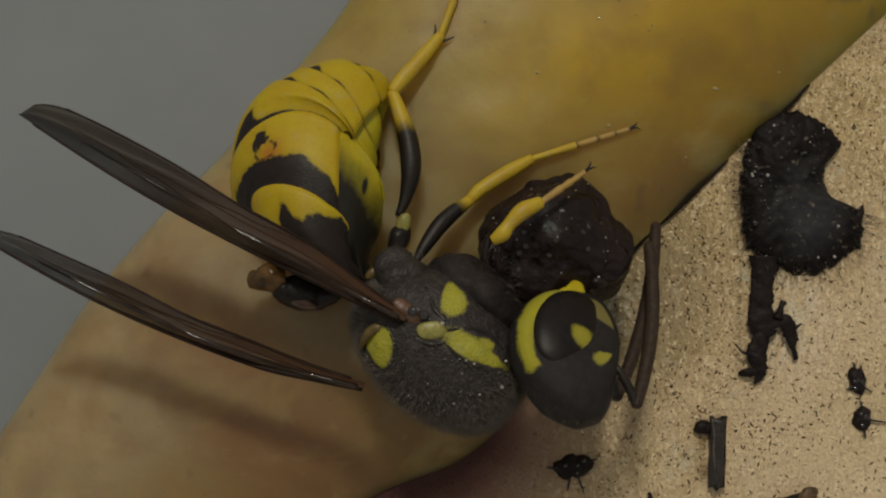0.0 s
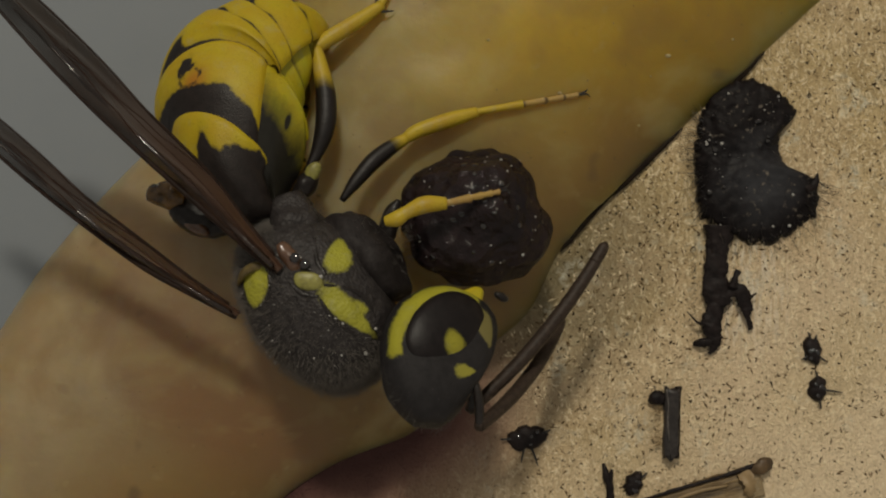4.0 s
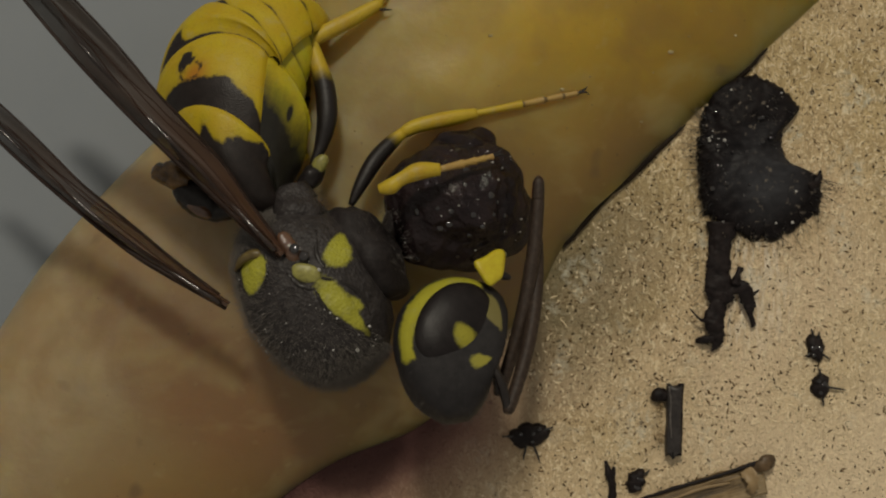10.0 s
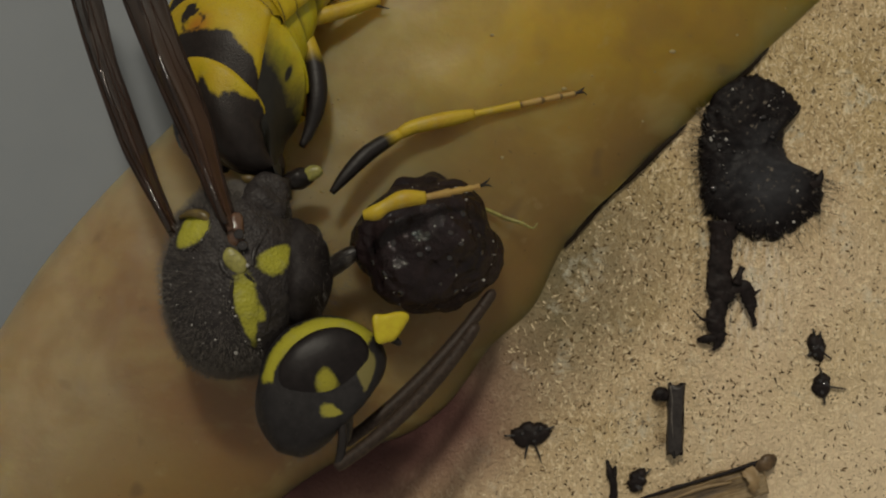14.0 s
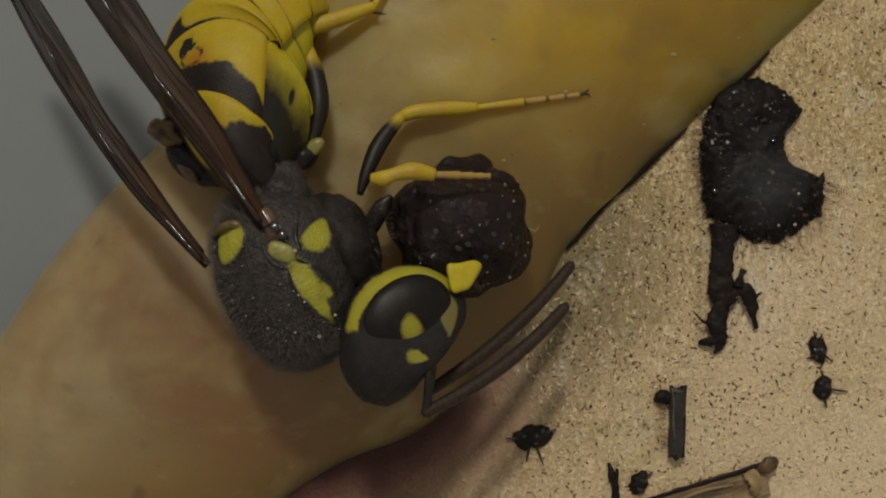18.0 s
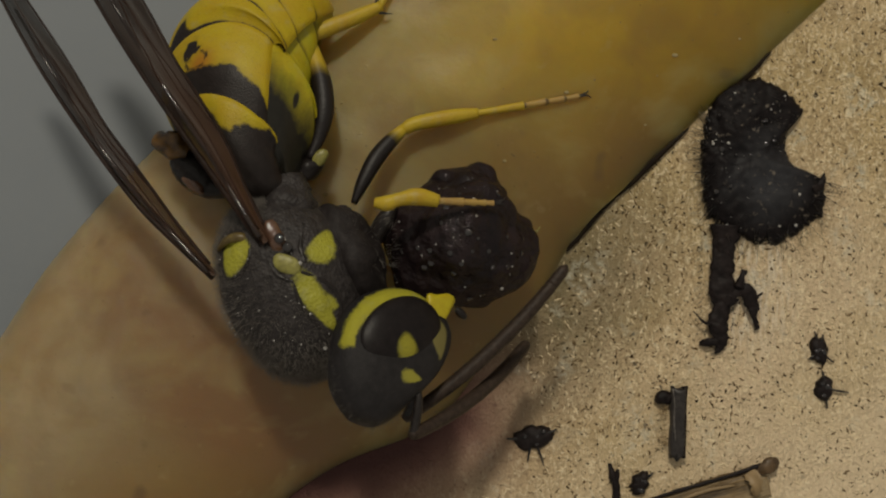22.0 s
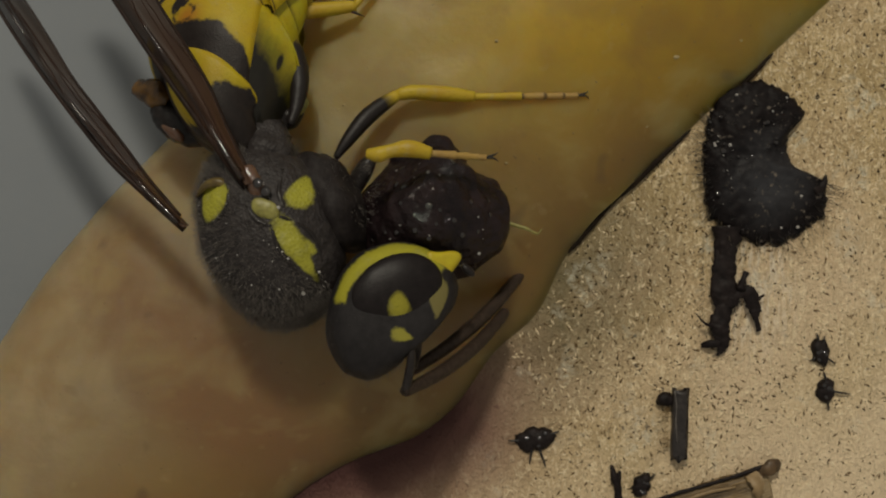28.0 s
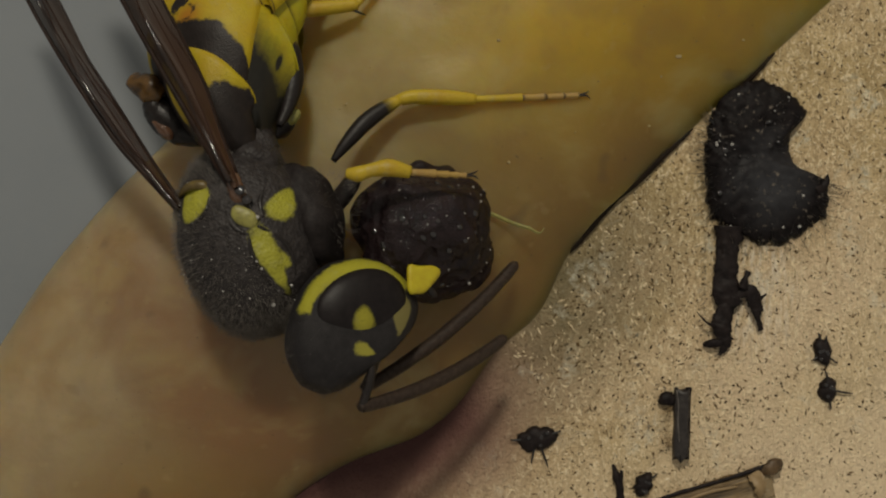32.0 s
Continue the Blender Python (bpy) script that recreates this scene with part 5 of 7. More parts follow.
def grains(name, count, seed, lo, hi, material, label, fibre):
    rnd = random.Random(seed)
    vs, fs = [], []
    while count:
        x, y = rnd.uniform(-1, 14.5), rnd.uniform(-9, 9)
        s, n = 0.735 * x + 0.678 * y, 0.678 * x - 0.735 * y
        if n < fruit_edges(s)[1] + 0.1:
            continue
        r, a = lo + (hi - lo) * rnd.random() ** 1.6, rnd.gauss(1.9, 0.9) if fibre else rnd.uniform(0, 3.14)
        if not fibre and rnd.random() < 0.5 and not (2.5 < x < 8 and -5 < y < 2.5):
            continue
        if s < -1.0 and n < fruit_edges(s)[1] + 2.3 + 0.9 * rnd.random():
            continue
        green_dist = math.hypot((s - 0.9) * 0.205, (n - 2.6) * 0.31)
        if name == "pale_fibres" and rnd.random() < 0.75 * (1 - min(1.0, green_dist)):
            continue
        count -= 1
        o = len(vs)
        l = r * (rnd.uniform(1.5, 4.5) if fibre else rnd.uniform(0.8, 2.0))
        r *= 1.0 if fibre else 0.8
        c, s = math.cos(a), math.sin(a)
        for u, v, w in ((l, 0, 0), (0, r, 0), (-l, 0, 0), (0, -r, 0), (0.1 * l, 0.1 * r, r * rnd.uniform(0.5, 1.2))):
            vs.append((x + c * u - s * v, y + s * u + c * v, w - 0.004))
        fs += [(o, o + 1, o + 4), (o + 1, o + 2, o + 4), (o + 2, o + 3, o + 4), (o + 3, o, o + 4)]
    return solid(name, mesh_of(name, vs, fs, material, False), label, name.replace("_", " "), mm(0, 0, 0), kind="stuff")


def droplets():
    """Tiny wet beads on the fruit's skin."""
    rnd = random.Random(31)
    pieces = []
    for _ in range(64):
        s, n = rnd.uniform(-3, 14), rnd.uniform(-6.5, 1.6)
        x, y = 0.735 * s + 0.678 * n, 0.678 * s - 0.735 * n
        r = 0.02 + 0.04 * rnd.random() ** 3
        p = ball_points(9, 12) * np.array((r * rnd.uniform(1, 1.6), r, r * 0.4)) + np.array((x, y, fruit_top(x, y) + 0.02))
        pieces.append((p, capped(9, 12)))
    v, f = join(*pieces)
    solid("droplets", mesh_of("droplets", v, f, BEAD), "tiny wet droplets on the fruit skin", "droplets", mm(0, 0, 0), kind="stuff")


droplets()
grains("dark_grains", 1300, 11, 0.014, 0.052, FLECK, "fine dark grains scattered over the board", False)
grains("brown_fibres", 3000, 15, 0.012, 0.036, BROWNFIBRE, "short brown fibres in the board surface", True)
grains("pale_fibres", 6500, 12, 0.011, 0.038, FIBRE, "short pale fibres in the board surface", True)


# ---- what moves ----
def motions():
    walk(wasp, [
        (0, mm(-1.563, -1.109, 2, 0, 0, 31.432)), (0.5, mm(-2.234, -0.861, 2, 0, 0, 29.339)),
        (1, mm(-2.195, -0.802, 2, 0, 0, 27.246)), (1.5, mm(-2.337, -0.84, 2, 0, 0, 23.827)),
        (2, mm(-2.567, -0.824, 2, 0, 0, 20.409)), (2.5, mm(-3.281, -0.749, 2, 0, 0, 19.024)),
        (3, mm(-2.896, -0.931, 2, 0, 0, 17.64)), (3.5, mm(-3.288, -0.69, 2, 0, 0, 17.858)),
        (5.5, mm(-2.39, -0.888, 2, 0, 0, 18.731)), (6, mm(-2.978, -0.675, 2, 0, 0, 18.949)),
        (6.5, mm(-3.121, -0.512, 2, 0, 0, 20.109)), (7, mm(-2.573, -0.811, 2, 0, 0, 21.269)),
        (7.5, mm(-3.098, -0.666, 2, 0, 0, 17.586)), (8, mm(-3.003, -0.776, 2, 0, 0, 13.902)),
        (8.5, mm(-3.791, 0.097, 2, 0, 0, 15.46)), (9, mm(-3.38, -0.295, 2, 0, 0, 17.019)),
        (9.5, mm(-3.622, -0.426, 2, 0, 0, 15.18)), (10, mm(-3.245, -0.613, 2, 0, 0, 13.34)),
        (10.5, mm(-3.988, -0.355, 2, 0, 0, 8.399)), (11, mm(-4.244, 0.328, 2, 0, 0, 3.458)),
        (11.5, mm(-4.055, 0.09, 2, 0, 0, 3.539)), (12, mm(-4.174, -0.286, 2, 0, 0, 3.62)),
        (12.5, mm(-4.159, -0.459, 2, 0, 0, 1.81)), (13, mm(-4.204, -0.497, 2, 0, 0, 0)),
        (13.5, mm(-4.387, -0.378, 2, 0, 0, -10.097)), (14, mm(-4.957, -0.332, 2, 0, 0, -20.195)),
        (14.5, mm(-4.585, -0.392, 2, 0, 0, -16.631)), (16.5, mm(-4.288, -0.256, 2, 0, 0, -2.377)),
        (17, mm(-4.155, -0.344, 2, 0, 0, 1.186)), (17.5, mm(-4.31, -0.077, 2, 0, 0, 2.393)),
        (18, mm(-3.921, -0.053, 2, 0, 0, 3.599)), (18.5, mm(-4.136, -0.029, 2, 0, 0, 4.707)),
        (19, mm(-3.659, -0.371, 2, 0, 0, 5.814)), (19.5, mm(-3.652, -0.319, 2, 0, 0, 4.706)),
        (20, mm(-3.883, -0.342, 2, 0, 0, 3.599)), (20.5, mm(-3.567, -0.499, 2, 0, 0, 2.997)),
        (21, mm(-4.077, -0.197, 2, 0, 0, 2.395)), (21.5, mm(-3.87, -0.249, 2, 0, 0, 3.273)),
        (22, mm(-3.821, -0.332, 2, 0, 0, 4.152)), (22.5, mm(-3.789, -0.221, 2, 0, 0, 4.114)),
        (23, mm(-3.819, -0.047, 2, 0, 0, 4.076)), (23.5, mm(-3.649, -0.049, 2, 0, 0, 2.435)),
        (24, mm(-4.275, 0.208, 2, 0, 0, 0.793)), (24.5, mm(-4.518, 0.518, 2, 0, 0, 0.675)),
        (25, mm(-4.267, 0.711, 2, 0, 0, 0.556)), (25.5, mm(-4.467, 0.616, 2, 0, 0, 1.1)),
        (27.5, mm(-4.241, 1.233, 2, 0, 0, 3.275)), (28, mm(-4.381, 1.028, 2, 0, 0, 3.819)),
        (28.5, mm(-4.302, 1.042, 2, 0, 0, 2.715)), (29, mm(-4.198, 0.9, 2, 0, 0, 1.612)),
        (29.5, mm(-4.554, 1.313, 2, 0, 0, 3.253)), (30, mm(-4.49, 0.929, 2, 0, 0, 4.895)),
        (30.5, mm(-4.093, 0.801, 2, 0, 0, 0.873)), (31, mm(-4.952, 0.781, 2, 0, 0, -3.148)),
        (31.5, mm(-4.727, 0.65, 2, 0, 0, -2.741)), (32, mm(-4.925, 0.818, 2, 0, 0, -2.335)),
    ])
    walk(HEAD, [
        (0, mm(2.774, -1.158, 3.3, 0, 37.034, 27.729)), (0.5, mm(2.72, -1.058, 3.3, 0, 22.119, 31.617)),
        (1, mm(2.559, -1.452, 3.3, 0, 17.759, 17.027)), (1.5, mm(2.522, -1.883, 3.3, 0, 9.614, 21.57)),
        (2, mm(2.402, -1.537, 3.3, 0, 28, 28.5)), (2.5, mm(2.654, -1.679, 3.3, 0, 0, 18.597)),
        (3, mm(2.693, -1.409, 3.3, 0, 28.578, 20.116)), (3.5, mm(2.699, -1.663, 3.3, 0, 29.789, 20.123)),
        (5.5, mm(2.816, -1.229, 3.3, 0, 27.45, 11.09)), (6, mm(2.703, -1.184, 3.3, 0, 27.018, 15.747)),
        (6.5, mm(2.658, -1.632, 3.3, 0, 21.652, -0.864)), (7, mm(2.738, -1.297, 3.3, 0, 28.045, 11.488)),
        (7.5, mm(2.749, -1.658, 3.3, 0, 14.908, 21.259)), (8, mm(2.879, -1.451, 3.3, 0, 42, 37)),
        (8.5, mm(2.434, -1.714, 3.3, 0, 24.835, 15.592)), (9, mm(2.875, -1.457, 3.3, 0, 16.363, 23.218)),
        (9.5, mm(2.471, -1.461, 3.3, 0, 27.115, 25.35)), (10, mm(2.937, -1.514, 3.3, 0, 23.125, 36.639)),
        (10.5, mm(2.622, -1.505, 3.3, 0, 11.04, 33.25)), (11, mm(2.33, -1.516, 3.3, 0, 9.703, 29.399)),
        (11.5, mm(2.318, -1.411, 3.3, 0, 11.829, 31.764)), (12, mm(2.34, -1.562, 3.3, 0, 0, 38.422)),
        (12.5, mm(2.547, -1.464, 3.3, 0, 0, 35.677)), (13, mm(2.323, -1.606, 3.3, 0, 0, 37.722)),
        (13.5, mm(2.741, -1.319, 3.3, 0, 0, 46.281)), (14, mm(2.533, -1.226, 3.3, 0, 14.026, 46.054)),
        (14.5, mm(2.744, -0.853, 3.3, 0, 0, 54.083)), (16.5, mm(2.627, -1.026, 3.3, 0, 12.082, 31.285)),
        (17, mm(2.668, -1.182, 3.3, 0, 25.362, 13.258)), (17.5, mm(2.531, -1.285, 3.3, 0, 15.146, 20.865)),
        (18, mm(2.756, -1.152, 3.3, 0, 16.404, 24.461)), (18.5, mm(2.577, -1.519, 3.3, 0, 8.639, 19.75)),
        (19, mm(2.507, -1.318, 3.3, 0, 22.692, 17.657)), (19.5, mm(2.662, -1.306, 3.3, 0, 26.712, 26.506)),
        (20, mm(2.328, -1.356, 3.3, 0, 15.411, 28.195)), (20.5, mm(2.665, -1.264, 3.3, 0, 10.472, 32.164)),
        (21, mm(2.649, -1.321, 3.3, 0, 29.379, 28.823)), (21.5, mm(2.85, -1.22, 3.3, 0, 33.631, 22.914)),
        (22, mm(2.579, -1.305, 3.3, 0, 33.5, 19.836)), (22.5, mm(2.635, -1.325, 3.3, 0, 23.665, 25.349)),
        (23, mm(2.476, -1.381, 3.3, 0, 23.864, 27.572)), (23.5, mm(2.71, -1.336, 3.3, 0, 20.805, 30.372)),
        (24, mm(2.676, -1.565, 3.3, 0, 22.693, 24.536)), (24.5, mm(2.38, -1.848, 3.3, 0, 12.072, 29.558)),
        (25, mm(2.704, -1.365, 3.3, 0, 20.855, 24.458)), (25.5, mm(2.608, -1.492, 3.3, 0, 33.012, 32.302)),
        (27.5, mm(2.781, -1.591, 3.3, 0, 16.082, 23.687)), (28, mm(2.892, -1.646, 3.3, 0, 12.882, 18.288)),
        (28.5, mm(2.671, -1.775, 3.3, 0, 9.246, 22.404)), (29, mm(2.51, -1.619, 3.3, 0, 7.823, 18.349)),
        (29.5, mm(2.524, -1.838, 3.3, 0, 14.635, 22.25)), (30, mm(2.28, -1.629, 3.3, 0, 15.477, 10.375)),
        (30.5, mm(2.674, -1.357, 3.3, 0, 12.539, 29.782)), (31, mm(2.377, -1.494, 3.3, 0, 18.525, 29.762)),
        (31.5, mm(2.643, -1.678, 3.3, 0, 14.441, 39.85)), (32, mm(2.796, -1.474, 3.3, 0, 23.171, 20.224)),
    ])
    walk(JAW, [
        (0, mm(-0.308, 0, -0.292, 0, 4, 0)), (0.5, mm(-0.178, 0, -0.146, 0, 2, 0)),
        (1, mm(-0.178, 0, -0.146, 0, 2, 0)), (1.5, mm(-0.152, 0, -0.117, 0, 1.6, 0)),
        (2, mm(-0.152, 0, -0.117, 0, 1.6, 0)), (2.5, mm(-0.282, 0, -0.262, 0, 3.6, 0)),
        (3, mm(-0.308, 0, -0.292, 0, 4, 0)), (3.5, mm(-0.36, 0, -0.35, 0, 4.8, 0)),
        (5.5, mm(-0.36, 0, -0.35, 0, 4.8, 0)), (6, mm(-0.178, 0, -0.146, 0, 2, 0)),
        (6.5, mm(-0.334, 0, -0.321, 0, 4.4, 0)), (7, mm(-0.074, 0, -0.029, 0, 0.4, 0)),
        (7.5, mm(-0.178, 0, -0.146, 0, 2, 0)), (8, mm(-0.36, 0, -0.35, 0, 4.8, 0)),
        (8.5, mm(-0.048, 0, 0, 0, 0, 0)), (9, mm(-0.178, 0, -0.146, 0, 2, 0)),
        (9.5, mm(0.082, 0, 0, 0, -2, 0)), (10, mm(0.082, 0, 0, 0, -2, 0)),
        (10.5, mm(-0.048, 0, 0, 0, 0, 0)), (11, mm(0.004, 0, 0, 0, -0.8, 0)),
        (11.5, mm(0.134, 0, 0, 0, -2.8, 0)), (12, mm(0.004, 0, 0, 0, -0.8, 0)),
        (12.5, mm(0.082, 0, 0, 0, -2, 0)), (13, mm(-0.022, 0, 0, 0, -0.4, 0)),
        (13.5, mm(0.082, 0, 0, 0, -2, 0)), (14, mm(0.16, 0, 0, 0, -3.2, 0)),
        (14.5, mm(0.16, 0, 0, 0, -3.2, 0)), (16.5, mm(-0.022, 0, 0, 0, -0.4, 0)),
        (17, mm(-0.048, 0, 0, 0, 0, 0)), (17.5, mm(-0.022, 0, 0, 0, -0.4, 0)),
        (18, mm(0.004, 0, 0, 0, -0.8, 0)), (18.5, mm(-0.152, 0, -0.117, 0, 1.6, 0)),
        (19, mm(0.03, 0, 0, 0, -1.2, 0)), (19.5, mm(-0.048, 0, 0, 0, 0, 0)),
        (20, mm(0.03, 0, 0, 0, -1.2, 0)), (20.5, mm(0.056, 0, 0, 0, -1.6, 0)),
        (21, mm(-0.204, 0, -0.175, 0, 2.4, 0)), (21.5, mm(-0.36, 0, -0.35, 0, 4.8, 0)),
        (22, mm(-0.204, 0, -0.175, 0, 2.4, 0)), (22.5, mm(-0.152, 0, -0.117, 0, 1.6, 0)),
        (23, mm(-0.074, 0, -0.029, 0, 0.4, 0)), (23.5, mm(-0.1, 0, -0.058, 0, 0.8, 0)),
        (24, mm(0.16, 0, 0, 0, -3.2, 0)), (24.5, mm(0.03, 0, 0, 0, -1.2, 0)),
        (25, mm(0.108, 0, 0, 0, -2.4, 0)), (25.5, mm(-0.308, 0, -0.292, 0, 4, 0)),
        (27.5, mm(0.108, 0, 0, 0, -2.4, 0)), (28, mm(-0.282, 0, -0.262, 0, 3.6, 0)),
        (28.5, mm(-0.256, 0, -0.233, 0, 3.2, 0)), (29, mm(-0.256, 0, -0.233, 0, 3.2, 0)),
        (29.5, mm(-0.1, 0, -0.058, 0, 0.8, 0)), (30, mm(0.082, 0, 0, 0, -2, 0)),
        (30.5, mm(0.134, 0, 0, 0, -2.8, 0)), (31, mm(-0.022, 0, 0, 0, -0.4, 0)),
        (31.5, mm(0.082, 0, 0, 0, -2, 0)), (32, mm(0.004, 0, 0, 0, -0.8, 0)),
    ])
    walk(ABDOMEN, [
        (0, mm(-0.79, 1.301, 1.6, 0, 0, -34.477)), (0.5, mm(-0.709, 1.068, 1.6, 0, 0, -32.592)),
        (1, mm(-0.521, 0.967, 1.6, 0, 0, -29.567)), (1.5, mm(-0.397, 1.176, 1.6, 0, 0, -27.838)),
        (2, mm(-0.385, 1.14, 1.6, 0, 0, -25.795)), (2.5, mm(-0.059, 1.049, 1.6, 0, 0, -25.126)),
        (3, mm(-0.273, 1.172, 1.6, 0, 0, -23.588)), (3.5, mm(-0.16, 1.189, 1.6, 0, 0, -26.438)),
        (5.5, mm(-0.473, 1.148, 1.6, 0, 0, -23.231)), (6, mm(-0.079, 1.035, 1.6, 0, 0, -23.538)),
        (6.5, mm(-0.044, 0.986, 1.6, 0, 0, -24.406)), (7, mm(-0.205, 1.043, 1.6, 0, 0, -23.641)),
        (7.5, mm(0, 1.083, 1.6, 0, 0, -21.431)), (8, mm(0.03, 1.361, 1.6, 0, 0, -18.928)),
        (8.5, mm(0.32, 0.542, 1.6, 0, 0, -18.99)), (9, mm(0.054, 0.774, 1.6, 0, 0, -20.042)),
        (9.5, mm(0.226, 0.865, 1.6, 0, 0, -20.493)), (10, mm(-0.148, 1.133, 1.6, 0, 0, -19.88)),
        (10.5, mm(0.096, 1.049, 1.6, 0, 0, -19.135)), (11, mm(0.223, 0.98, 1.6, 0, 0, -15.162)),
        (11.5, mm(0.176, 0.937, 1.6, 0, 0, -13.604)), (12, mm(0.217, 0.992, 1.6, 0, 0, -11.688)),
        (12.5, mm(0.134, 1.169, 1.6, 0, 0, -11.995)), (13, mm(0.242, 1.203, 1.6, 0, 0, -10.011)),
        (13.5, mm(0.14, 1.481, 1.6, 0, 0, -2.146)), (14, mm(0.318, 1.976, 1.6, 0, 0, 8.626)),
        (14.5, mm(0.131, 1.526, 1.6, 0, 0, 6.313)), (16.5, mm(0.271, 1.11, 1.6, 0, 0, -6.521)),
        (17, mm(0.381, 1.174, 1.6, 0, 0, -9.311)), (17.5, mm(0.468, 0.949, 1.6, 0, 0, -10.128)),
        (18, mm(0.351, 0.963, 1.6, 0, 0, -8.728)), (18.5, mm(0.542, 1.005, 1.6, 0, 0, -11.314)),
        (19, mm(0.387, 1.008, 1.6, 0, 0, -9.666)), (19.5, mm(0.362, 0.986, 1.6, 0, 0, -8.627)),
        (20, mm(0.435, 1.124, 1.6, 0, 0, -10.018)), (20.5, mm(0.195, 1.07, 1.6, 0, 0, -8.252)),
        (21, mm(0.388, 1.119, 1.6, 0, 0, -10.542)), (21.5, mm(0.312, 1.147, 1.6, 0, 0, -10.169)),
        (22, mm(0.358, 1.175, 1.6, 0, 0, -9.246)), (22.5, mm(0.428, 1.114, 1.6, 0, 0, -9.254)),
        (23, mm(0.422, 1.035, 1.6, 0, 0, -7.923)), (23.5, mm(0.283, 1.046, 1.6, 0, 0, -7.179)),
        (24, mm(0.457, 1.101, 1.6, 0, 0, -8.657)), (24.5, mm(0.539, 1.102, 1.6, 0, 0, -9.663)),
        (25, mm(0.409, 0.962, 1.6, 0, 0, -9.226)), (25.5, mm(0.479, 0.898, 1.6, 0, 0, -9.355)),
        (27.5, mm(0.372, 0.525, 1.6, 0, 0, -11.116)), (28, mm(0.177, 0.807, 1.6, 0, 0, -14.199)),
        (28.5, mm(0.246, 0.879, 1.6, 0, 0, -14.462)), (29, mm(0.248, 0.946, 1.6, 0, 0, -11.083)),
        (29.5, mm(0.632, 0.739, 1.6, 0, 0, -8.995)), (30, mm(0.46, 0.9, 1.6, 0, 0, -10)),
        (30.5, mm(0.376, 0.823, 1.6, 0, 0, -5.256)), (31, mm(0.5, 1.08, 1.6, 0, 0, -6.025)),
        (31.5, mm(0.451, 1.113, 1.6, 0, 0, -8.126)), (32, mm(0.526, 1.018, 1.6, 0, 0, -8.42)),
    ])
    walk(WING_NEAR, [
        (0, mm(-0.454, 0.516, 3, 0, -3, 119.993)), (1, mm(-0.54, 0.466, 3, 0, -3, 118.205)),
        (2, mm(-0.367, 0.566, 3, 0, -3, 119.156)), (3, mm(-0.713, 0.366, 3, 0, -3, 116.496)),
        (6, mm(-0.367, 0.566, 3, 0, 1, 120.51)), (7, mm(-0.367, 0.566, 3, 0, 1, 120.818)),
        (8, mm(-0.627, 0.416, 3, 0, 1, 119.242)), (9, mm(-0.627, 0.416, 3, 0, 1, 117.567)),
        (10, mm(-0.497, 0.491, 3, 0, 1, 120.43)), (11, mm(-0.367, 0.566, 3, 0, 3, 118.437)),
        (12, mm(-0.367, 0.566, 3, 0, 3, 115.762)), (13, mm(-0.367, 0.566, 3, 0, 3, 119.686)),
        (14, mm(-0.367, 0.566, 3, 0, 3, 132.25)), (17, mm(-0.367, 0.566, 3, 0, 3, 122.228)),
        (18, mm(-0.367, 0.566, 3, 0, 3, 122.335)), (19, mm(-0.367, 0.566, 3, 0, 3, 118.443)),
        (21.5, mm(-0.475, 0.504, 3, 0, 3, 118.496)), (23, mm(-0.54, 0.466, 3, 0, 3, 118.766)),
        (24.5, mm(-0.54, 0.466, 3, 0, 3, 114.146)), (25, mm(-0.54, 0.466, 3, 0, 3, 117.011)),
        (28, mm(-0.41, 0.541, 3, 0, 3, 118.787)), (29, mm(-0.367, 0.566, 3, 0, 3, 121.4)),
        (30, mm(-0.28, 0.616, 3, 0, 3, 117.971)), (31, mm(-0.28, 0.616, 3, 0, 3, 120.042)),
        (32, mm(-0.28, 0.616, 3, 0, 3, 120.113)),
    ])
    walk(WING_FAR, [
        (0, mm(-2.197, -0.367, 2.1, 0, -6, 124.554)), (1, mm(-2.197, -0.367, 2.1, 0, -6, 121.173)),
        (2, mm(-1.938, -0.217, 2.1, 0, -6, 122.326)), (3, mm(-1.938, -0.217, 2.1, 0, -6, 122.136)),
        (6, mm(-2.197, -0.367, 2.1, 0, -1, 121.546)), (7, mm(-2.024, -0.267, 2.1, 0, -1, 123.491)),
        (8, mm(-1.938, -0.217, 2.1, 0, -1, 125.748)), (9, mm(-2.197, -0.367, 2.1, 0, -1, 122.454)),
        (10, mm(-2.154, -0.342, 2.1, 0, -1, 125.191)), (11, mm(-2.111, -0.317, 2.1, 0, 4, 123.42)),
        (12, mm(-1.981, -0.242, 2.1, 0, 4, 118.383)), (13, mm(-1.851, -0.167, 2.1, 0, 4, 119.176)),
        (14, mm(-1.678, -0.067, 2.1, 0, 4, 128.488)), (17, mm(-1.851, -0.167, 2.1, 0, 4, 119.766)),
        (18, mm(-1.938, -0.217, 2.1, 0, 4, 119.765)), (19, mm(-1.851, -0.167, 2.1, 0, 4, 119.764)),
        (21, mm(-1.851, -0.167, 2.1, 0, 4, 120.068)), (21.5, mm(-1.873, -0.179, 2.1, 0, 4, 120.894)),
        (23, mm(-1.938, -0.217, 2.1, 0, 4, 120.698)), (24.5, mm(-1.873, -0.179, 2.1, 0, 4, 120.007)),
        (25, mm(-1.851, -0.167, 2.1, 0, 4, 122.635)), (28, mm(-2.111, -0.317, 2.1, 0, 4, 122.194)),
        (29, mm(-2.197, -0.367, 2.1, 0, 4, 121.228)), (30, mm(-2.111, -0.317, 2.1, 0, 4, 114.012)),
        (31, mm(-1.851, -0.167, 2.1, 0, 4, 120.997)), (32, mm(-1.591, -0.017, 2.1, 0, 4, 123.581)),
    ])
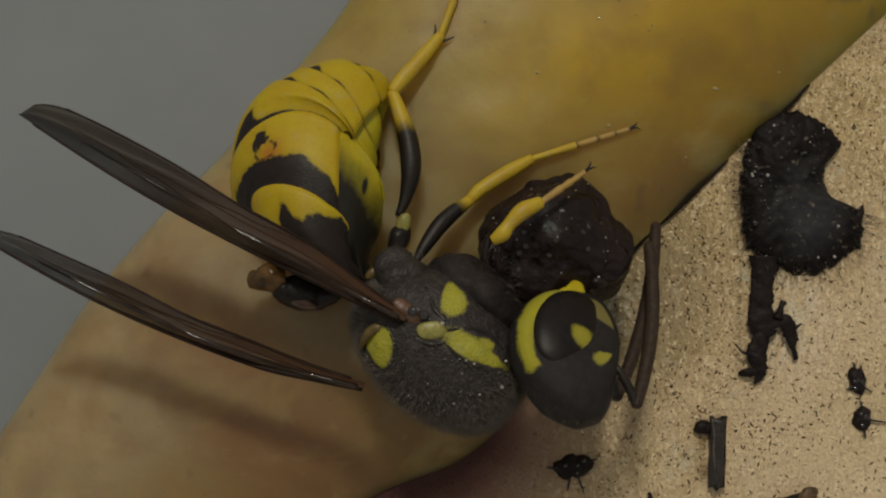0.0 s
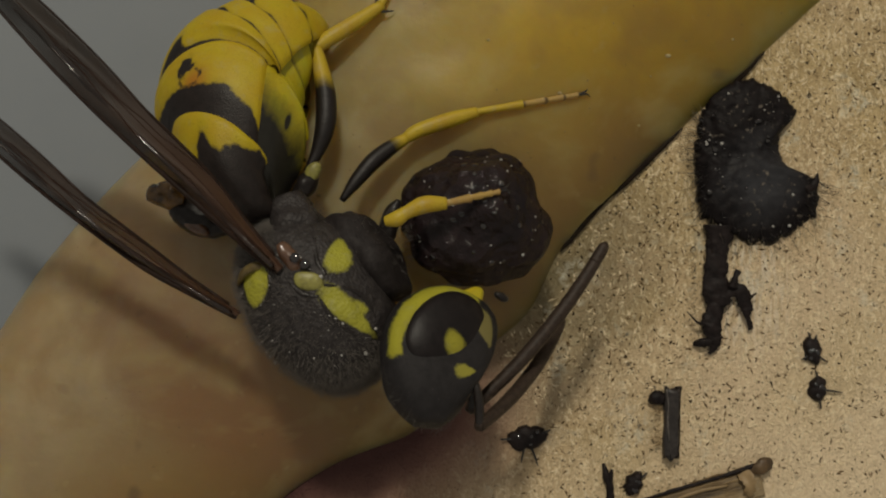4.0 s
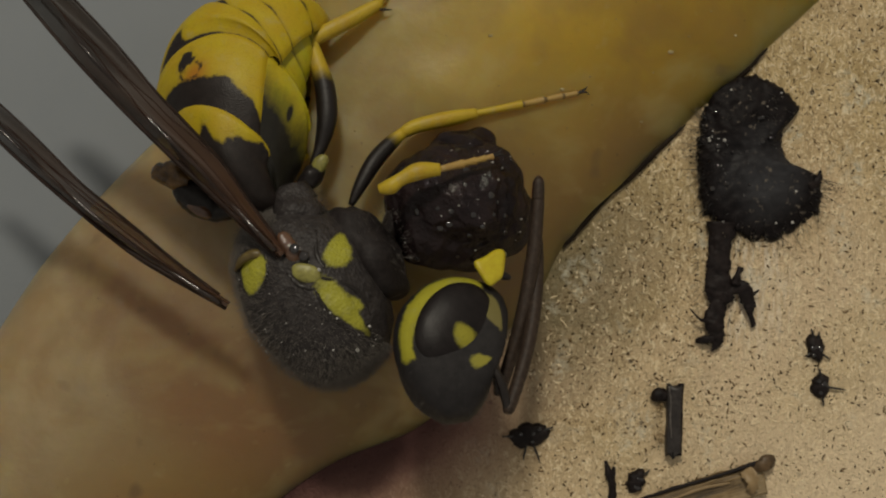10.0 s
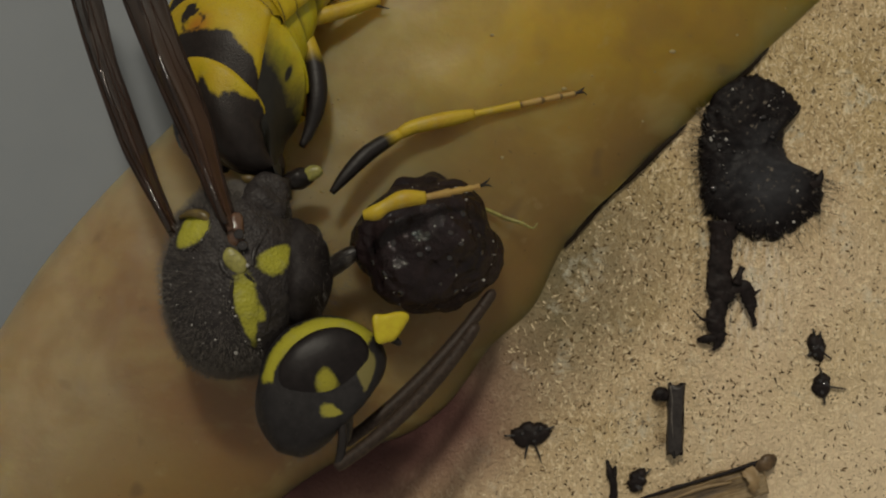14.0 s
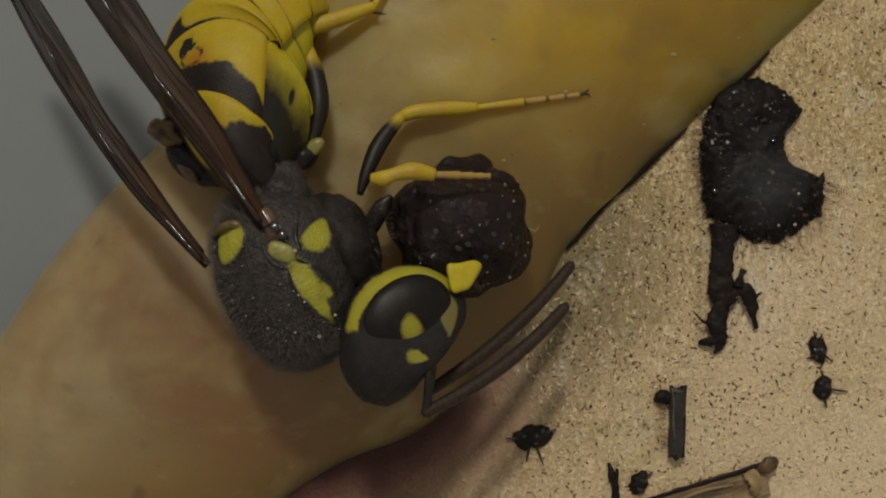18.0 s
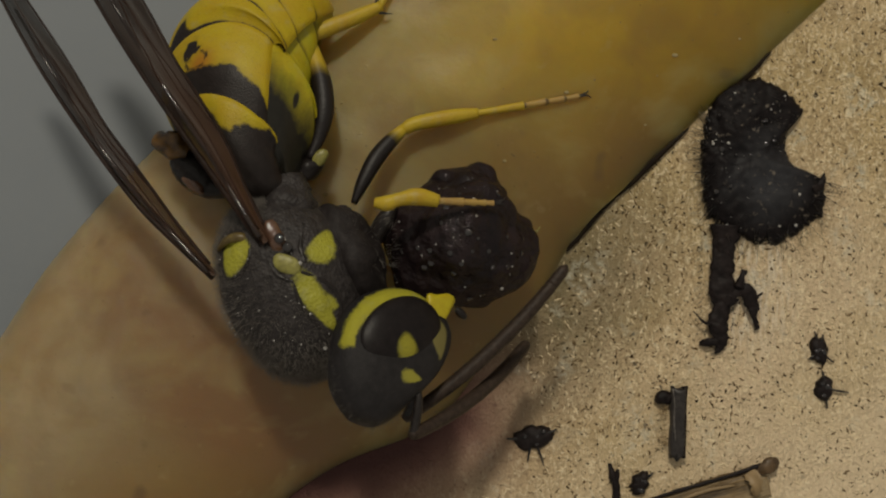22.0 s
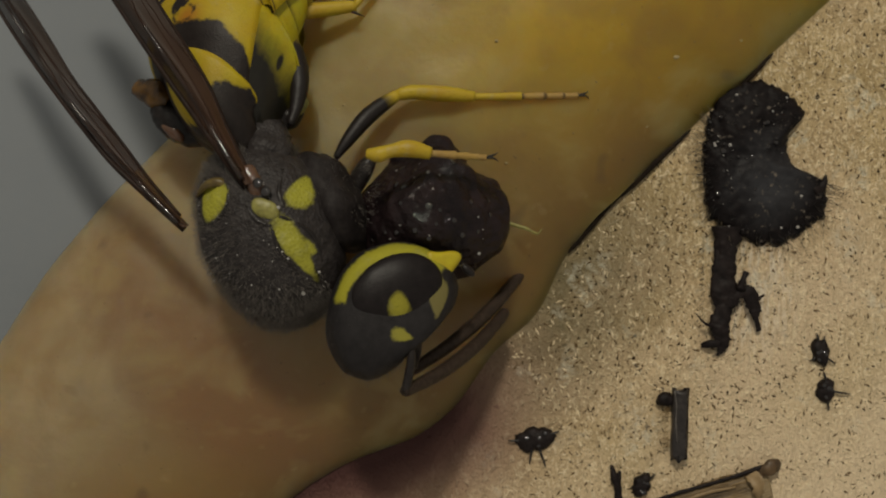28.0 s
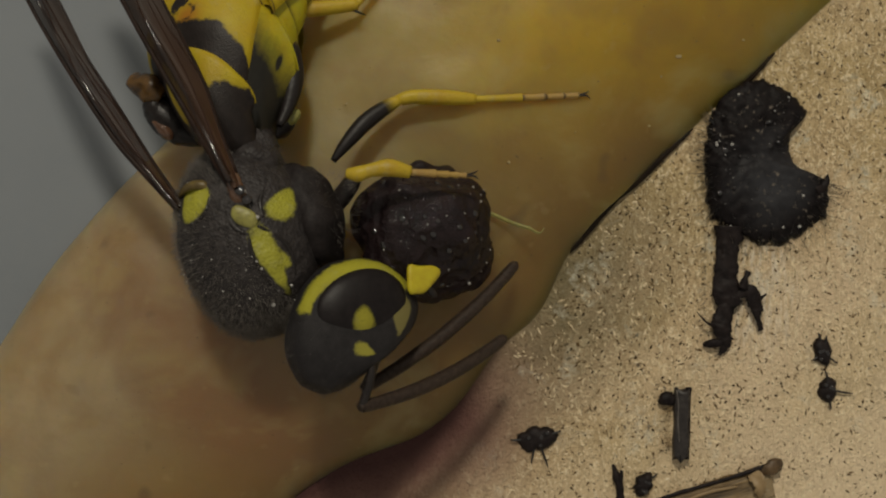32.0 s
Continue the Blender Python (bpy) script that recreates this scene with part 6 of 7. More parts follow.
    walk(MID_TIBIA, [
        (0, mm(2.534, 2.255, 0.35, 0, 11.21, 2.897)), (0.5, mm(2.817, 2.256, 0.35, 0, 10.61, -0.446)),
        (1, mm(2.884, 2.391, 0.35, 0, 11.334, -0.698)), (1.5, mm(2.887, 2.488, 0.35, 0, 11.359, 3.642)),
        (2, mm(2.917, 2.635, 0.35, 0, 11.3, 6.2)), (2.5, mm(3.374, 2.686, 0.35, 0, 11.002, 1.615)),
        (3, mm(3.046, 2.829, 0.35, 0, 11.034, 6.822)), (3.5, mm(3.362, 2.728, 0.35, 0, 10.977, 3.667)),
        (5.5, mm(2.641, 2.89, 0.35, 0, 10.631, 2.641)), (6, mm(3.138, 2.838, 0.35, 0, 10.597, -3.314)),
        (6.5, mm(3.281, 2.683, 0.35, 0, 10.676, -5.803)), (7, mm(2.929, 2.78, 0.35, 0, 10.442, -2.501)),
        (7.5, mm(3.19, 2.856, 0.35, 0, 10.609, -2.063)), (8, mm(3.022, 3.016, 0.35, 0, 10.932, 5.09)),
        (8.5, mm(3.549, 2.642, 0.35, 0, 10.564, -9.571)), (9, mm(3.235, 2.742, 0.35, 0, 10.556, -6.336)),
        (9.5, mm(3.316, 2.723, 0.35, 0, 10.241, -2.199)), (10, mm(2.949, 2.963, 0.35, 0, 10.346, 2.566)),
        (10.5, mm(3.259, 3.02, 0.35, 0, 9.873, 4.776)), (11, mm(3.208, 3.038, 0.35, 0, 10.3, 3.693)),
        (11.5, mm(3.091, 3.171, 0.35, 0, 10.259, 4.936)), (12, mm(3.221, 3.358, 0.35, 0, 10.22, 6.079)),
        (12.5, mm(3.08, 3.453, 0.35, 0, 10.006, 10.957)), (13, mm(3.028, 3.545, 0.35, 0, 9.858, 13.781)),
        (13.5, mm(2.572, 3.924, 0.35, 0, 10.069, 24.171)), (14, mm(2.436, 4.349, 0.35, 0, 9.986, 36.206)),
        (14.5, mm(2.308, 4.292, 0.35, 0, 10.163, 30.831)), (16.5, mm(2.938, 3.645, 0.35, 0, 10.016, 13.212)),
        (17, mm(3.046, 3.488, 0.35, 0, 9.988, 10.185)), (17.5, mm(3.188, 3.317, 0.35, 0, 9.969, 6.413)),
        (18, mm(2.951, 3.316, 0.35, 0, 10.214, 4.132)), (18.5, mm(3.184, 3.18, 0.35, 0, 10.088, 3.578)),
        (19, mm(2.848, 3.2, 0.35, 0, 10.185, 6.542)), (19.5, mm(2.76, 3.186, 0.35, 0, 10.053, 8.102)),
        (20, mm(2.884, 3.307, 0.35, 0, 9.96, 8.393)), (20.5, mm(2.608, 3.377, 0.35, 0, 10.147, 10.59)),
        (21, mm(2.985, 3.295, 0.35, 0, 10.1, 9.154)), (21.5, mm(2.895, 3.248, 0.35, 0, 10.092, 8.305)),
        (22, mm(2.897, 3.25, 0.35, 0, 10.018, 9.326)), (22.5, mm(2.833, 3.185, 0.35, 0, 9.932, 8.548)),
        (23, mm(2.835, 3.121, 0.35, 0, 10.018, 6.727)), (23.5, mm(2.647, 3.21, 0.35, 0, 10.231, 8.574)),
        (24, mm(3.073, 3.294, 0.35, 0, 10.029, 5.537)), (24.5, mm(3.233, 3.043, 0.35, 0, 9.773, 6.729)),
        (25, mm(2.996, 3.107, 0.35, 0, 9.842, 1.847)), (25.5, mm(3.232, 3.067, 0.35, 0, 10.052, 3.339)),
        (27.5, mm(3.077, 2.763, 0.35, 0, 9.949, -5.306)), (28, mm(3.228, 2.831, 0.35, 0, 9.749, -3.918)),
        (28.5, mm(3.117, 2.787, 0.35, 0, 9.965, -0.875)), (29, mm(3.04, 2.973, 0.35, 0, 10.177, 0.252)),
        (29.5, mm(3.429, 2.699, 0.35, 0, 10.068, -4.616)), (30, mm(3.424, 2.846, 0.35, 0, 9.864, -4.963)),
        (30.5, mm(2.824, 3.05, 0.35, 0, 9.948, 0.93)), (31, mm(3.28, 3.197, 0.35, 0, 9.317, 6.691)),
        (31.5, mm(3.219, 3.258, 0.35, 0, 9.923, 7.068)), (32, mm(3.413, 3.237, 0.35, 0, 9.74, 4.125)),
    ])
    walk(MID_TARSUS, [
        (0, mm(4.493, 2.354, -0.039, 0, 8.638, -13.732)), (0.5, mm(4.783, 2.241, -0.018, 0, 8.608, -16.084)),
        (1, mm(4.845, 2.367, -0.043, 0, 8.726, -14.73)), (1.5, mm(4.844, 2.613, -0.044, 0, 8.728, -11.013)),
        (2, mm(4.867, 2.847, -0.042, 0, 8.683, -8.392)), (2.5, mm(5.336, 2.741, -0.032, 0, 8.536, -8.247)),
        (3, mm(4.995, 3.062, -0.033, 0, 8.647, -5.136)), (3.5, mm(5.321, 2.854, -0.031, 0, 8.673, -8.364)),
        (5.5, mm(4.604, 2.98, -0.019, 0, 9.058, -4.29)), (6, mm(5.101, 2.724, -0.018, 0, 9.028, -7.394)),
        (6.5, mm(5.236, 2.485, -0.02, 0, 8.955, -9.803)), (7, mm(4.894, 2.695, -0.012, 0, 9.214, -7.992)),
        (7.5, mm(5.154, 2.785, -0.018, 0, 9.047, -5.779)), (8, mm(4.978, 3.191, -0.029, 0, 9.081, -1.183)),
        (8.5, mm(5.488, 2.315, -0.017, 0, 8.926, -8.462)), (9, mm(5.19, 2.525, -0.016, 0, 8.765, -7.334)),
        (9.5, mm(5.283, 2.647, -0.006, 0, 8.733, -3.465)), (10, mm(4.915, 3.052, -0.009, 0, 8.788, -1.058)),
        (10.5, mm(5.222, 3.184, 0.007, 0, 8.79, 2.291)), (11, mm(5.171, 3.165, -0.008, 0, 8.669, 3.066)),
        (11.5, mm(5.052, 3.341, -0.006, 0, 8.817, 4.216)), (12, mm(5.178, 3.566, -0.005, 0, 8.749, 6.504)),
        (12.5, mm(5.014, 3.827, 0.002, 0, 8.742, 9.504)), (13, mm(4.942, 4.014, 0.008, 0, 8.842, 11.464)),
        (13.5, mm(4.369, 4.73, 0, 0, 8.731, 21.65)), (14, mm(4.026, 5.513, 0.003, 0, 8.697, 32.721)),
        (14.5, mm(3.998, 5.301, -0.003, 0, 8.741, 27.739)), (16.5, mm(4.855, 4.095, 0.002, 0, 8.793, 11.802)),
        (17, mm(4.985, 3.836, 0.003, 0, 8.835, 8.983)), (17.5, mm(5.145, 3.537, 0.004, 0, 8.707, 6.241)),
        (18, mm(4.914, 3.458, -0.005, 0, 8.794, 4.647)), (18.5, mm(5.149, 3.303, -0, 0, 8.75, 3.8)),
        (19, mm(4.803, 3.424, -0.004, 0, 8.743, 5.69)), (19.5, mm(4.71, 3.464, 0.001, 0, 8.781, 6.791)),
        (20, mm(4.833, 3.594, 0.004, 0, 8.739, 7.249)), (20.5, mm(4.543, 3.739, -0.002, 0, 8.742, 9.367)),
        (21, mm(4.928, 3.609, -0.001, 0, 8.64, 7.264)), (21.5, mm(4.844, 3.532, -0, 0, 8.792, 7.645)),
        (22, mm(4.841, 3.569, 0.002, 0, 8.808, 6.298)), (22.5, mm(4.781, 3.477, 0.005, 0, 8.817, 6.061)),
        (23, mm(4.791, 3.352, 0.002, 0, 8.764, 5.269)), (23.5, mm(4.593, 3.504, -0.005, 0, 8.824, 6.938)),
        (24, mm(5.033, 3.484, 0.002, 0, 8.773, 6.347)), (24.5, mm(5.191, 3.274, 0.01, 0, 8.751, 4.729)),
        (25, mm(4.966, 3.17, 0.008, 0, 8.816, 3.58)), (25.5, mm(5.198, 3.182, 0.001, 0, 8.689, 3.596)),
        (27.5, mm(5.038, 2.581, 0.004, 0, 8.705, -2.085)), (28, mm(5.195, 2.696, 0.011, 0, 8.77, -2.059)),
        (28.5, mm(5.086, 2.757, 0.004, 0, 8.708, -0.479)), (29, mm(5.009, 2.982, -0.003, 0, 8.784, 0.958)),
        (29.5, mm(5.392, 2.541, 0, 0, 8.752, -3.081)), (30, mm(5.387, 2.676, 0.007, 0, 8.771, -2.964)),
        (30.5, mm(4.794, 3.082, 0.005, 0, 8.722, 2.785)), (31, mm(5.24, 3.427, 0.026, 0, 8.609, 7.279)),
        (31.5, mm(5.174, 3.501, 0.005, 0, 8.609, 7.32)), (32, mm(5.379, 3.379, 0.012, 0, 8.675, 5.593)),
    ])
    walk(MID_FEMUR, [
        (0, mm(2.534, 2.255, 0.35, 0, -18.949, -164.192)), (0.5, mm(2.817, 2.256, 0.35, 0, -16.335, -166.486)),
        (1, mm(2.884, 2.391, 0.35, 0, -15.552, -163.132)), (1.5, mm(2.887, 2.488, 0.35, 0, -15.31, -160.498)),
        (2, mm(2.917, 2.635, 0.35, 0, -14.745, -156.967)), (2.5, mm(3.374, 2.686, 0.35, 0, -12.245, -159.918)),
        (3, mm(3.046, 2.829, 0.35, 0, -13.521, -153.747)), (3.5, mm(3.362, 2.728, 0.35, 0, -12.229, -157.514)),
        (5.5, mm(2.641, 2.89, 0.35, 0, -15.642, -139.861)), (6, mm(3.138, 2.838, 0.35, 0, -13.04, -146.051)),
        (6.5, mm(3.281, 2.683, 0.35, 0, -12.674, -149.335)), (7, mm(2.929, 2.78, 0.35, 0, -14.276, -142.221)),
        (7.5, mm(3.19, 2.856, 0.35, 0, -12.759, -143.564)), (8, mm(3.022, 3.016, 0.35, 0, -13.143, -138.522)),
        (8.5, mm(3.549, 2.642, 0.35, 0, -11.575, -151.439)), (9, mm(3.235, 2.742, 0.35, 0, -12.78, -147.151)),
        (9.5, mm(3.316, 2.723, 0.35, 0, -12.441, -148.484)), (10, mm(2.949, 2.963, 0.35, 0, -13.643, -139.638)),
        (10.5, mm(3.259, 3.02, 0.35, 0, -12.108, -142.258)), (11, mm(3.208, 3.038, 0.35, 0, -12.276, -141.579)),
        (11.5, mm(3.091, 3.171, 0.35, 0, -12.429, -137.828)), (12, mm(3.221, 3.358, 0.35, 0, -11.486, -136.209)),
        (12.5, mm(3.08, 3.453, 0.35, 0, -11.728, -136.998)), (13, mm(3.028, 3.545, 0.35, 0, -11.653, -139.757)),
        (13.5, mm(2.572, 3.924, 0.35, 0, -11.814, -126.936)), (14, mm(2.436, 4.349, 0.35, 0, -10.701, -119.752)),
        (14.5, mm(2.308, 4.292, 0.35, 0, -11.121, -118.056)), (16.5, mm(2.938, 3.645, 0.35, 0, -11.656, -132.916)),
        (17, mm(3.046, 3.488, 0.35, 0, -11.748, -134.019)), (17.5, mm(3.188, 3.317, 0.35, 0, -11.697, -132.811)),
        (18, mm(2.951, 3.316, 0.35, 0, -12.585, -122.54)), (18.5, mm(3.184, 3.18, 0.35, 0, -12.04, -128.783)),
        (19, mm(2.848, 3.2, 0.35, 0, -13.386, -124.672)), (19.5, mm(2.76, 3.186, 0.35, 0, -13.836, -124.311)),
        (20, mm(2.884, 3.307, 0.35, 0, -12.882, -124.533)), (20.5, mm(2.608, 3.377, 0.35, 0, -13.779, -119.442)),
        (21, mm(2.985, 3.295, 0.35, 0, -12.514, -127.567)), (21.5, mm(2.895, 3.248, 0.35, 0, -13.022, -127.908)),
        (22, mm(2.897, 3.25, 0.35, 0, -13.007, -128.599)), (22.5, mm(2.833, 3.185, 0.35, 0, -13.502, -129.637)),
        (23, mm(2.835, 3.121, 0.35, 0, -13.706, -131.663)), (23.5, mm(2.647, 3.21, 0.35, 0, -14.287, -127.538)),
        (24, mm(3.073, 3.294, 0.35, 0, -12.175, -132.949)), (24.5, mm(3.233, 3.043, 0.35, 0, -12.159, -138.976)),
        (25, mm(2.996, 3.107, 0.35, 0, -13.009, -134.245)), (25.5, mm(3.232, 3.067, 0.35, 0, -12.112, -137.172)),
        (27.5, mm(3.077, 2.763, 0.35, 0, -13.521, -139.323)), (28, mm(3.228, 2.831, 0.35, 0, -12.637, -138.677)),
        (28.5, mm(3.117, 2.787, 0.35, 0, -13.259, -137.177)), (29, mm(3.04, 2.973, 0.35, 0, -13.174, -130.936)),
        (29.5, mm(3.429, 2.699, 0.35, 0, -11.985, -139.13)), (30, mm(3.424, 2.846, 0.35, 0, -11.773, -134.745)),
        (30.5, mm(2.824, 3.05, 0.35, 0, -14, -125.863)), (31, mm(3.28, 3.197, 0.35, 0, -11.641, -130.786)),
        (31.5, mm(3.219, 3.258, 0.35, 0, -11.727, -130.92)), (32, mm(3.413, 3.237, 0.35, 0, -11.095, -135.384)),
    ])
    walk(HIND_TIBIA, [
        (0, mm(2.257, 5.706, 0.3, 0, 14.491, 20.281)), (0.5, mm(2.162, 5.556, 0.3, 0, 13.073, 12.051)),
        (1, mm(1.99, 5.641, 0.3, 0, 13.642, 13.618)), (1.5, mm(1.851, 5.81, 0.3, 0, 14.102, 15.402)),
        (2, mm(1.66, 5.87, 0.3, 0, 13.905, 17.039)), (2.5, mm(1.833, 5.849, 0.3, 0, 12.478, 10.616)),
        (3, mm(1.572, 6.044, 0.3, 0, 13.27, 16.299)), (3.5, mm(1.843, 5.66, 0.3, 0, 12.961, 16.395)),
        (5.5, mm(1.342, 5.944, 0.3, 0, 13.738, 20.89)), (6, mm(1.681, 5.74, 0.3, 0, 13.151, 14.799)),
        (6.5, mm(1.771, 5.638, 0.3, 0, 12.76, 9.955)), (7, mm(1.682, 5.757, 0.3, 0, 13.414, 17.458)),
        (7.5, mm(1.614, 5.764, 0.3, 0, 12.98, 15.18)), (8, mm(1.383, 6.052, 0.3, 0, 14.241, 18.988)),
        (8.5, mm(1.538, 5.258, 0.3, 0, 11.823, 7.685)), (9, mm(1.444, 5.454, 0.3, 0, 11.831, 11.763)),
        (9.5, mm(1.531, 5.512, 0.3, 0, 11.759, 14.615)), (10, mm(1.195, 5.804, 0.3, 0, 12.449, 18.027)),
        (10.5, mm(1.177, 5.762, 0.3, 0, 11.902, 16.285)), (11, mm(0.753, 5.58, 0.3, 0, 11.855, 11.229)),
        (11.5, mm(0.666, 5.631, 0.3, 0, 11.996, 15.775)), (12, mm(0.799, 5.812, 0.3, 0, 11.676, 19.438)),
        (12.5, mm(0.587, 5.99, 0.3, 0, 11.575, 21.456)), (13, mm(0.503, 5.998, 0.3, 0, 11.73, 24.685)),
        (13.5, mm(-0.36, 6.12, 0.3, 0, 12.228, 30.785)), (14, mm(-0.931, 6.174, 0.3, 0, 12.209, 39.105)),
        (14.5, mm(-0.918, 6.109, 0.3, 0, 12.047, 36.672)), (16.5, mm(0.19, 5.902, 0.3, 0, 11.356, 23.224)),
        (17, mm(0.494, 5.91, 0.3, 0, 11.536, 21.352)), (17.5, mm(0.641, 5.664, 0.3, 0, 11.129, 18.52)),
        (18, mm(0.467, 5.65, 0.3, 0, 11.501, 17.929)), (18.5, mm(0.795, 5.616, 0.3, 0, 11.546, 16.51)),
        (19, mm(0.684, 5.734, 0.3, 0, 12.104, 22.19)), (19.5, mm(0.572, 5.679, 0.3, 0, 12.118, 23.711)),
        (20, mm(0.627, 5.753, 0.3, 0, 11.939, 23.09)), (20.5, mm(0.314, 5.817, 0.3, 0, 11.942, 26.504)),
        (21, mm(0.562, 5.751, 0.3, 0, 11.64, 20.402)), (21.5, mm(0.567, 5.774, 0.3, 0, 12.091, 21.096)),
        (22, mm(0.609, 5.799, 0.3, 0, 11.991, 21.273)), (22.5, mm(0.564, 5.713, 0.3, 0, 12.023, 20.843)),
        (23, mm(0.482, 5.594, 0.3, 0, 11.709, 19)), (23.5, mm(0.26, 5.603, 0.3, 0, 12.138, 21.739)),
        (24, mm(0.433, 5.631, 0.3, 0, 11.375, 15.402)), (24.5, mm(0.617, 5.509, 0.3, 0, 11.384, 11.437)),
        (25, mm(0.204, 5.375, 0.3, 0, 10.856, 9.879)), (25.5, mm(0.47, 5.401, 0.3, 0, 10.864, 10.618)),
        (27.5, mm(0.14, 4.785, 0.3, 0, 9.948, 7.556)), (28, mm(0.196, 5.105, 0.3, 0, 9.562, 4.505)),
        (28.5, mm(0.326, 5.141, 0.3, 0, 10.544, 5.346)), (29, mm(0.093, 5.28, 0.3, 0, 10.424, 6.593)),
        (29.5, mm(0.364, 5.036, 0.3, 0, 9.779, 1.165)), (30, mm(0.503, 5.095, 0.3, 0, 9.818, 5.236)),
        (30.5, mm(-0.124, 5.066, 0.3, 0, 10.093, 13.039)), (31, mm(0.105, 5.363, 0.3, 0, 9.482, 11.482)),
        (31.5, mm(0.1, 5.44, 0.3, 0, 10.007, 12.499)), (32, mm(0.166, 5.367, 0.3, 0, 9.534, 9.951)),
    ])
    walk(HIND_TARSUS, [
        (0, mm(4.146, 6.404, -0.22, 0, 5.714, 38.38)), (0.5, mm(4.143, 5.979, -0.17, 0, 6.406, 37.537)),
        (1, mm(3.954, 6.117, -0.191, 0, 6.167, 40.585)), (1.5, mm(3.796, 6.346, -0.207, 0, 5.949, 44.709)),
        (2, mm(3.59, 6.462, -0.2, 0, 6.057, 47.63)), (2.5, mm(3.829, 6.223, -0.149, 0, 6.734, 44.977)),
        (3, mm(3.515, 6.612, -0.177, 0, 6.376, 48.769)), (3.5, mm(3.787, 6.232, -0.167, 0, 6.504, 47.909)),
        (5.5, mm(3.23, 6.665, -0.194, 0, 6.128, 49.164)), (6, mm(3.639, 6.257, -0.173, 0, 6.429, 47.177)),
        (6.5, mm(3.769, 5.988, -0.159, 0, 6.623, 44.654)), (7, mm(3.612, 6.364, -0.183, 0, 6.281, 45.935)),
        (7.5, mm(3.57, 6.294, -0.167, 0, 6.509, 48.039)), (8, mm(3.289, 6.707, -0.212, 0, 5.898, 54.539)),
        (8.5, mm(3.555, 5.53, -0.126, 0, 7.043, 45.691)), (9, mm(3.437, 5.869, -0.126, 0, 6.951, 45.177)),
        (9.5, mm(3.502, 6.026, -0.124, 0, 6.956, 47.022)), (10, mm(3.126, 6.433, -0.148, 0, 6.724, 50.849)),
        (10.5, mm(3.13, 6.333, -0.129, 0, 6.994, 53.253)), (11, mm(2.749, 5.976, -0.127, 0, 7.189, 56.359)),
        (11.5, mm(2.624, 6.184, -0.132, 0, 7.053, 57.495)), (12, mm(2.72, 6.49, -0.121, 0, 7.087, 57.076)),
        (12.5, mm(2.483, 6.735, -0.117, 0, 7.111, 58.621)), (13, mm(2.353, 6.849, -0.123, 0, 7.044, 61.158)),
        (13.5, mm(1.386, 7.161, -0.141, 0, 6.947, 72.071)), (14, mm(0.647, 7.456, -0.14, 0, 6.983, 81.845)),
        (14.5, mm(0.714, 7.324, -0.134, 0, 7.023, 77.942)), (16.5, mm(2.064, 6.706, -0.11, 0, 7.213, 61.652)),
        (17, mm(2.392, 6.652, -0.116, 0, 7.134, 58.987)), (17.5, mm(2.576, 6.313, -0.101, 0, 7.264, 56.169)),
        (18, mm(2.407, 6.278, -0.115, 0, 7.163, 56.266)), (18.5, mm(2.749, 6.195, -0.116, 0, 7.157, 55.241)),
        (19, mm(2.567, 6.502, -0.136, 0, 6.881, 56.965)), (19.5, mm(2.434, 6.497, -0.137, 0, 6.871, 58.18)),
        (20, mm(2.499, 6.551, -0.13, 0, 6.951, 58.511)), (20.5, mm(2.135, 6.725, -0.13, 0, 6.909, 59.62)),
        (21, mm(2.471, 6.462, -0.12, 0, 7.102, 58.142)), (21.5, mm(2.465, 6.506, -0.136, 0, 6.938, 58.869)),
        (22, mm(2.505, 6.537, -0.132, 0, 6.954, 57.881)), (22.5, mm(2.466, 6.437, -0.133, 0, 6.951, 57.933)),
        (23, mm(2.407, 6.257, -0.122, 0, 7.077, 56.72)), (23.5, mm(2.149, 6.356, -0.137, 0, 6.925, 59.812)),
        (24, mm(2.399, 6.173, -0.11, 0, 7.307, 57.617)), (24.5, mm(2.616, 5.914, -0.111, 0, 7.399, 56.994)),
        (25, mm(2.216, 5.726, -0.092, 0, 7.581, 54.74)), (25.5, mm(2.478, 5.778, -0.092, 0, 7.544, 54.509)),
        (27.5, mm(2.171, 5.054, -0.059, 0, 7.703, 48.462)), (28, mm(2.241, 5.266, -0.046, 0, 7.805, 45.538)),
        (28.5, mm(2.362, 5.332, -0.081, 0, 7.717, 50.775)), (29, mm(2.125, 5.515, -0.076, 0, 7.733, 51.407)),
        (29.5, mm(2.413, 5.078, -0.053, 0, 7.943, 45.919)), (30, mm(2.544, 5.282, -0.055, 0, 7.734, 46.101)),
        (30.5, mm(1.871, 5.528, -0.065, 0, 7.596, 52.306)), (31, mm(2.115, 5.771, -0.043, 0, 7.805, 52.163)),
        (31.5, mm(2.1, 5.883, -0.061, 0, 7.734, 54.419)), (32, mm(2.186, 5.721, -0.045, 0, 7.831, 51.352)),
    ])
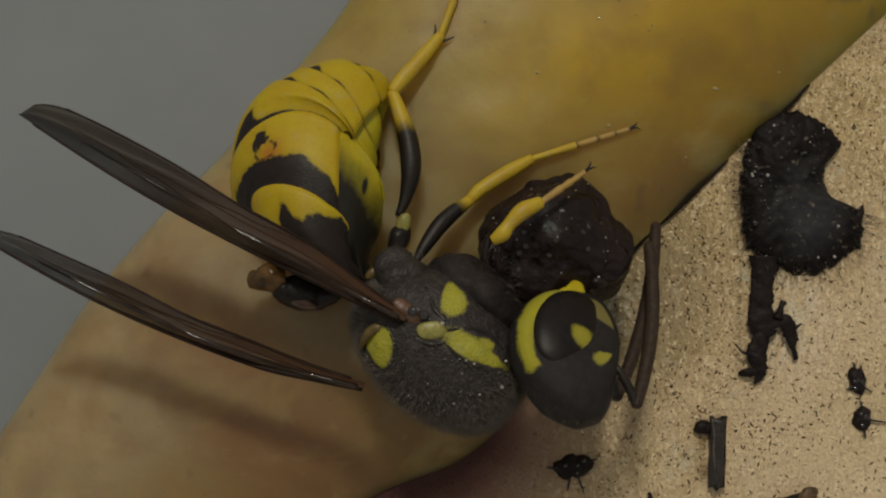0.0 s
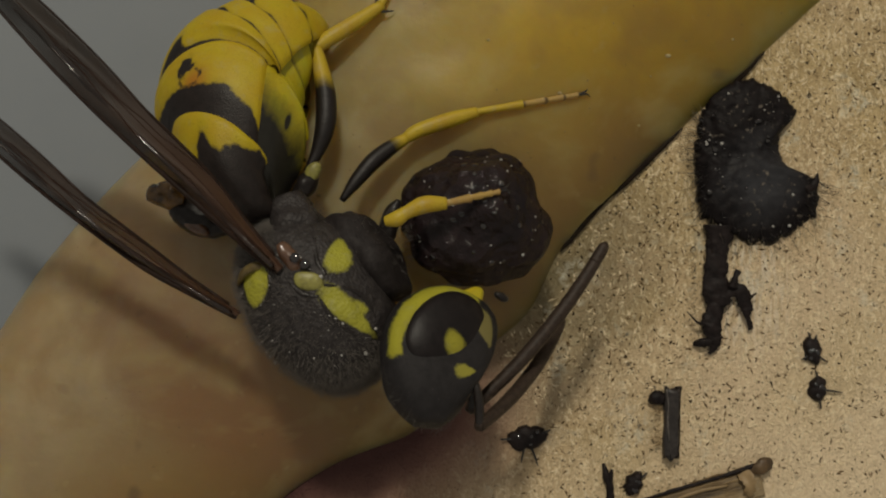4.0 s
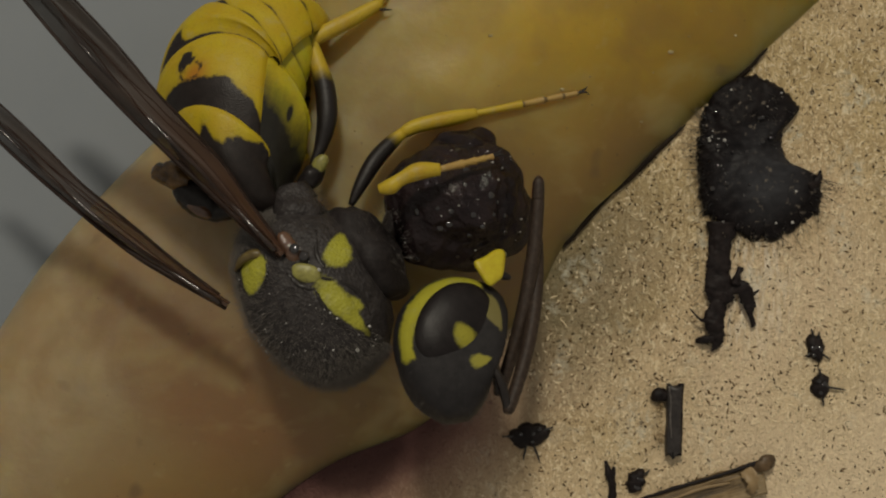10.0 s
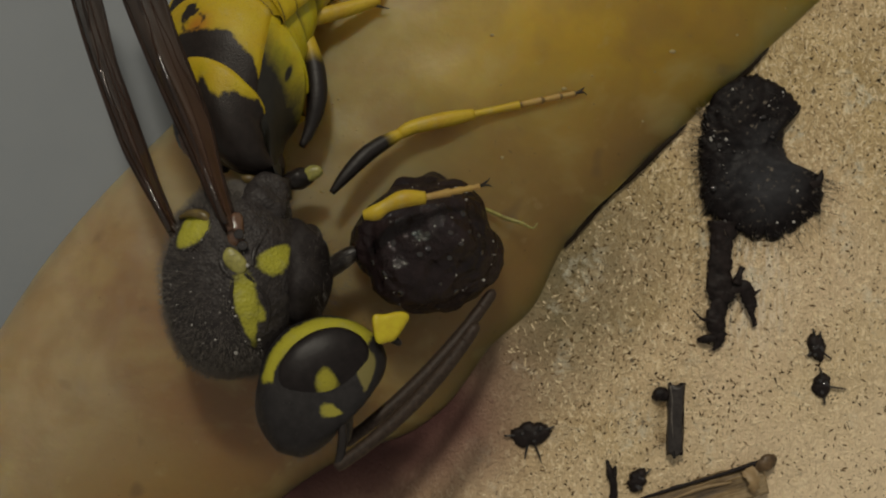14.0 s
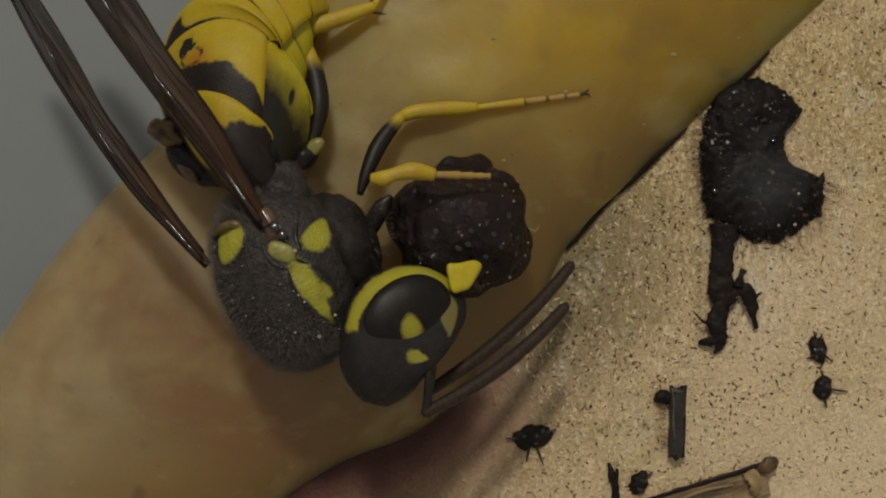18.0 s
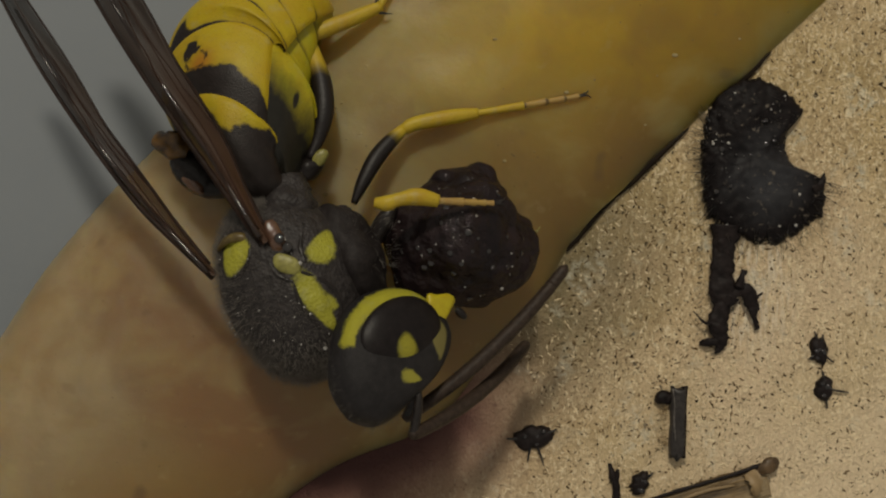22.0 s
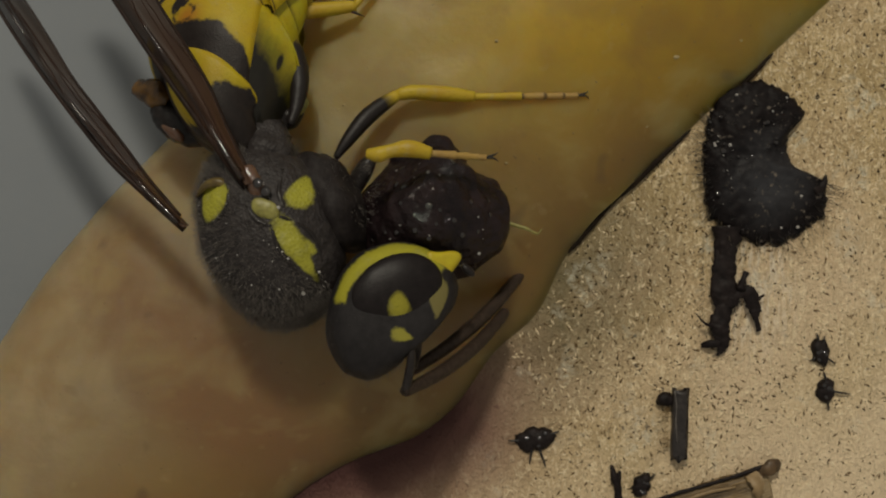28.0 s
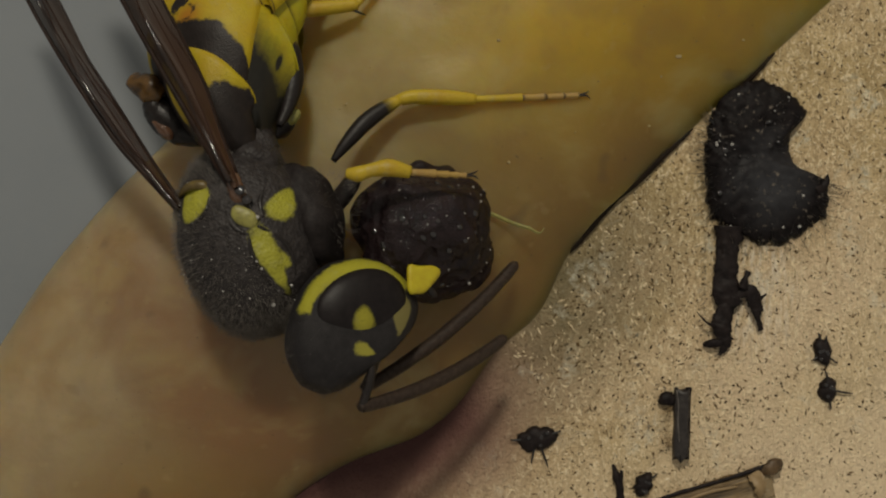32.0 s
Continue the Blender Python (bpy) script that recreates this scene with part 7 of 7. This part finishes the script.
    walk(HIND_FEMUR, [
        (0, mm(2.257, 5.706, 0.3, 0, -10.713, -118.345)), (0.5, mm(2.162, 5.556, 0.3, 0, -11.24, -118.149)),
        (1, mm(1.99, 5.641, 0.3, 0, -11.241, -115.026)), (1.5, mm(1.851, 5.81, 0.3, 0, -10.94, -111.909)),
        (2, mm(1.66, 5.87, 0.3, 0, -10.97, -108.732)), (2.5, mm(1.833, 5.849, 0.3, 0, -10.853, -111.409)),
        (3, mm(1.572, 6.044, 0.3, 0, -10.572, -106.608)), (3.5, mm(1.843, 5.66, 0.3, 0, -11.375, -112.697)),
        (5.5, mm(1.342, 5.944, 0.3, 0, -11.02, -103.553)), (6, mm(1.681, 5.74, 0.3, 0, -11.325, -109.748)),
        (6.5, mm(1.771, 5.638, 0.3, 0, -11.53, -111.733)), (7, mm(1.682, 5.757, 0.3, 0, -11.271, -109.669)),
        (7.5, mm(1.614, 5.764, 0.3, 0, -11.323, -108.576)), (8, mm(1.383, 6.052, 0.3, 0, -10.69, -103.776)),
        (8.5, mm(1.538, 5.258, 0.3, 0, -13.161, -110.282)), (9, mm(1.444, 5.454, 0.3, 0, -12.532, -107.437)),
        (9.5, mm(1.531, 5.512, 0.3, 0, -12.225, -108.614)), (10, mm(1.195, 5.804, 0.3, 0, -11.549, -101.698)),
        (10.5, mm(1.177, 5.762, 0.3, 0, -11.698, -101.543)), (11, mm(0.753, 5.58, 0.3, 0, -12.568, -94.615)),
        (11.5, mm(0.666, 5.631, 0.3, 0, -12.395, -92.995)), (12, mm(0.799, 5.812, 0.3, 0, -11.716, -95.084)),
        (12.5, mm(0.587, 5.99, 0.3, 0, -11.182, -91.404)), (13, mm(0.503, 5.998, 0.3, 0, -11.161, -90.042)),
        (13.5, mm(-0.36, 6.12, 0.3, 0, -10.519, -76.806)), (14, mm(-0.931, 6.174, 0.3, 0, -9.953, -68.98)),
        (14.5, mm(-0.918, 6.109, 0.3, 0, -10.114, -68.822)), (16.5, mm(0.19, 5.902, 0.3, 0, -11.419, -84.86)),
        (17, mm(0.494, 5.91, 0.3, 0, -11.439, -89.9)), (17.5, mm(0.641, 5.664, 0.3, 0, -12.274, -92.506)),
        (18, mm(0.467, 5.65, 0.3, 0, -12.338, -89.415)), (18.5, mm(0.795, 5.616, 0.3, 0, -12.417, -95.326)),
        (19, mm(0.684, 5.734, 0.3, 0, -12.013, -93.212)), (19.5, mm(0.572, 5.679, 0.3, 0, -12.227, -91.282)),
        (20, mm(0.627, 5.753, 0.3, 0, -11.957, -92.197)), (20.5, mm(0.314, 5.817, 0.3, 0, -12.476, -86.831)),
        (21, mm(0.562, 5.751, 0.3, 0, -13.469, -91.072)), (21.5, mm(0.567, 5.774, 0.3, 0, -14.14, -91.158)),
        (22, mm(0.609, 5.799, 0.3, 0, -14.801, -91.863)), (22.5, mm(0.564, 5.713, 0.3, 0, -15.856, -91.131)),
        (23, mm(0.482, 5.594, 0.3, 0, -17.052, -89.666)), (23.5, mm(0.26, 5.603, 0.3, 0, -17.732, -85.642)),
        (24, mm(0.433, 5.631, 0.3, 0, -18.407, -88.79)), (24.5, mm(0.617, 5.509, 0.3, 0, -19.629, -92.199)),
        (25, mm(0.204, 5.375, 0.3, 0, -20.892, -84.219)), (25.5, mm(0.47, 5.401, 0.3, 0, -21.593, -89.418)),
        (27.5, mm(0.14, 4.785, 0.3, 0, -25.505, -81.236)), (28, mm(0.196, 5.105, 0.3, 0, -23.679, -83.469)),
        (28.5, mm(0.326, 5.141, 0.3, 0, -23.55, -86.291)), (29, mm(0.093, 5.28, 0.3, 0, -22.757, -81.812)),
        (29.5, mm(0.364, 5.036, 0.3, 0, -24.127, -86.989)), (30, mm(0.503, 5.095, 0.3, 0, -23.824, -90.071)),
        (30.5, mm(-0.124, 5.066, 0.3, 0, -23.59, -76.587)), (31, mm(0.105, 5.363, 0.3, 0, -22.395, -82.275)),
        (31.5, mm(0.1, 5.44, 0.3, 0, -22.064, -82.387)), (32, mm(0.166, 5.367, 0.3, 0, -22.412, -83.468)),
    ])
    walk(FORE_TIBIA, [
        (0, mm(2.39, 1.074, 2.95, 0, 1, 6.103)), (1, mm(2.44, 1.279, 2.95, 0, 1, -11.111)),
        (2, mm(2.386, 1.107, 2.95, 0, 1, -4.071)), (3, mm(2.071, 0.621, 2.95, 0, 1, -0.223)),
        (6, mm(2.484, 1.29, 2.95, 0, 1, -13.4)), (7, mm(2.397, 1.147, 2.95, 0, 1, -17.252)),
        (8, mm(2.532, 1.18, 2.95, 0, 1, 8.659)), (9, mm(2.415, 1.239, 2.95, 0, 1, -8.653)),
        (10, mm(2.141, 1.541, 2.95, 0, 1, 4.471)), (11, mm(2.735, 1.113, 2.95, 0, 1, -8.746)),
        (12, mm(2.674, 1.406, 2.95, 0, 1, 0.4)), (13, mm(2.677, 1.615, 2.95, 0, 1, 9.12)),
        (14, mm(2.473, 2.066, 2.95, 0, 1, 35.569)), (17, mm(2.601, 1.577, 2.95, 0, 1, -3.384)),
        (18, mm(2.224, 1.62, 2.95, 0, 1, -0.86)), (19, mm(2.417, 1.498, 2.95, 0, 1, -3.078)),
        (20, mm(2.379, 1.432, 2.95, 0, 1, 5.997)), (21, mm(2.539, 1.24, 2.95, 0, 1, 0.181)),
        (22, mm(2.183, 1.314, 2.95, 0, 1, -2.993)), (23, mm(2.35, 1.327, 2.95, 0, 1, -7.791)),
        (24, mm(2.434, 1.091, 2.95, 0, 1, -3.163)), (25, mm(2.784, 1.156, 2.95, 0, 1, 6.281)),
        (28, mm(2.486, 1.163, 2.95, 0, 1, -3.822)), (29, mm(2.249, 1.271, 2.95, 0, 1, -3.8)),
        (29.5, mm(2.598, 0.801, 2.95, 0, 1, -5.421)), (30, mm(3.168, 0.134, 2.95, 0, 1, -45.795)),
        (30.5, mm(2.612, 1.314, 2.95, 0, 1, -0.863)), (31, mm(2.31, 1.253, 2.95, 0, 1, 3.863)),
        (32, mm(2.368, 1.146, 2.95, 0, 1, 2.989)),
    ])
    walk(FAR_FOOT, [
        (0, mm(3.426, 0.212, -0.4, 0, 0, -46.348)), (1, mm(3.822, -0.101, -0.4, 0, 0, -42.161)),
        (2, mm(4.163, 0.246, -0.4, 0, 0, -35.324)), (3, mm(4.492, 0.449, -0.4, 0, 0, -32.555)),
        (6, mm(4.497, 0.078, -0.4, 0, 0, -33.864)), (7, mm(4.167, 0.169, -0.4, 0, 0, -36.184)),
        (8, mm(4.521, 0.565, -0.4, 0, 0, -28.817)), (9, mm(4.764, -0.252, -0.4, 0, 0, -31.934)),
        (10, mm(4.713, 0.394, -0.4, 0, 0, -28.256)), (11, mm(5.516, 0.197, -0.4, 0, 0, -18.373)),
        (12, mm(5.484, 0.8, -0.4, 0, 0, -18.536)), (13, mm(5.454, 1.355, -0.4, 0, 0, -14.915)),
        (14, mm(5.413, 3.259, -0.4, 0, 0, 5.279)), (17, mm(5.428, 1.09, -0.4, 0, 0, -16.102)),
        (18, mm(5.217, 0.585, -0.4, 0, 0, -18.515)), (19, mm(5.007, 0.726, -0.4, 0, 0, -20.729)),
        (20, mm(5.197, 0.875, -0.4, 0, 0, -18.514)), (21, mm(5.366, 0.832, -0.4, 0, 0, -17.31)),
        (22, mm(5.143, 0.82, -0.4, 0, 0, -19.067)), (23, mm(5.12, 0.543, -0.4, 0, 0, -18.991)),
        (24, mm(5.533, 0.574, -0.4, 0, 0, -15.708)), (25, mm(5.518, 0.093, -0.4, 0, 0, -15.471)),
        (28, mm(5.606, -0.544, -0.4, 0, 0, -18.734)), (29, mm(5.444, -0.195, -0.4, 0, 0, -16.527)),
        (30, mm(5.712, -0.56, -0.4, 0, 0, -19.81)), (31, mm(6.188, 0.417, -0.4, 0, 0, -11.767)),
        (32, mm(6.168, 0.292, -0.4, 0, 0, -12.581)),
    ])
    walk(ANTENNA_NEAR, [
        (0, mm(3.277, -3.989, 3.257, 0, 33.501, 48.028)), (0.5, mm(3.448, -3.827, 3.033, 0, 48.7, 42.724)),
        (1, mm(2.588, -4.309, 2.971, 0, 36.554, 30.813)), (1.5, mm(2.828, -4.708, 2.86, 0, 31.071, 46.724)),
        (2, mm(2.815, -4.362, 2.957, 0, 38.283, 32.891)), (2.5, mm(2.893, -4.489, 2.74, 0, 45.845, 28.113)),
        (3, mm(2.832, -4.276, 3.129, 0, 34.164, 34.257)), (3.5, mm(2.834, -4.532, 3.147, 0, 48.527, 26.095)),
        (5.5, mm(2.506, -4.081, 3.112, 0, 32.888, 33.573)), (6, mm(2.627, -4.052, 3.105, 0, 48.7, 31.355)),
        (6.5, mm(1.788, -4.359, 3.027, 0, 19.77, 28.928)), (7, mm(2.446, -4.152, 3.121, 0, 44.449, 25.671)),
        (7.5, mm(3.004, -4.498, 2.931, 0, 48.7, 36.577)), (8, mm(3.549, -4.246, 3.199, 0, 35.434, 55.456)),
        (8.5, mm(2.358, -4.58, 3.073, 0, 47.219, 9.055)), (9, mm(3.22, -4.29, 2.951, 0, 48.7, 32.37)),
        (9.5, mm(2.875, -4.302, 3.107, 0, 43.605, 35.793)), (10, mm(3.901, -4.212, 3.048, 0, 25.239, 65.311)),
        (10.5, mm(3.485, -4.216, 2.879, 0, 48.7, 39.301)), (11, mm(3.018, -4.274, 2.861, 0, 30.166, 35.846)),
        (11.5, mm(3.105, -4.147, 2.889, 0, 37.037, 27.303)), (12, mm(3.517, -4.125, 2.74, 0, 43.151, 40.421)),
        (12.5, mm(3.601, -4.081, 2.74, 0, 42.04, 40.2)), (13, mm(3.469, -4.183, 2.74, 0, 25.337, 42)),
        (13.5, mm(4.258, -3.697, 2.74, 0, 21.36, 55.246)), (14, mm(3.961, -3.694, 2.919, 0, 5.732, 65.315)),
        (14.5, mm(4.57, -3.003, 2.74, 0, 29.243, 57.396)), (16.5, mm(3.389, -3.769, 2.893, 0, 33.844, 37.992)),
        (17, mm(2.474, -4.043, 3.081, 0, 12.406, 27.633)), (17.5, mm(2.766, -4.128, 2.935, 0, 27.296, 30.094)),
        (18, mm(3.162, -3.978, 2.952, 0, 23.277, 31.131)), (18.5, mm(2.801, -4.351, 2.847, 0, 29.832, 17.592)),
        (19, mm(2.543, -4.182, 3.042, 0, 34.806, 23.464)), (19.5, mm(3.124, -4.137, 3.101, 0, 48.7, 28.545)),
        (20, mm(2.922, -4.147, 2.938, 0, 34.55, 29.33)), (20.5, mm(3.48, -3.989, 2.871, 0, 43.791, 38.291)),
        (21, mm(3.217, -4.135, 3.141, 0, 44.711, 21.645)), (21.5, mm(3.117, -4.082, 3.205, 0, 42.572, 29.926)),
        (22, mm(2.693, -4.177, 3.203, 0, 42.288, 29.139)), (22.5, mm(3.05, -4.161, 3.056, 0, 35.327, 36.014)),
        (23, mm(3, -4.198, 3.059, 0, 34.217, 38.515)), (23.5, mm(3.384, -4.117, 3.014, 0, 40.943, 39.258)),
        (24, mm(3.055, -4.404, 3.042, 0, 43.114, 33.744)), (24.5, mm(3.06, -4.612, 2.893, 0, 37.853, 29.139)),
        (25, mm(3.087, -4.201, 3.015, 0, 48.7, 9.185)), (25.5, mm(3.34, -4.271, 3.195, 0, 48.7, 20.55)),
        (27.5, mm(3.15, -4.421, 2.948, 0, 48.7, 19.035)), (28, mm(3.013, -4.492, 2.903, 0, 48.7, 29.709)),
        (28.5, mm(3.021, -4.594, 2.855, 0, 33.639, 30.978)), (29, mm(2.67, -4.453, 2.836, 0, 27.275, 34.246)),
        (29.5, mm(2.83, -4.673, 2.927, 0, 48.561, 21.32)), (30, mm(1.991, -4.468, 2.939, 0, 34.583, 12.552)),
        (30.5, mm(3.361, -4.12, 2.899, 0, 46.589, 28.697)), (31, mm(3.032, -4.277, 2.982, 0, 48.7, 34.55)),
        (31.5, mm(3.794, -4.287, 2.925, 0, 41.999, 45.032)), (32, mm(2.958, -4.334, 3.049, 0, 35.945, 24.362)),
    ])
    walk(ANTENNA_FAR, [
        (0, mm(3.02, -3.763, 2.297, 0, 32.171, 40.062)), (0.5, mm(3.39, -3.487, 2.075, 0, 46.316, 38.376)),
        (1, mm(2.687, -3.944, 2.025, 0, 43.657, 29.523)), (1.5, mm(3.02, -4.288, 1.951, 0, 38.794, 48.266)),
        (2, mm(2.88, -3.98, 2.014, 0, 31.987, 37.779)), (2.5, mm(3.246, -4.033, 1.9, 0, 44.539, 34.284)),
        (3, mm(2.74, -3.969, 2.161, 0, 25.874, 33.762)), (3.5, mm(2.724, -4.231, 2.179, 0, 7.064, 30.274)),
        (5.5, mm(2.482, -3.76, 2.145, 0, 26.737, 38.129)), (6, mm(2.585, -3.732, 2.139, 0, 23.989, 21.783)),
        (6.5, mm(1.929, -4.041, 2.069, 0, 33.415, 26.749)), (7, mm(2.41, -3.833, 2.154, 0, 28.129, 30.273)),
        (7.5, mm(3.119, -4.11, 1.996, 0, 42.796, 35.492)), (8, mm(3.334, -4.002, 2.233, 0, 39.87, 44.046)),
        (8.5, mm(2.352, -4.249, 2.109, 0, 34.487, 42.766)), (9, mm(3.299, -3.908, 2.01, 0, 48.7, 30.99)),
        (9.5, mm(2.778, -3.994, 2.14, 0, 30.847, 35.83)), (10, mm(3.8, -3.888, 2.087, 0, 5.732, 65.748)),
        (10.5, mm(3.569, -3.778, 1.962, 0, 37.95, 53.933)), (11, mm(3.149, -3.832, 1.952, 0, 24.345, 42.341)),
        (11.5, mm(3.189, -3.718, 1.969, 0, 48.7, 36.888)), (12, mm(3.695, -3.576, 1.9, 0, 46.29, 42.871)),
        (12.5, mm(3.804, -3.541, 1.9, 0, 35.495, 52.487)), (13, mm(3.653, -3.636, 1.9, 0, 48.7, 44.341)),
        (13.5, mm(4.359, -3.129, 1.9, 0, 31.747, 54.038)), (14, mm(3.912, -3.283, 1.988, 0, 16.743, 64.886)),
        (14.5, mm(4.593, -2.427, 1.9, 0, 43.07, 57.215)), (16.5, mm(3.474, -3.343, 1.971, 0, 39.563, 46.266)),
        (17, mm(2.472, -3.715, 2.116, 0, 5.732, 34.118)), (17.5, mm(2.879, -3.742, 1.998, 0, 35.94, 33.795)),
        (18, mm(3.233, -3.594, 2.011, 0, 25.167, 35.684)), (18.5, mm(3.02, -3.932, 1.944, 0, 22.717, 23.244)),
        (19, mm(2.559, -3.841, 2.082, 0, 24.71, 29.656)), (19.5, mm(3.027, -3.828, 2.135, 0, 41.438, 35.155)),
        (20, mm(2.982, -3.751, 2.001, 0, 5.732, 40.087)), (20.5, mm(3.58, -3.548, 1.958, 0, 25.677, 44.338)),
        (21, mm(3.069, -3.852, 2.173, 0, 14.352, 40.065)), (21.5, mm(2.932, -3.813, 2.24, 0, 5.732, 24.479)),
        (22, mm(2.525, -3.898, 2.237, 0, 5.732, 38.639)), (22.5, mm(3.006, -3.827, 2.094, 0, 32.896, 40.471)),
        (23, mm(2.94, -3.869, 2.097, 0, 35.747, 37.705)), (23.5, mm(3.351, -3.765, 2.059, 0, 32.983, 40.27)),
        (24, mm(3.03, -4.063, 2.082, 0, 37.577, 34.323)), (24.5, mm(3.158, -4.189, 1.971, 0, 30.985, 35.873)),
        (25, mm(3.091, -3.848, 2.059, 0, 28.092, 46.521)), (25.5, mm(3.122, -4.03, 2.23, 0, 34.457, 32.226)),
        (27.5, mm(3.23, -4.036, 2.007, 0, 48.7, 23.967)), (28, mm(3.179, -4.1, 1.978, 0, 42.022, 35.808)),
        (28.5, mm(3.212, -4.169, 1.949, 0, 29.843, 39.506)), (29, mm(2.912, -4.035, 1.939, 0, 26.7, 37.272)),
        (29.5, mm(2.942, -4.281, 1.993, 0, 34.359, 22.372)), (30, mm(2.168, -4.11, 2.001, 0, 5.732, 29.596)),
        (30.5, mm(3.451, -3.7, 1.975, 0, 48.7, 39.005)), (31, mm(3.036, -3.905, 2.033, 0, 21.165, 39.772)),
        (31.5, mm(3.785, -3.877, 1.992, 0, 13.64, 47.377)), (32, mm(2.951, -3.996, 2.088, 0, 25.554, 40.332)),
    ])
    walk(prey, [
        (0, mm(1.571, 0.885, 2.7, -11.602, -15.791, 9.641)), (1, mm(1.507, 1.18, 2.7, 2.301, -24.352, -2.14)),
        (2, mm(0.95, 0.707, 2.7, -0.587, -20.416, 7.506)), (3, mm(0.9, 0.68, 2.7, -10.817, -6.526, 0.536)),
        (6, mm(0.657, 1.021, 2.7, -1.942, 5.208, 7.611)), (7, mm(0.965, 0.851, 2.7, 12.775, -12.948, 4.754)),
        (8, mm(0.425, 0.894, 2.7, 5.494, -12.437, -15.952)), (9, mm(0.4, 1.022, 2.7, 13.257, -12.096, -5.952)),
        (10, mm(0.385, 0.991, 2.7, 10.968, 5.11, -0.918)), (11, mm(-0.305, 0.071, 2.7, 7.652, -28.179, 6.623)),
        (12, mm(0.15, -0.14, 2.7, -3.521, -24.549, 5.136)), (13, mm(0.143, -0.037, 2.7, 12.081, -17.569, 4.163)),
        (13.5, mm(-0.122, -0.066, 2.7, 12.081, -17.569, 4.163)), (14, mm(-0.435, -0.041, 2.7, -5.651, 14.505, 7.109)),
        (14.5, mm(0.02, -0.417, 2.7, -5.651, 14.505, 7.109)), (16.5, mm(0.036, 0.142, 2.7, -5.651, 14.505, 7.109)),
        (17, mm(0.24, -0.051, 2.7, -7.876, 19.793, 5.045)), (17.5, mm(0.284, -0.186, 2.7, -7.876, 19.793, 5.045)),
        (18, mm(0.371, 0.43, 2.7, 5.118, 19.205, -2.286)), (18.5, mm(0.173, -0.437, 2.7, 5.118, 19.205, -2.286)),
        (19, mm(0.364, 0.114, 2.7, 7.244, 22.709, -12.726)), (19.5, mm(0.482, 0.023, 2.7, 7.244, 22.709, -12.726)),
        (20, mm(0.232, 0.404, 2.7, 9.794, -6.364, -0.65)), (20.5, mm(0.54, 0.462, 2.7, 9.794, -6.364, -0.65)),
        (21, mm(0.166, 0.166, 2.7, -9.903, 11.906, -6.657)), (21.5, mm(0.131, -0.048, 2.7, -9.903, 11.906, -6.657)),
        (22, mm(0.269, 0.131, 2.7, 10.392, -13.478, 1.978)), (22.5, mm(0.54, -0.073, 2.7, 10.392, -13.478, 1.978)),
        (23, mm(0.421, 0.148, 2.7, -2.81, 6.775, -9.708)), (23.5, mm(0.414, 0.019, 2.7, -2.81, 6.775, -9.708)),
        (24, mm(-0.25, 0.339, 2.7, -8.952, 14.812, 8.071)), (24.5, mm(-0.535, 0.143, 2.7, -8.952, 14.812, 8.071)),
        (25, mm(0.033, 0.556, 2.7, 1.875, 25.265, -9.415)), (25.5, mm(0.023, 0.2, 2.7, 1.875, 25.265, -9.415)),
        (27.5, mm(-0.075, 0.755, 2.7, 1.875, 25.265, -9.415)), (28, mm(-0.483, 0.811, 2.7, 9.825, -19.861, 14.859)),
        (28.5, mm(-0.443, 0.522, 2.7, 9.825, -19.861, 14.859)), (29, mm(-0.334, 0.612, 2.7, 3.463, 6.413, 15.058)),
        (29.5, mm(-0.394, 0.57, 2.7, 3.463, 6.413, 15.058)), (30, mm(0.433, 0.729, 2.7, 8.037, 17.395, -14.269)),
        (30.5, mm(-0.05, 0.779, 2.7, 8.037, 17.395, -14.269)), (31, mm(-0.854, 0.522, 2.7, -3.66, -24.906, -9.807)),
        (31.5, mm(-0.545, 0.518, 2.7, -3.66, -24.906, -9.807)), (32, mm(-0.695, 0.4, 2.7, -8.012, 21.519, -11.944)),
    ])


motions()
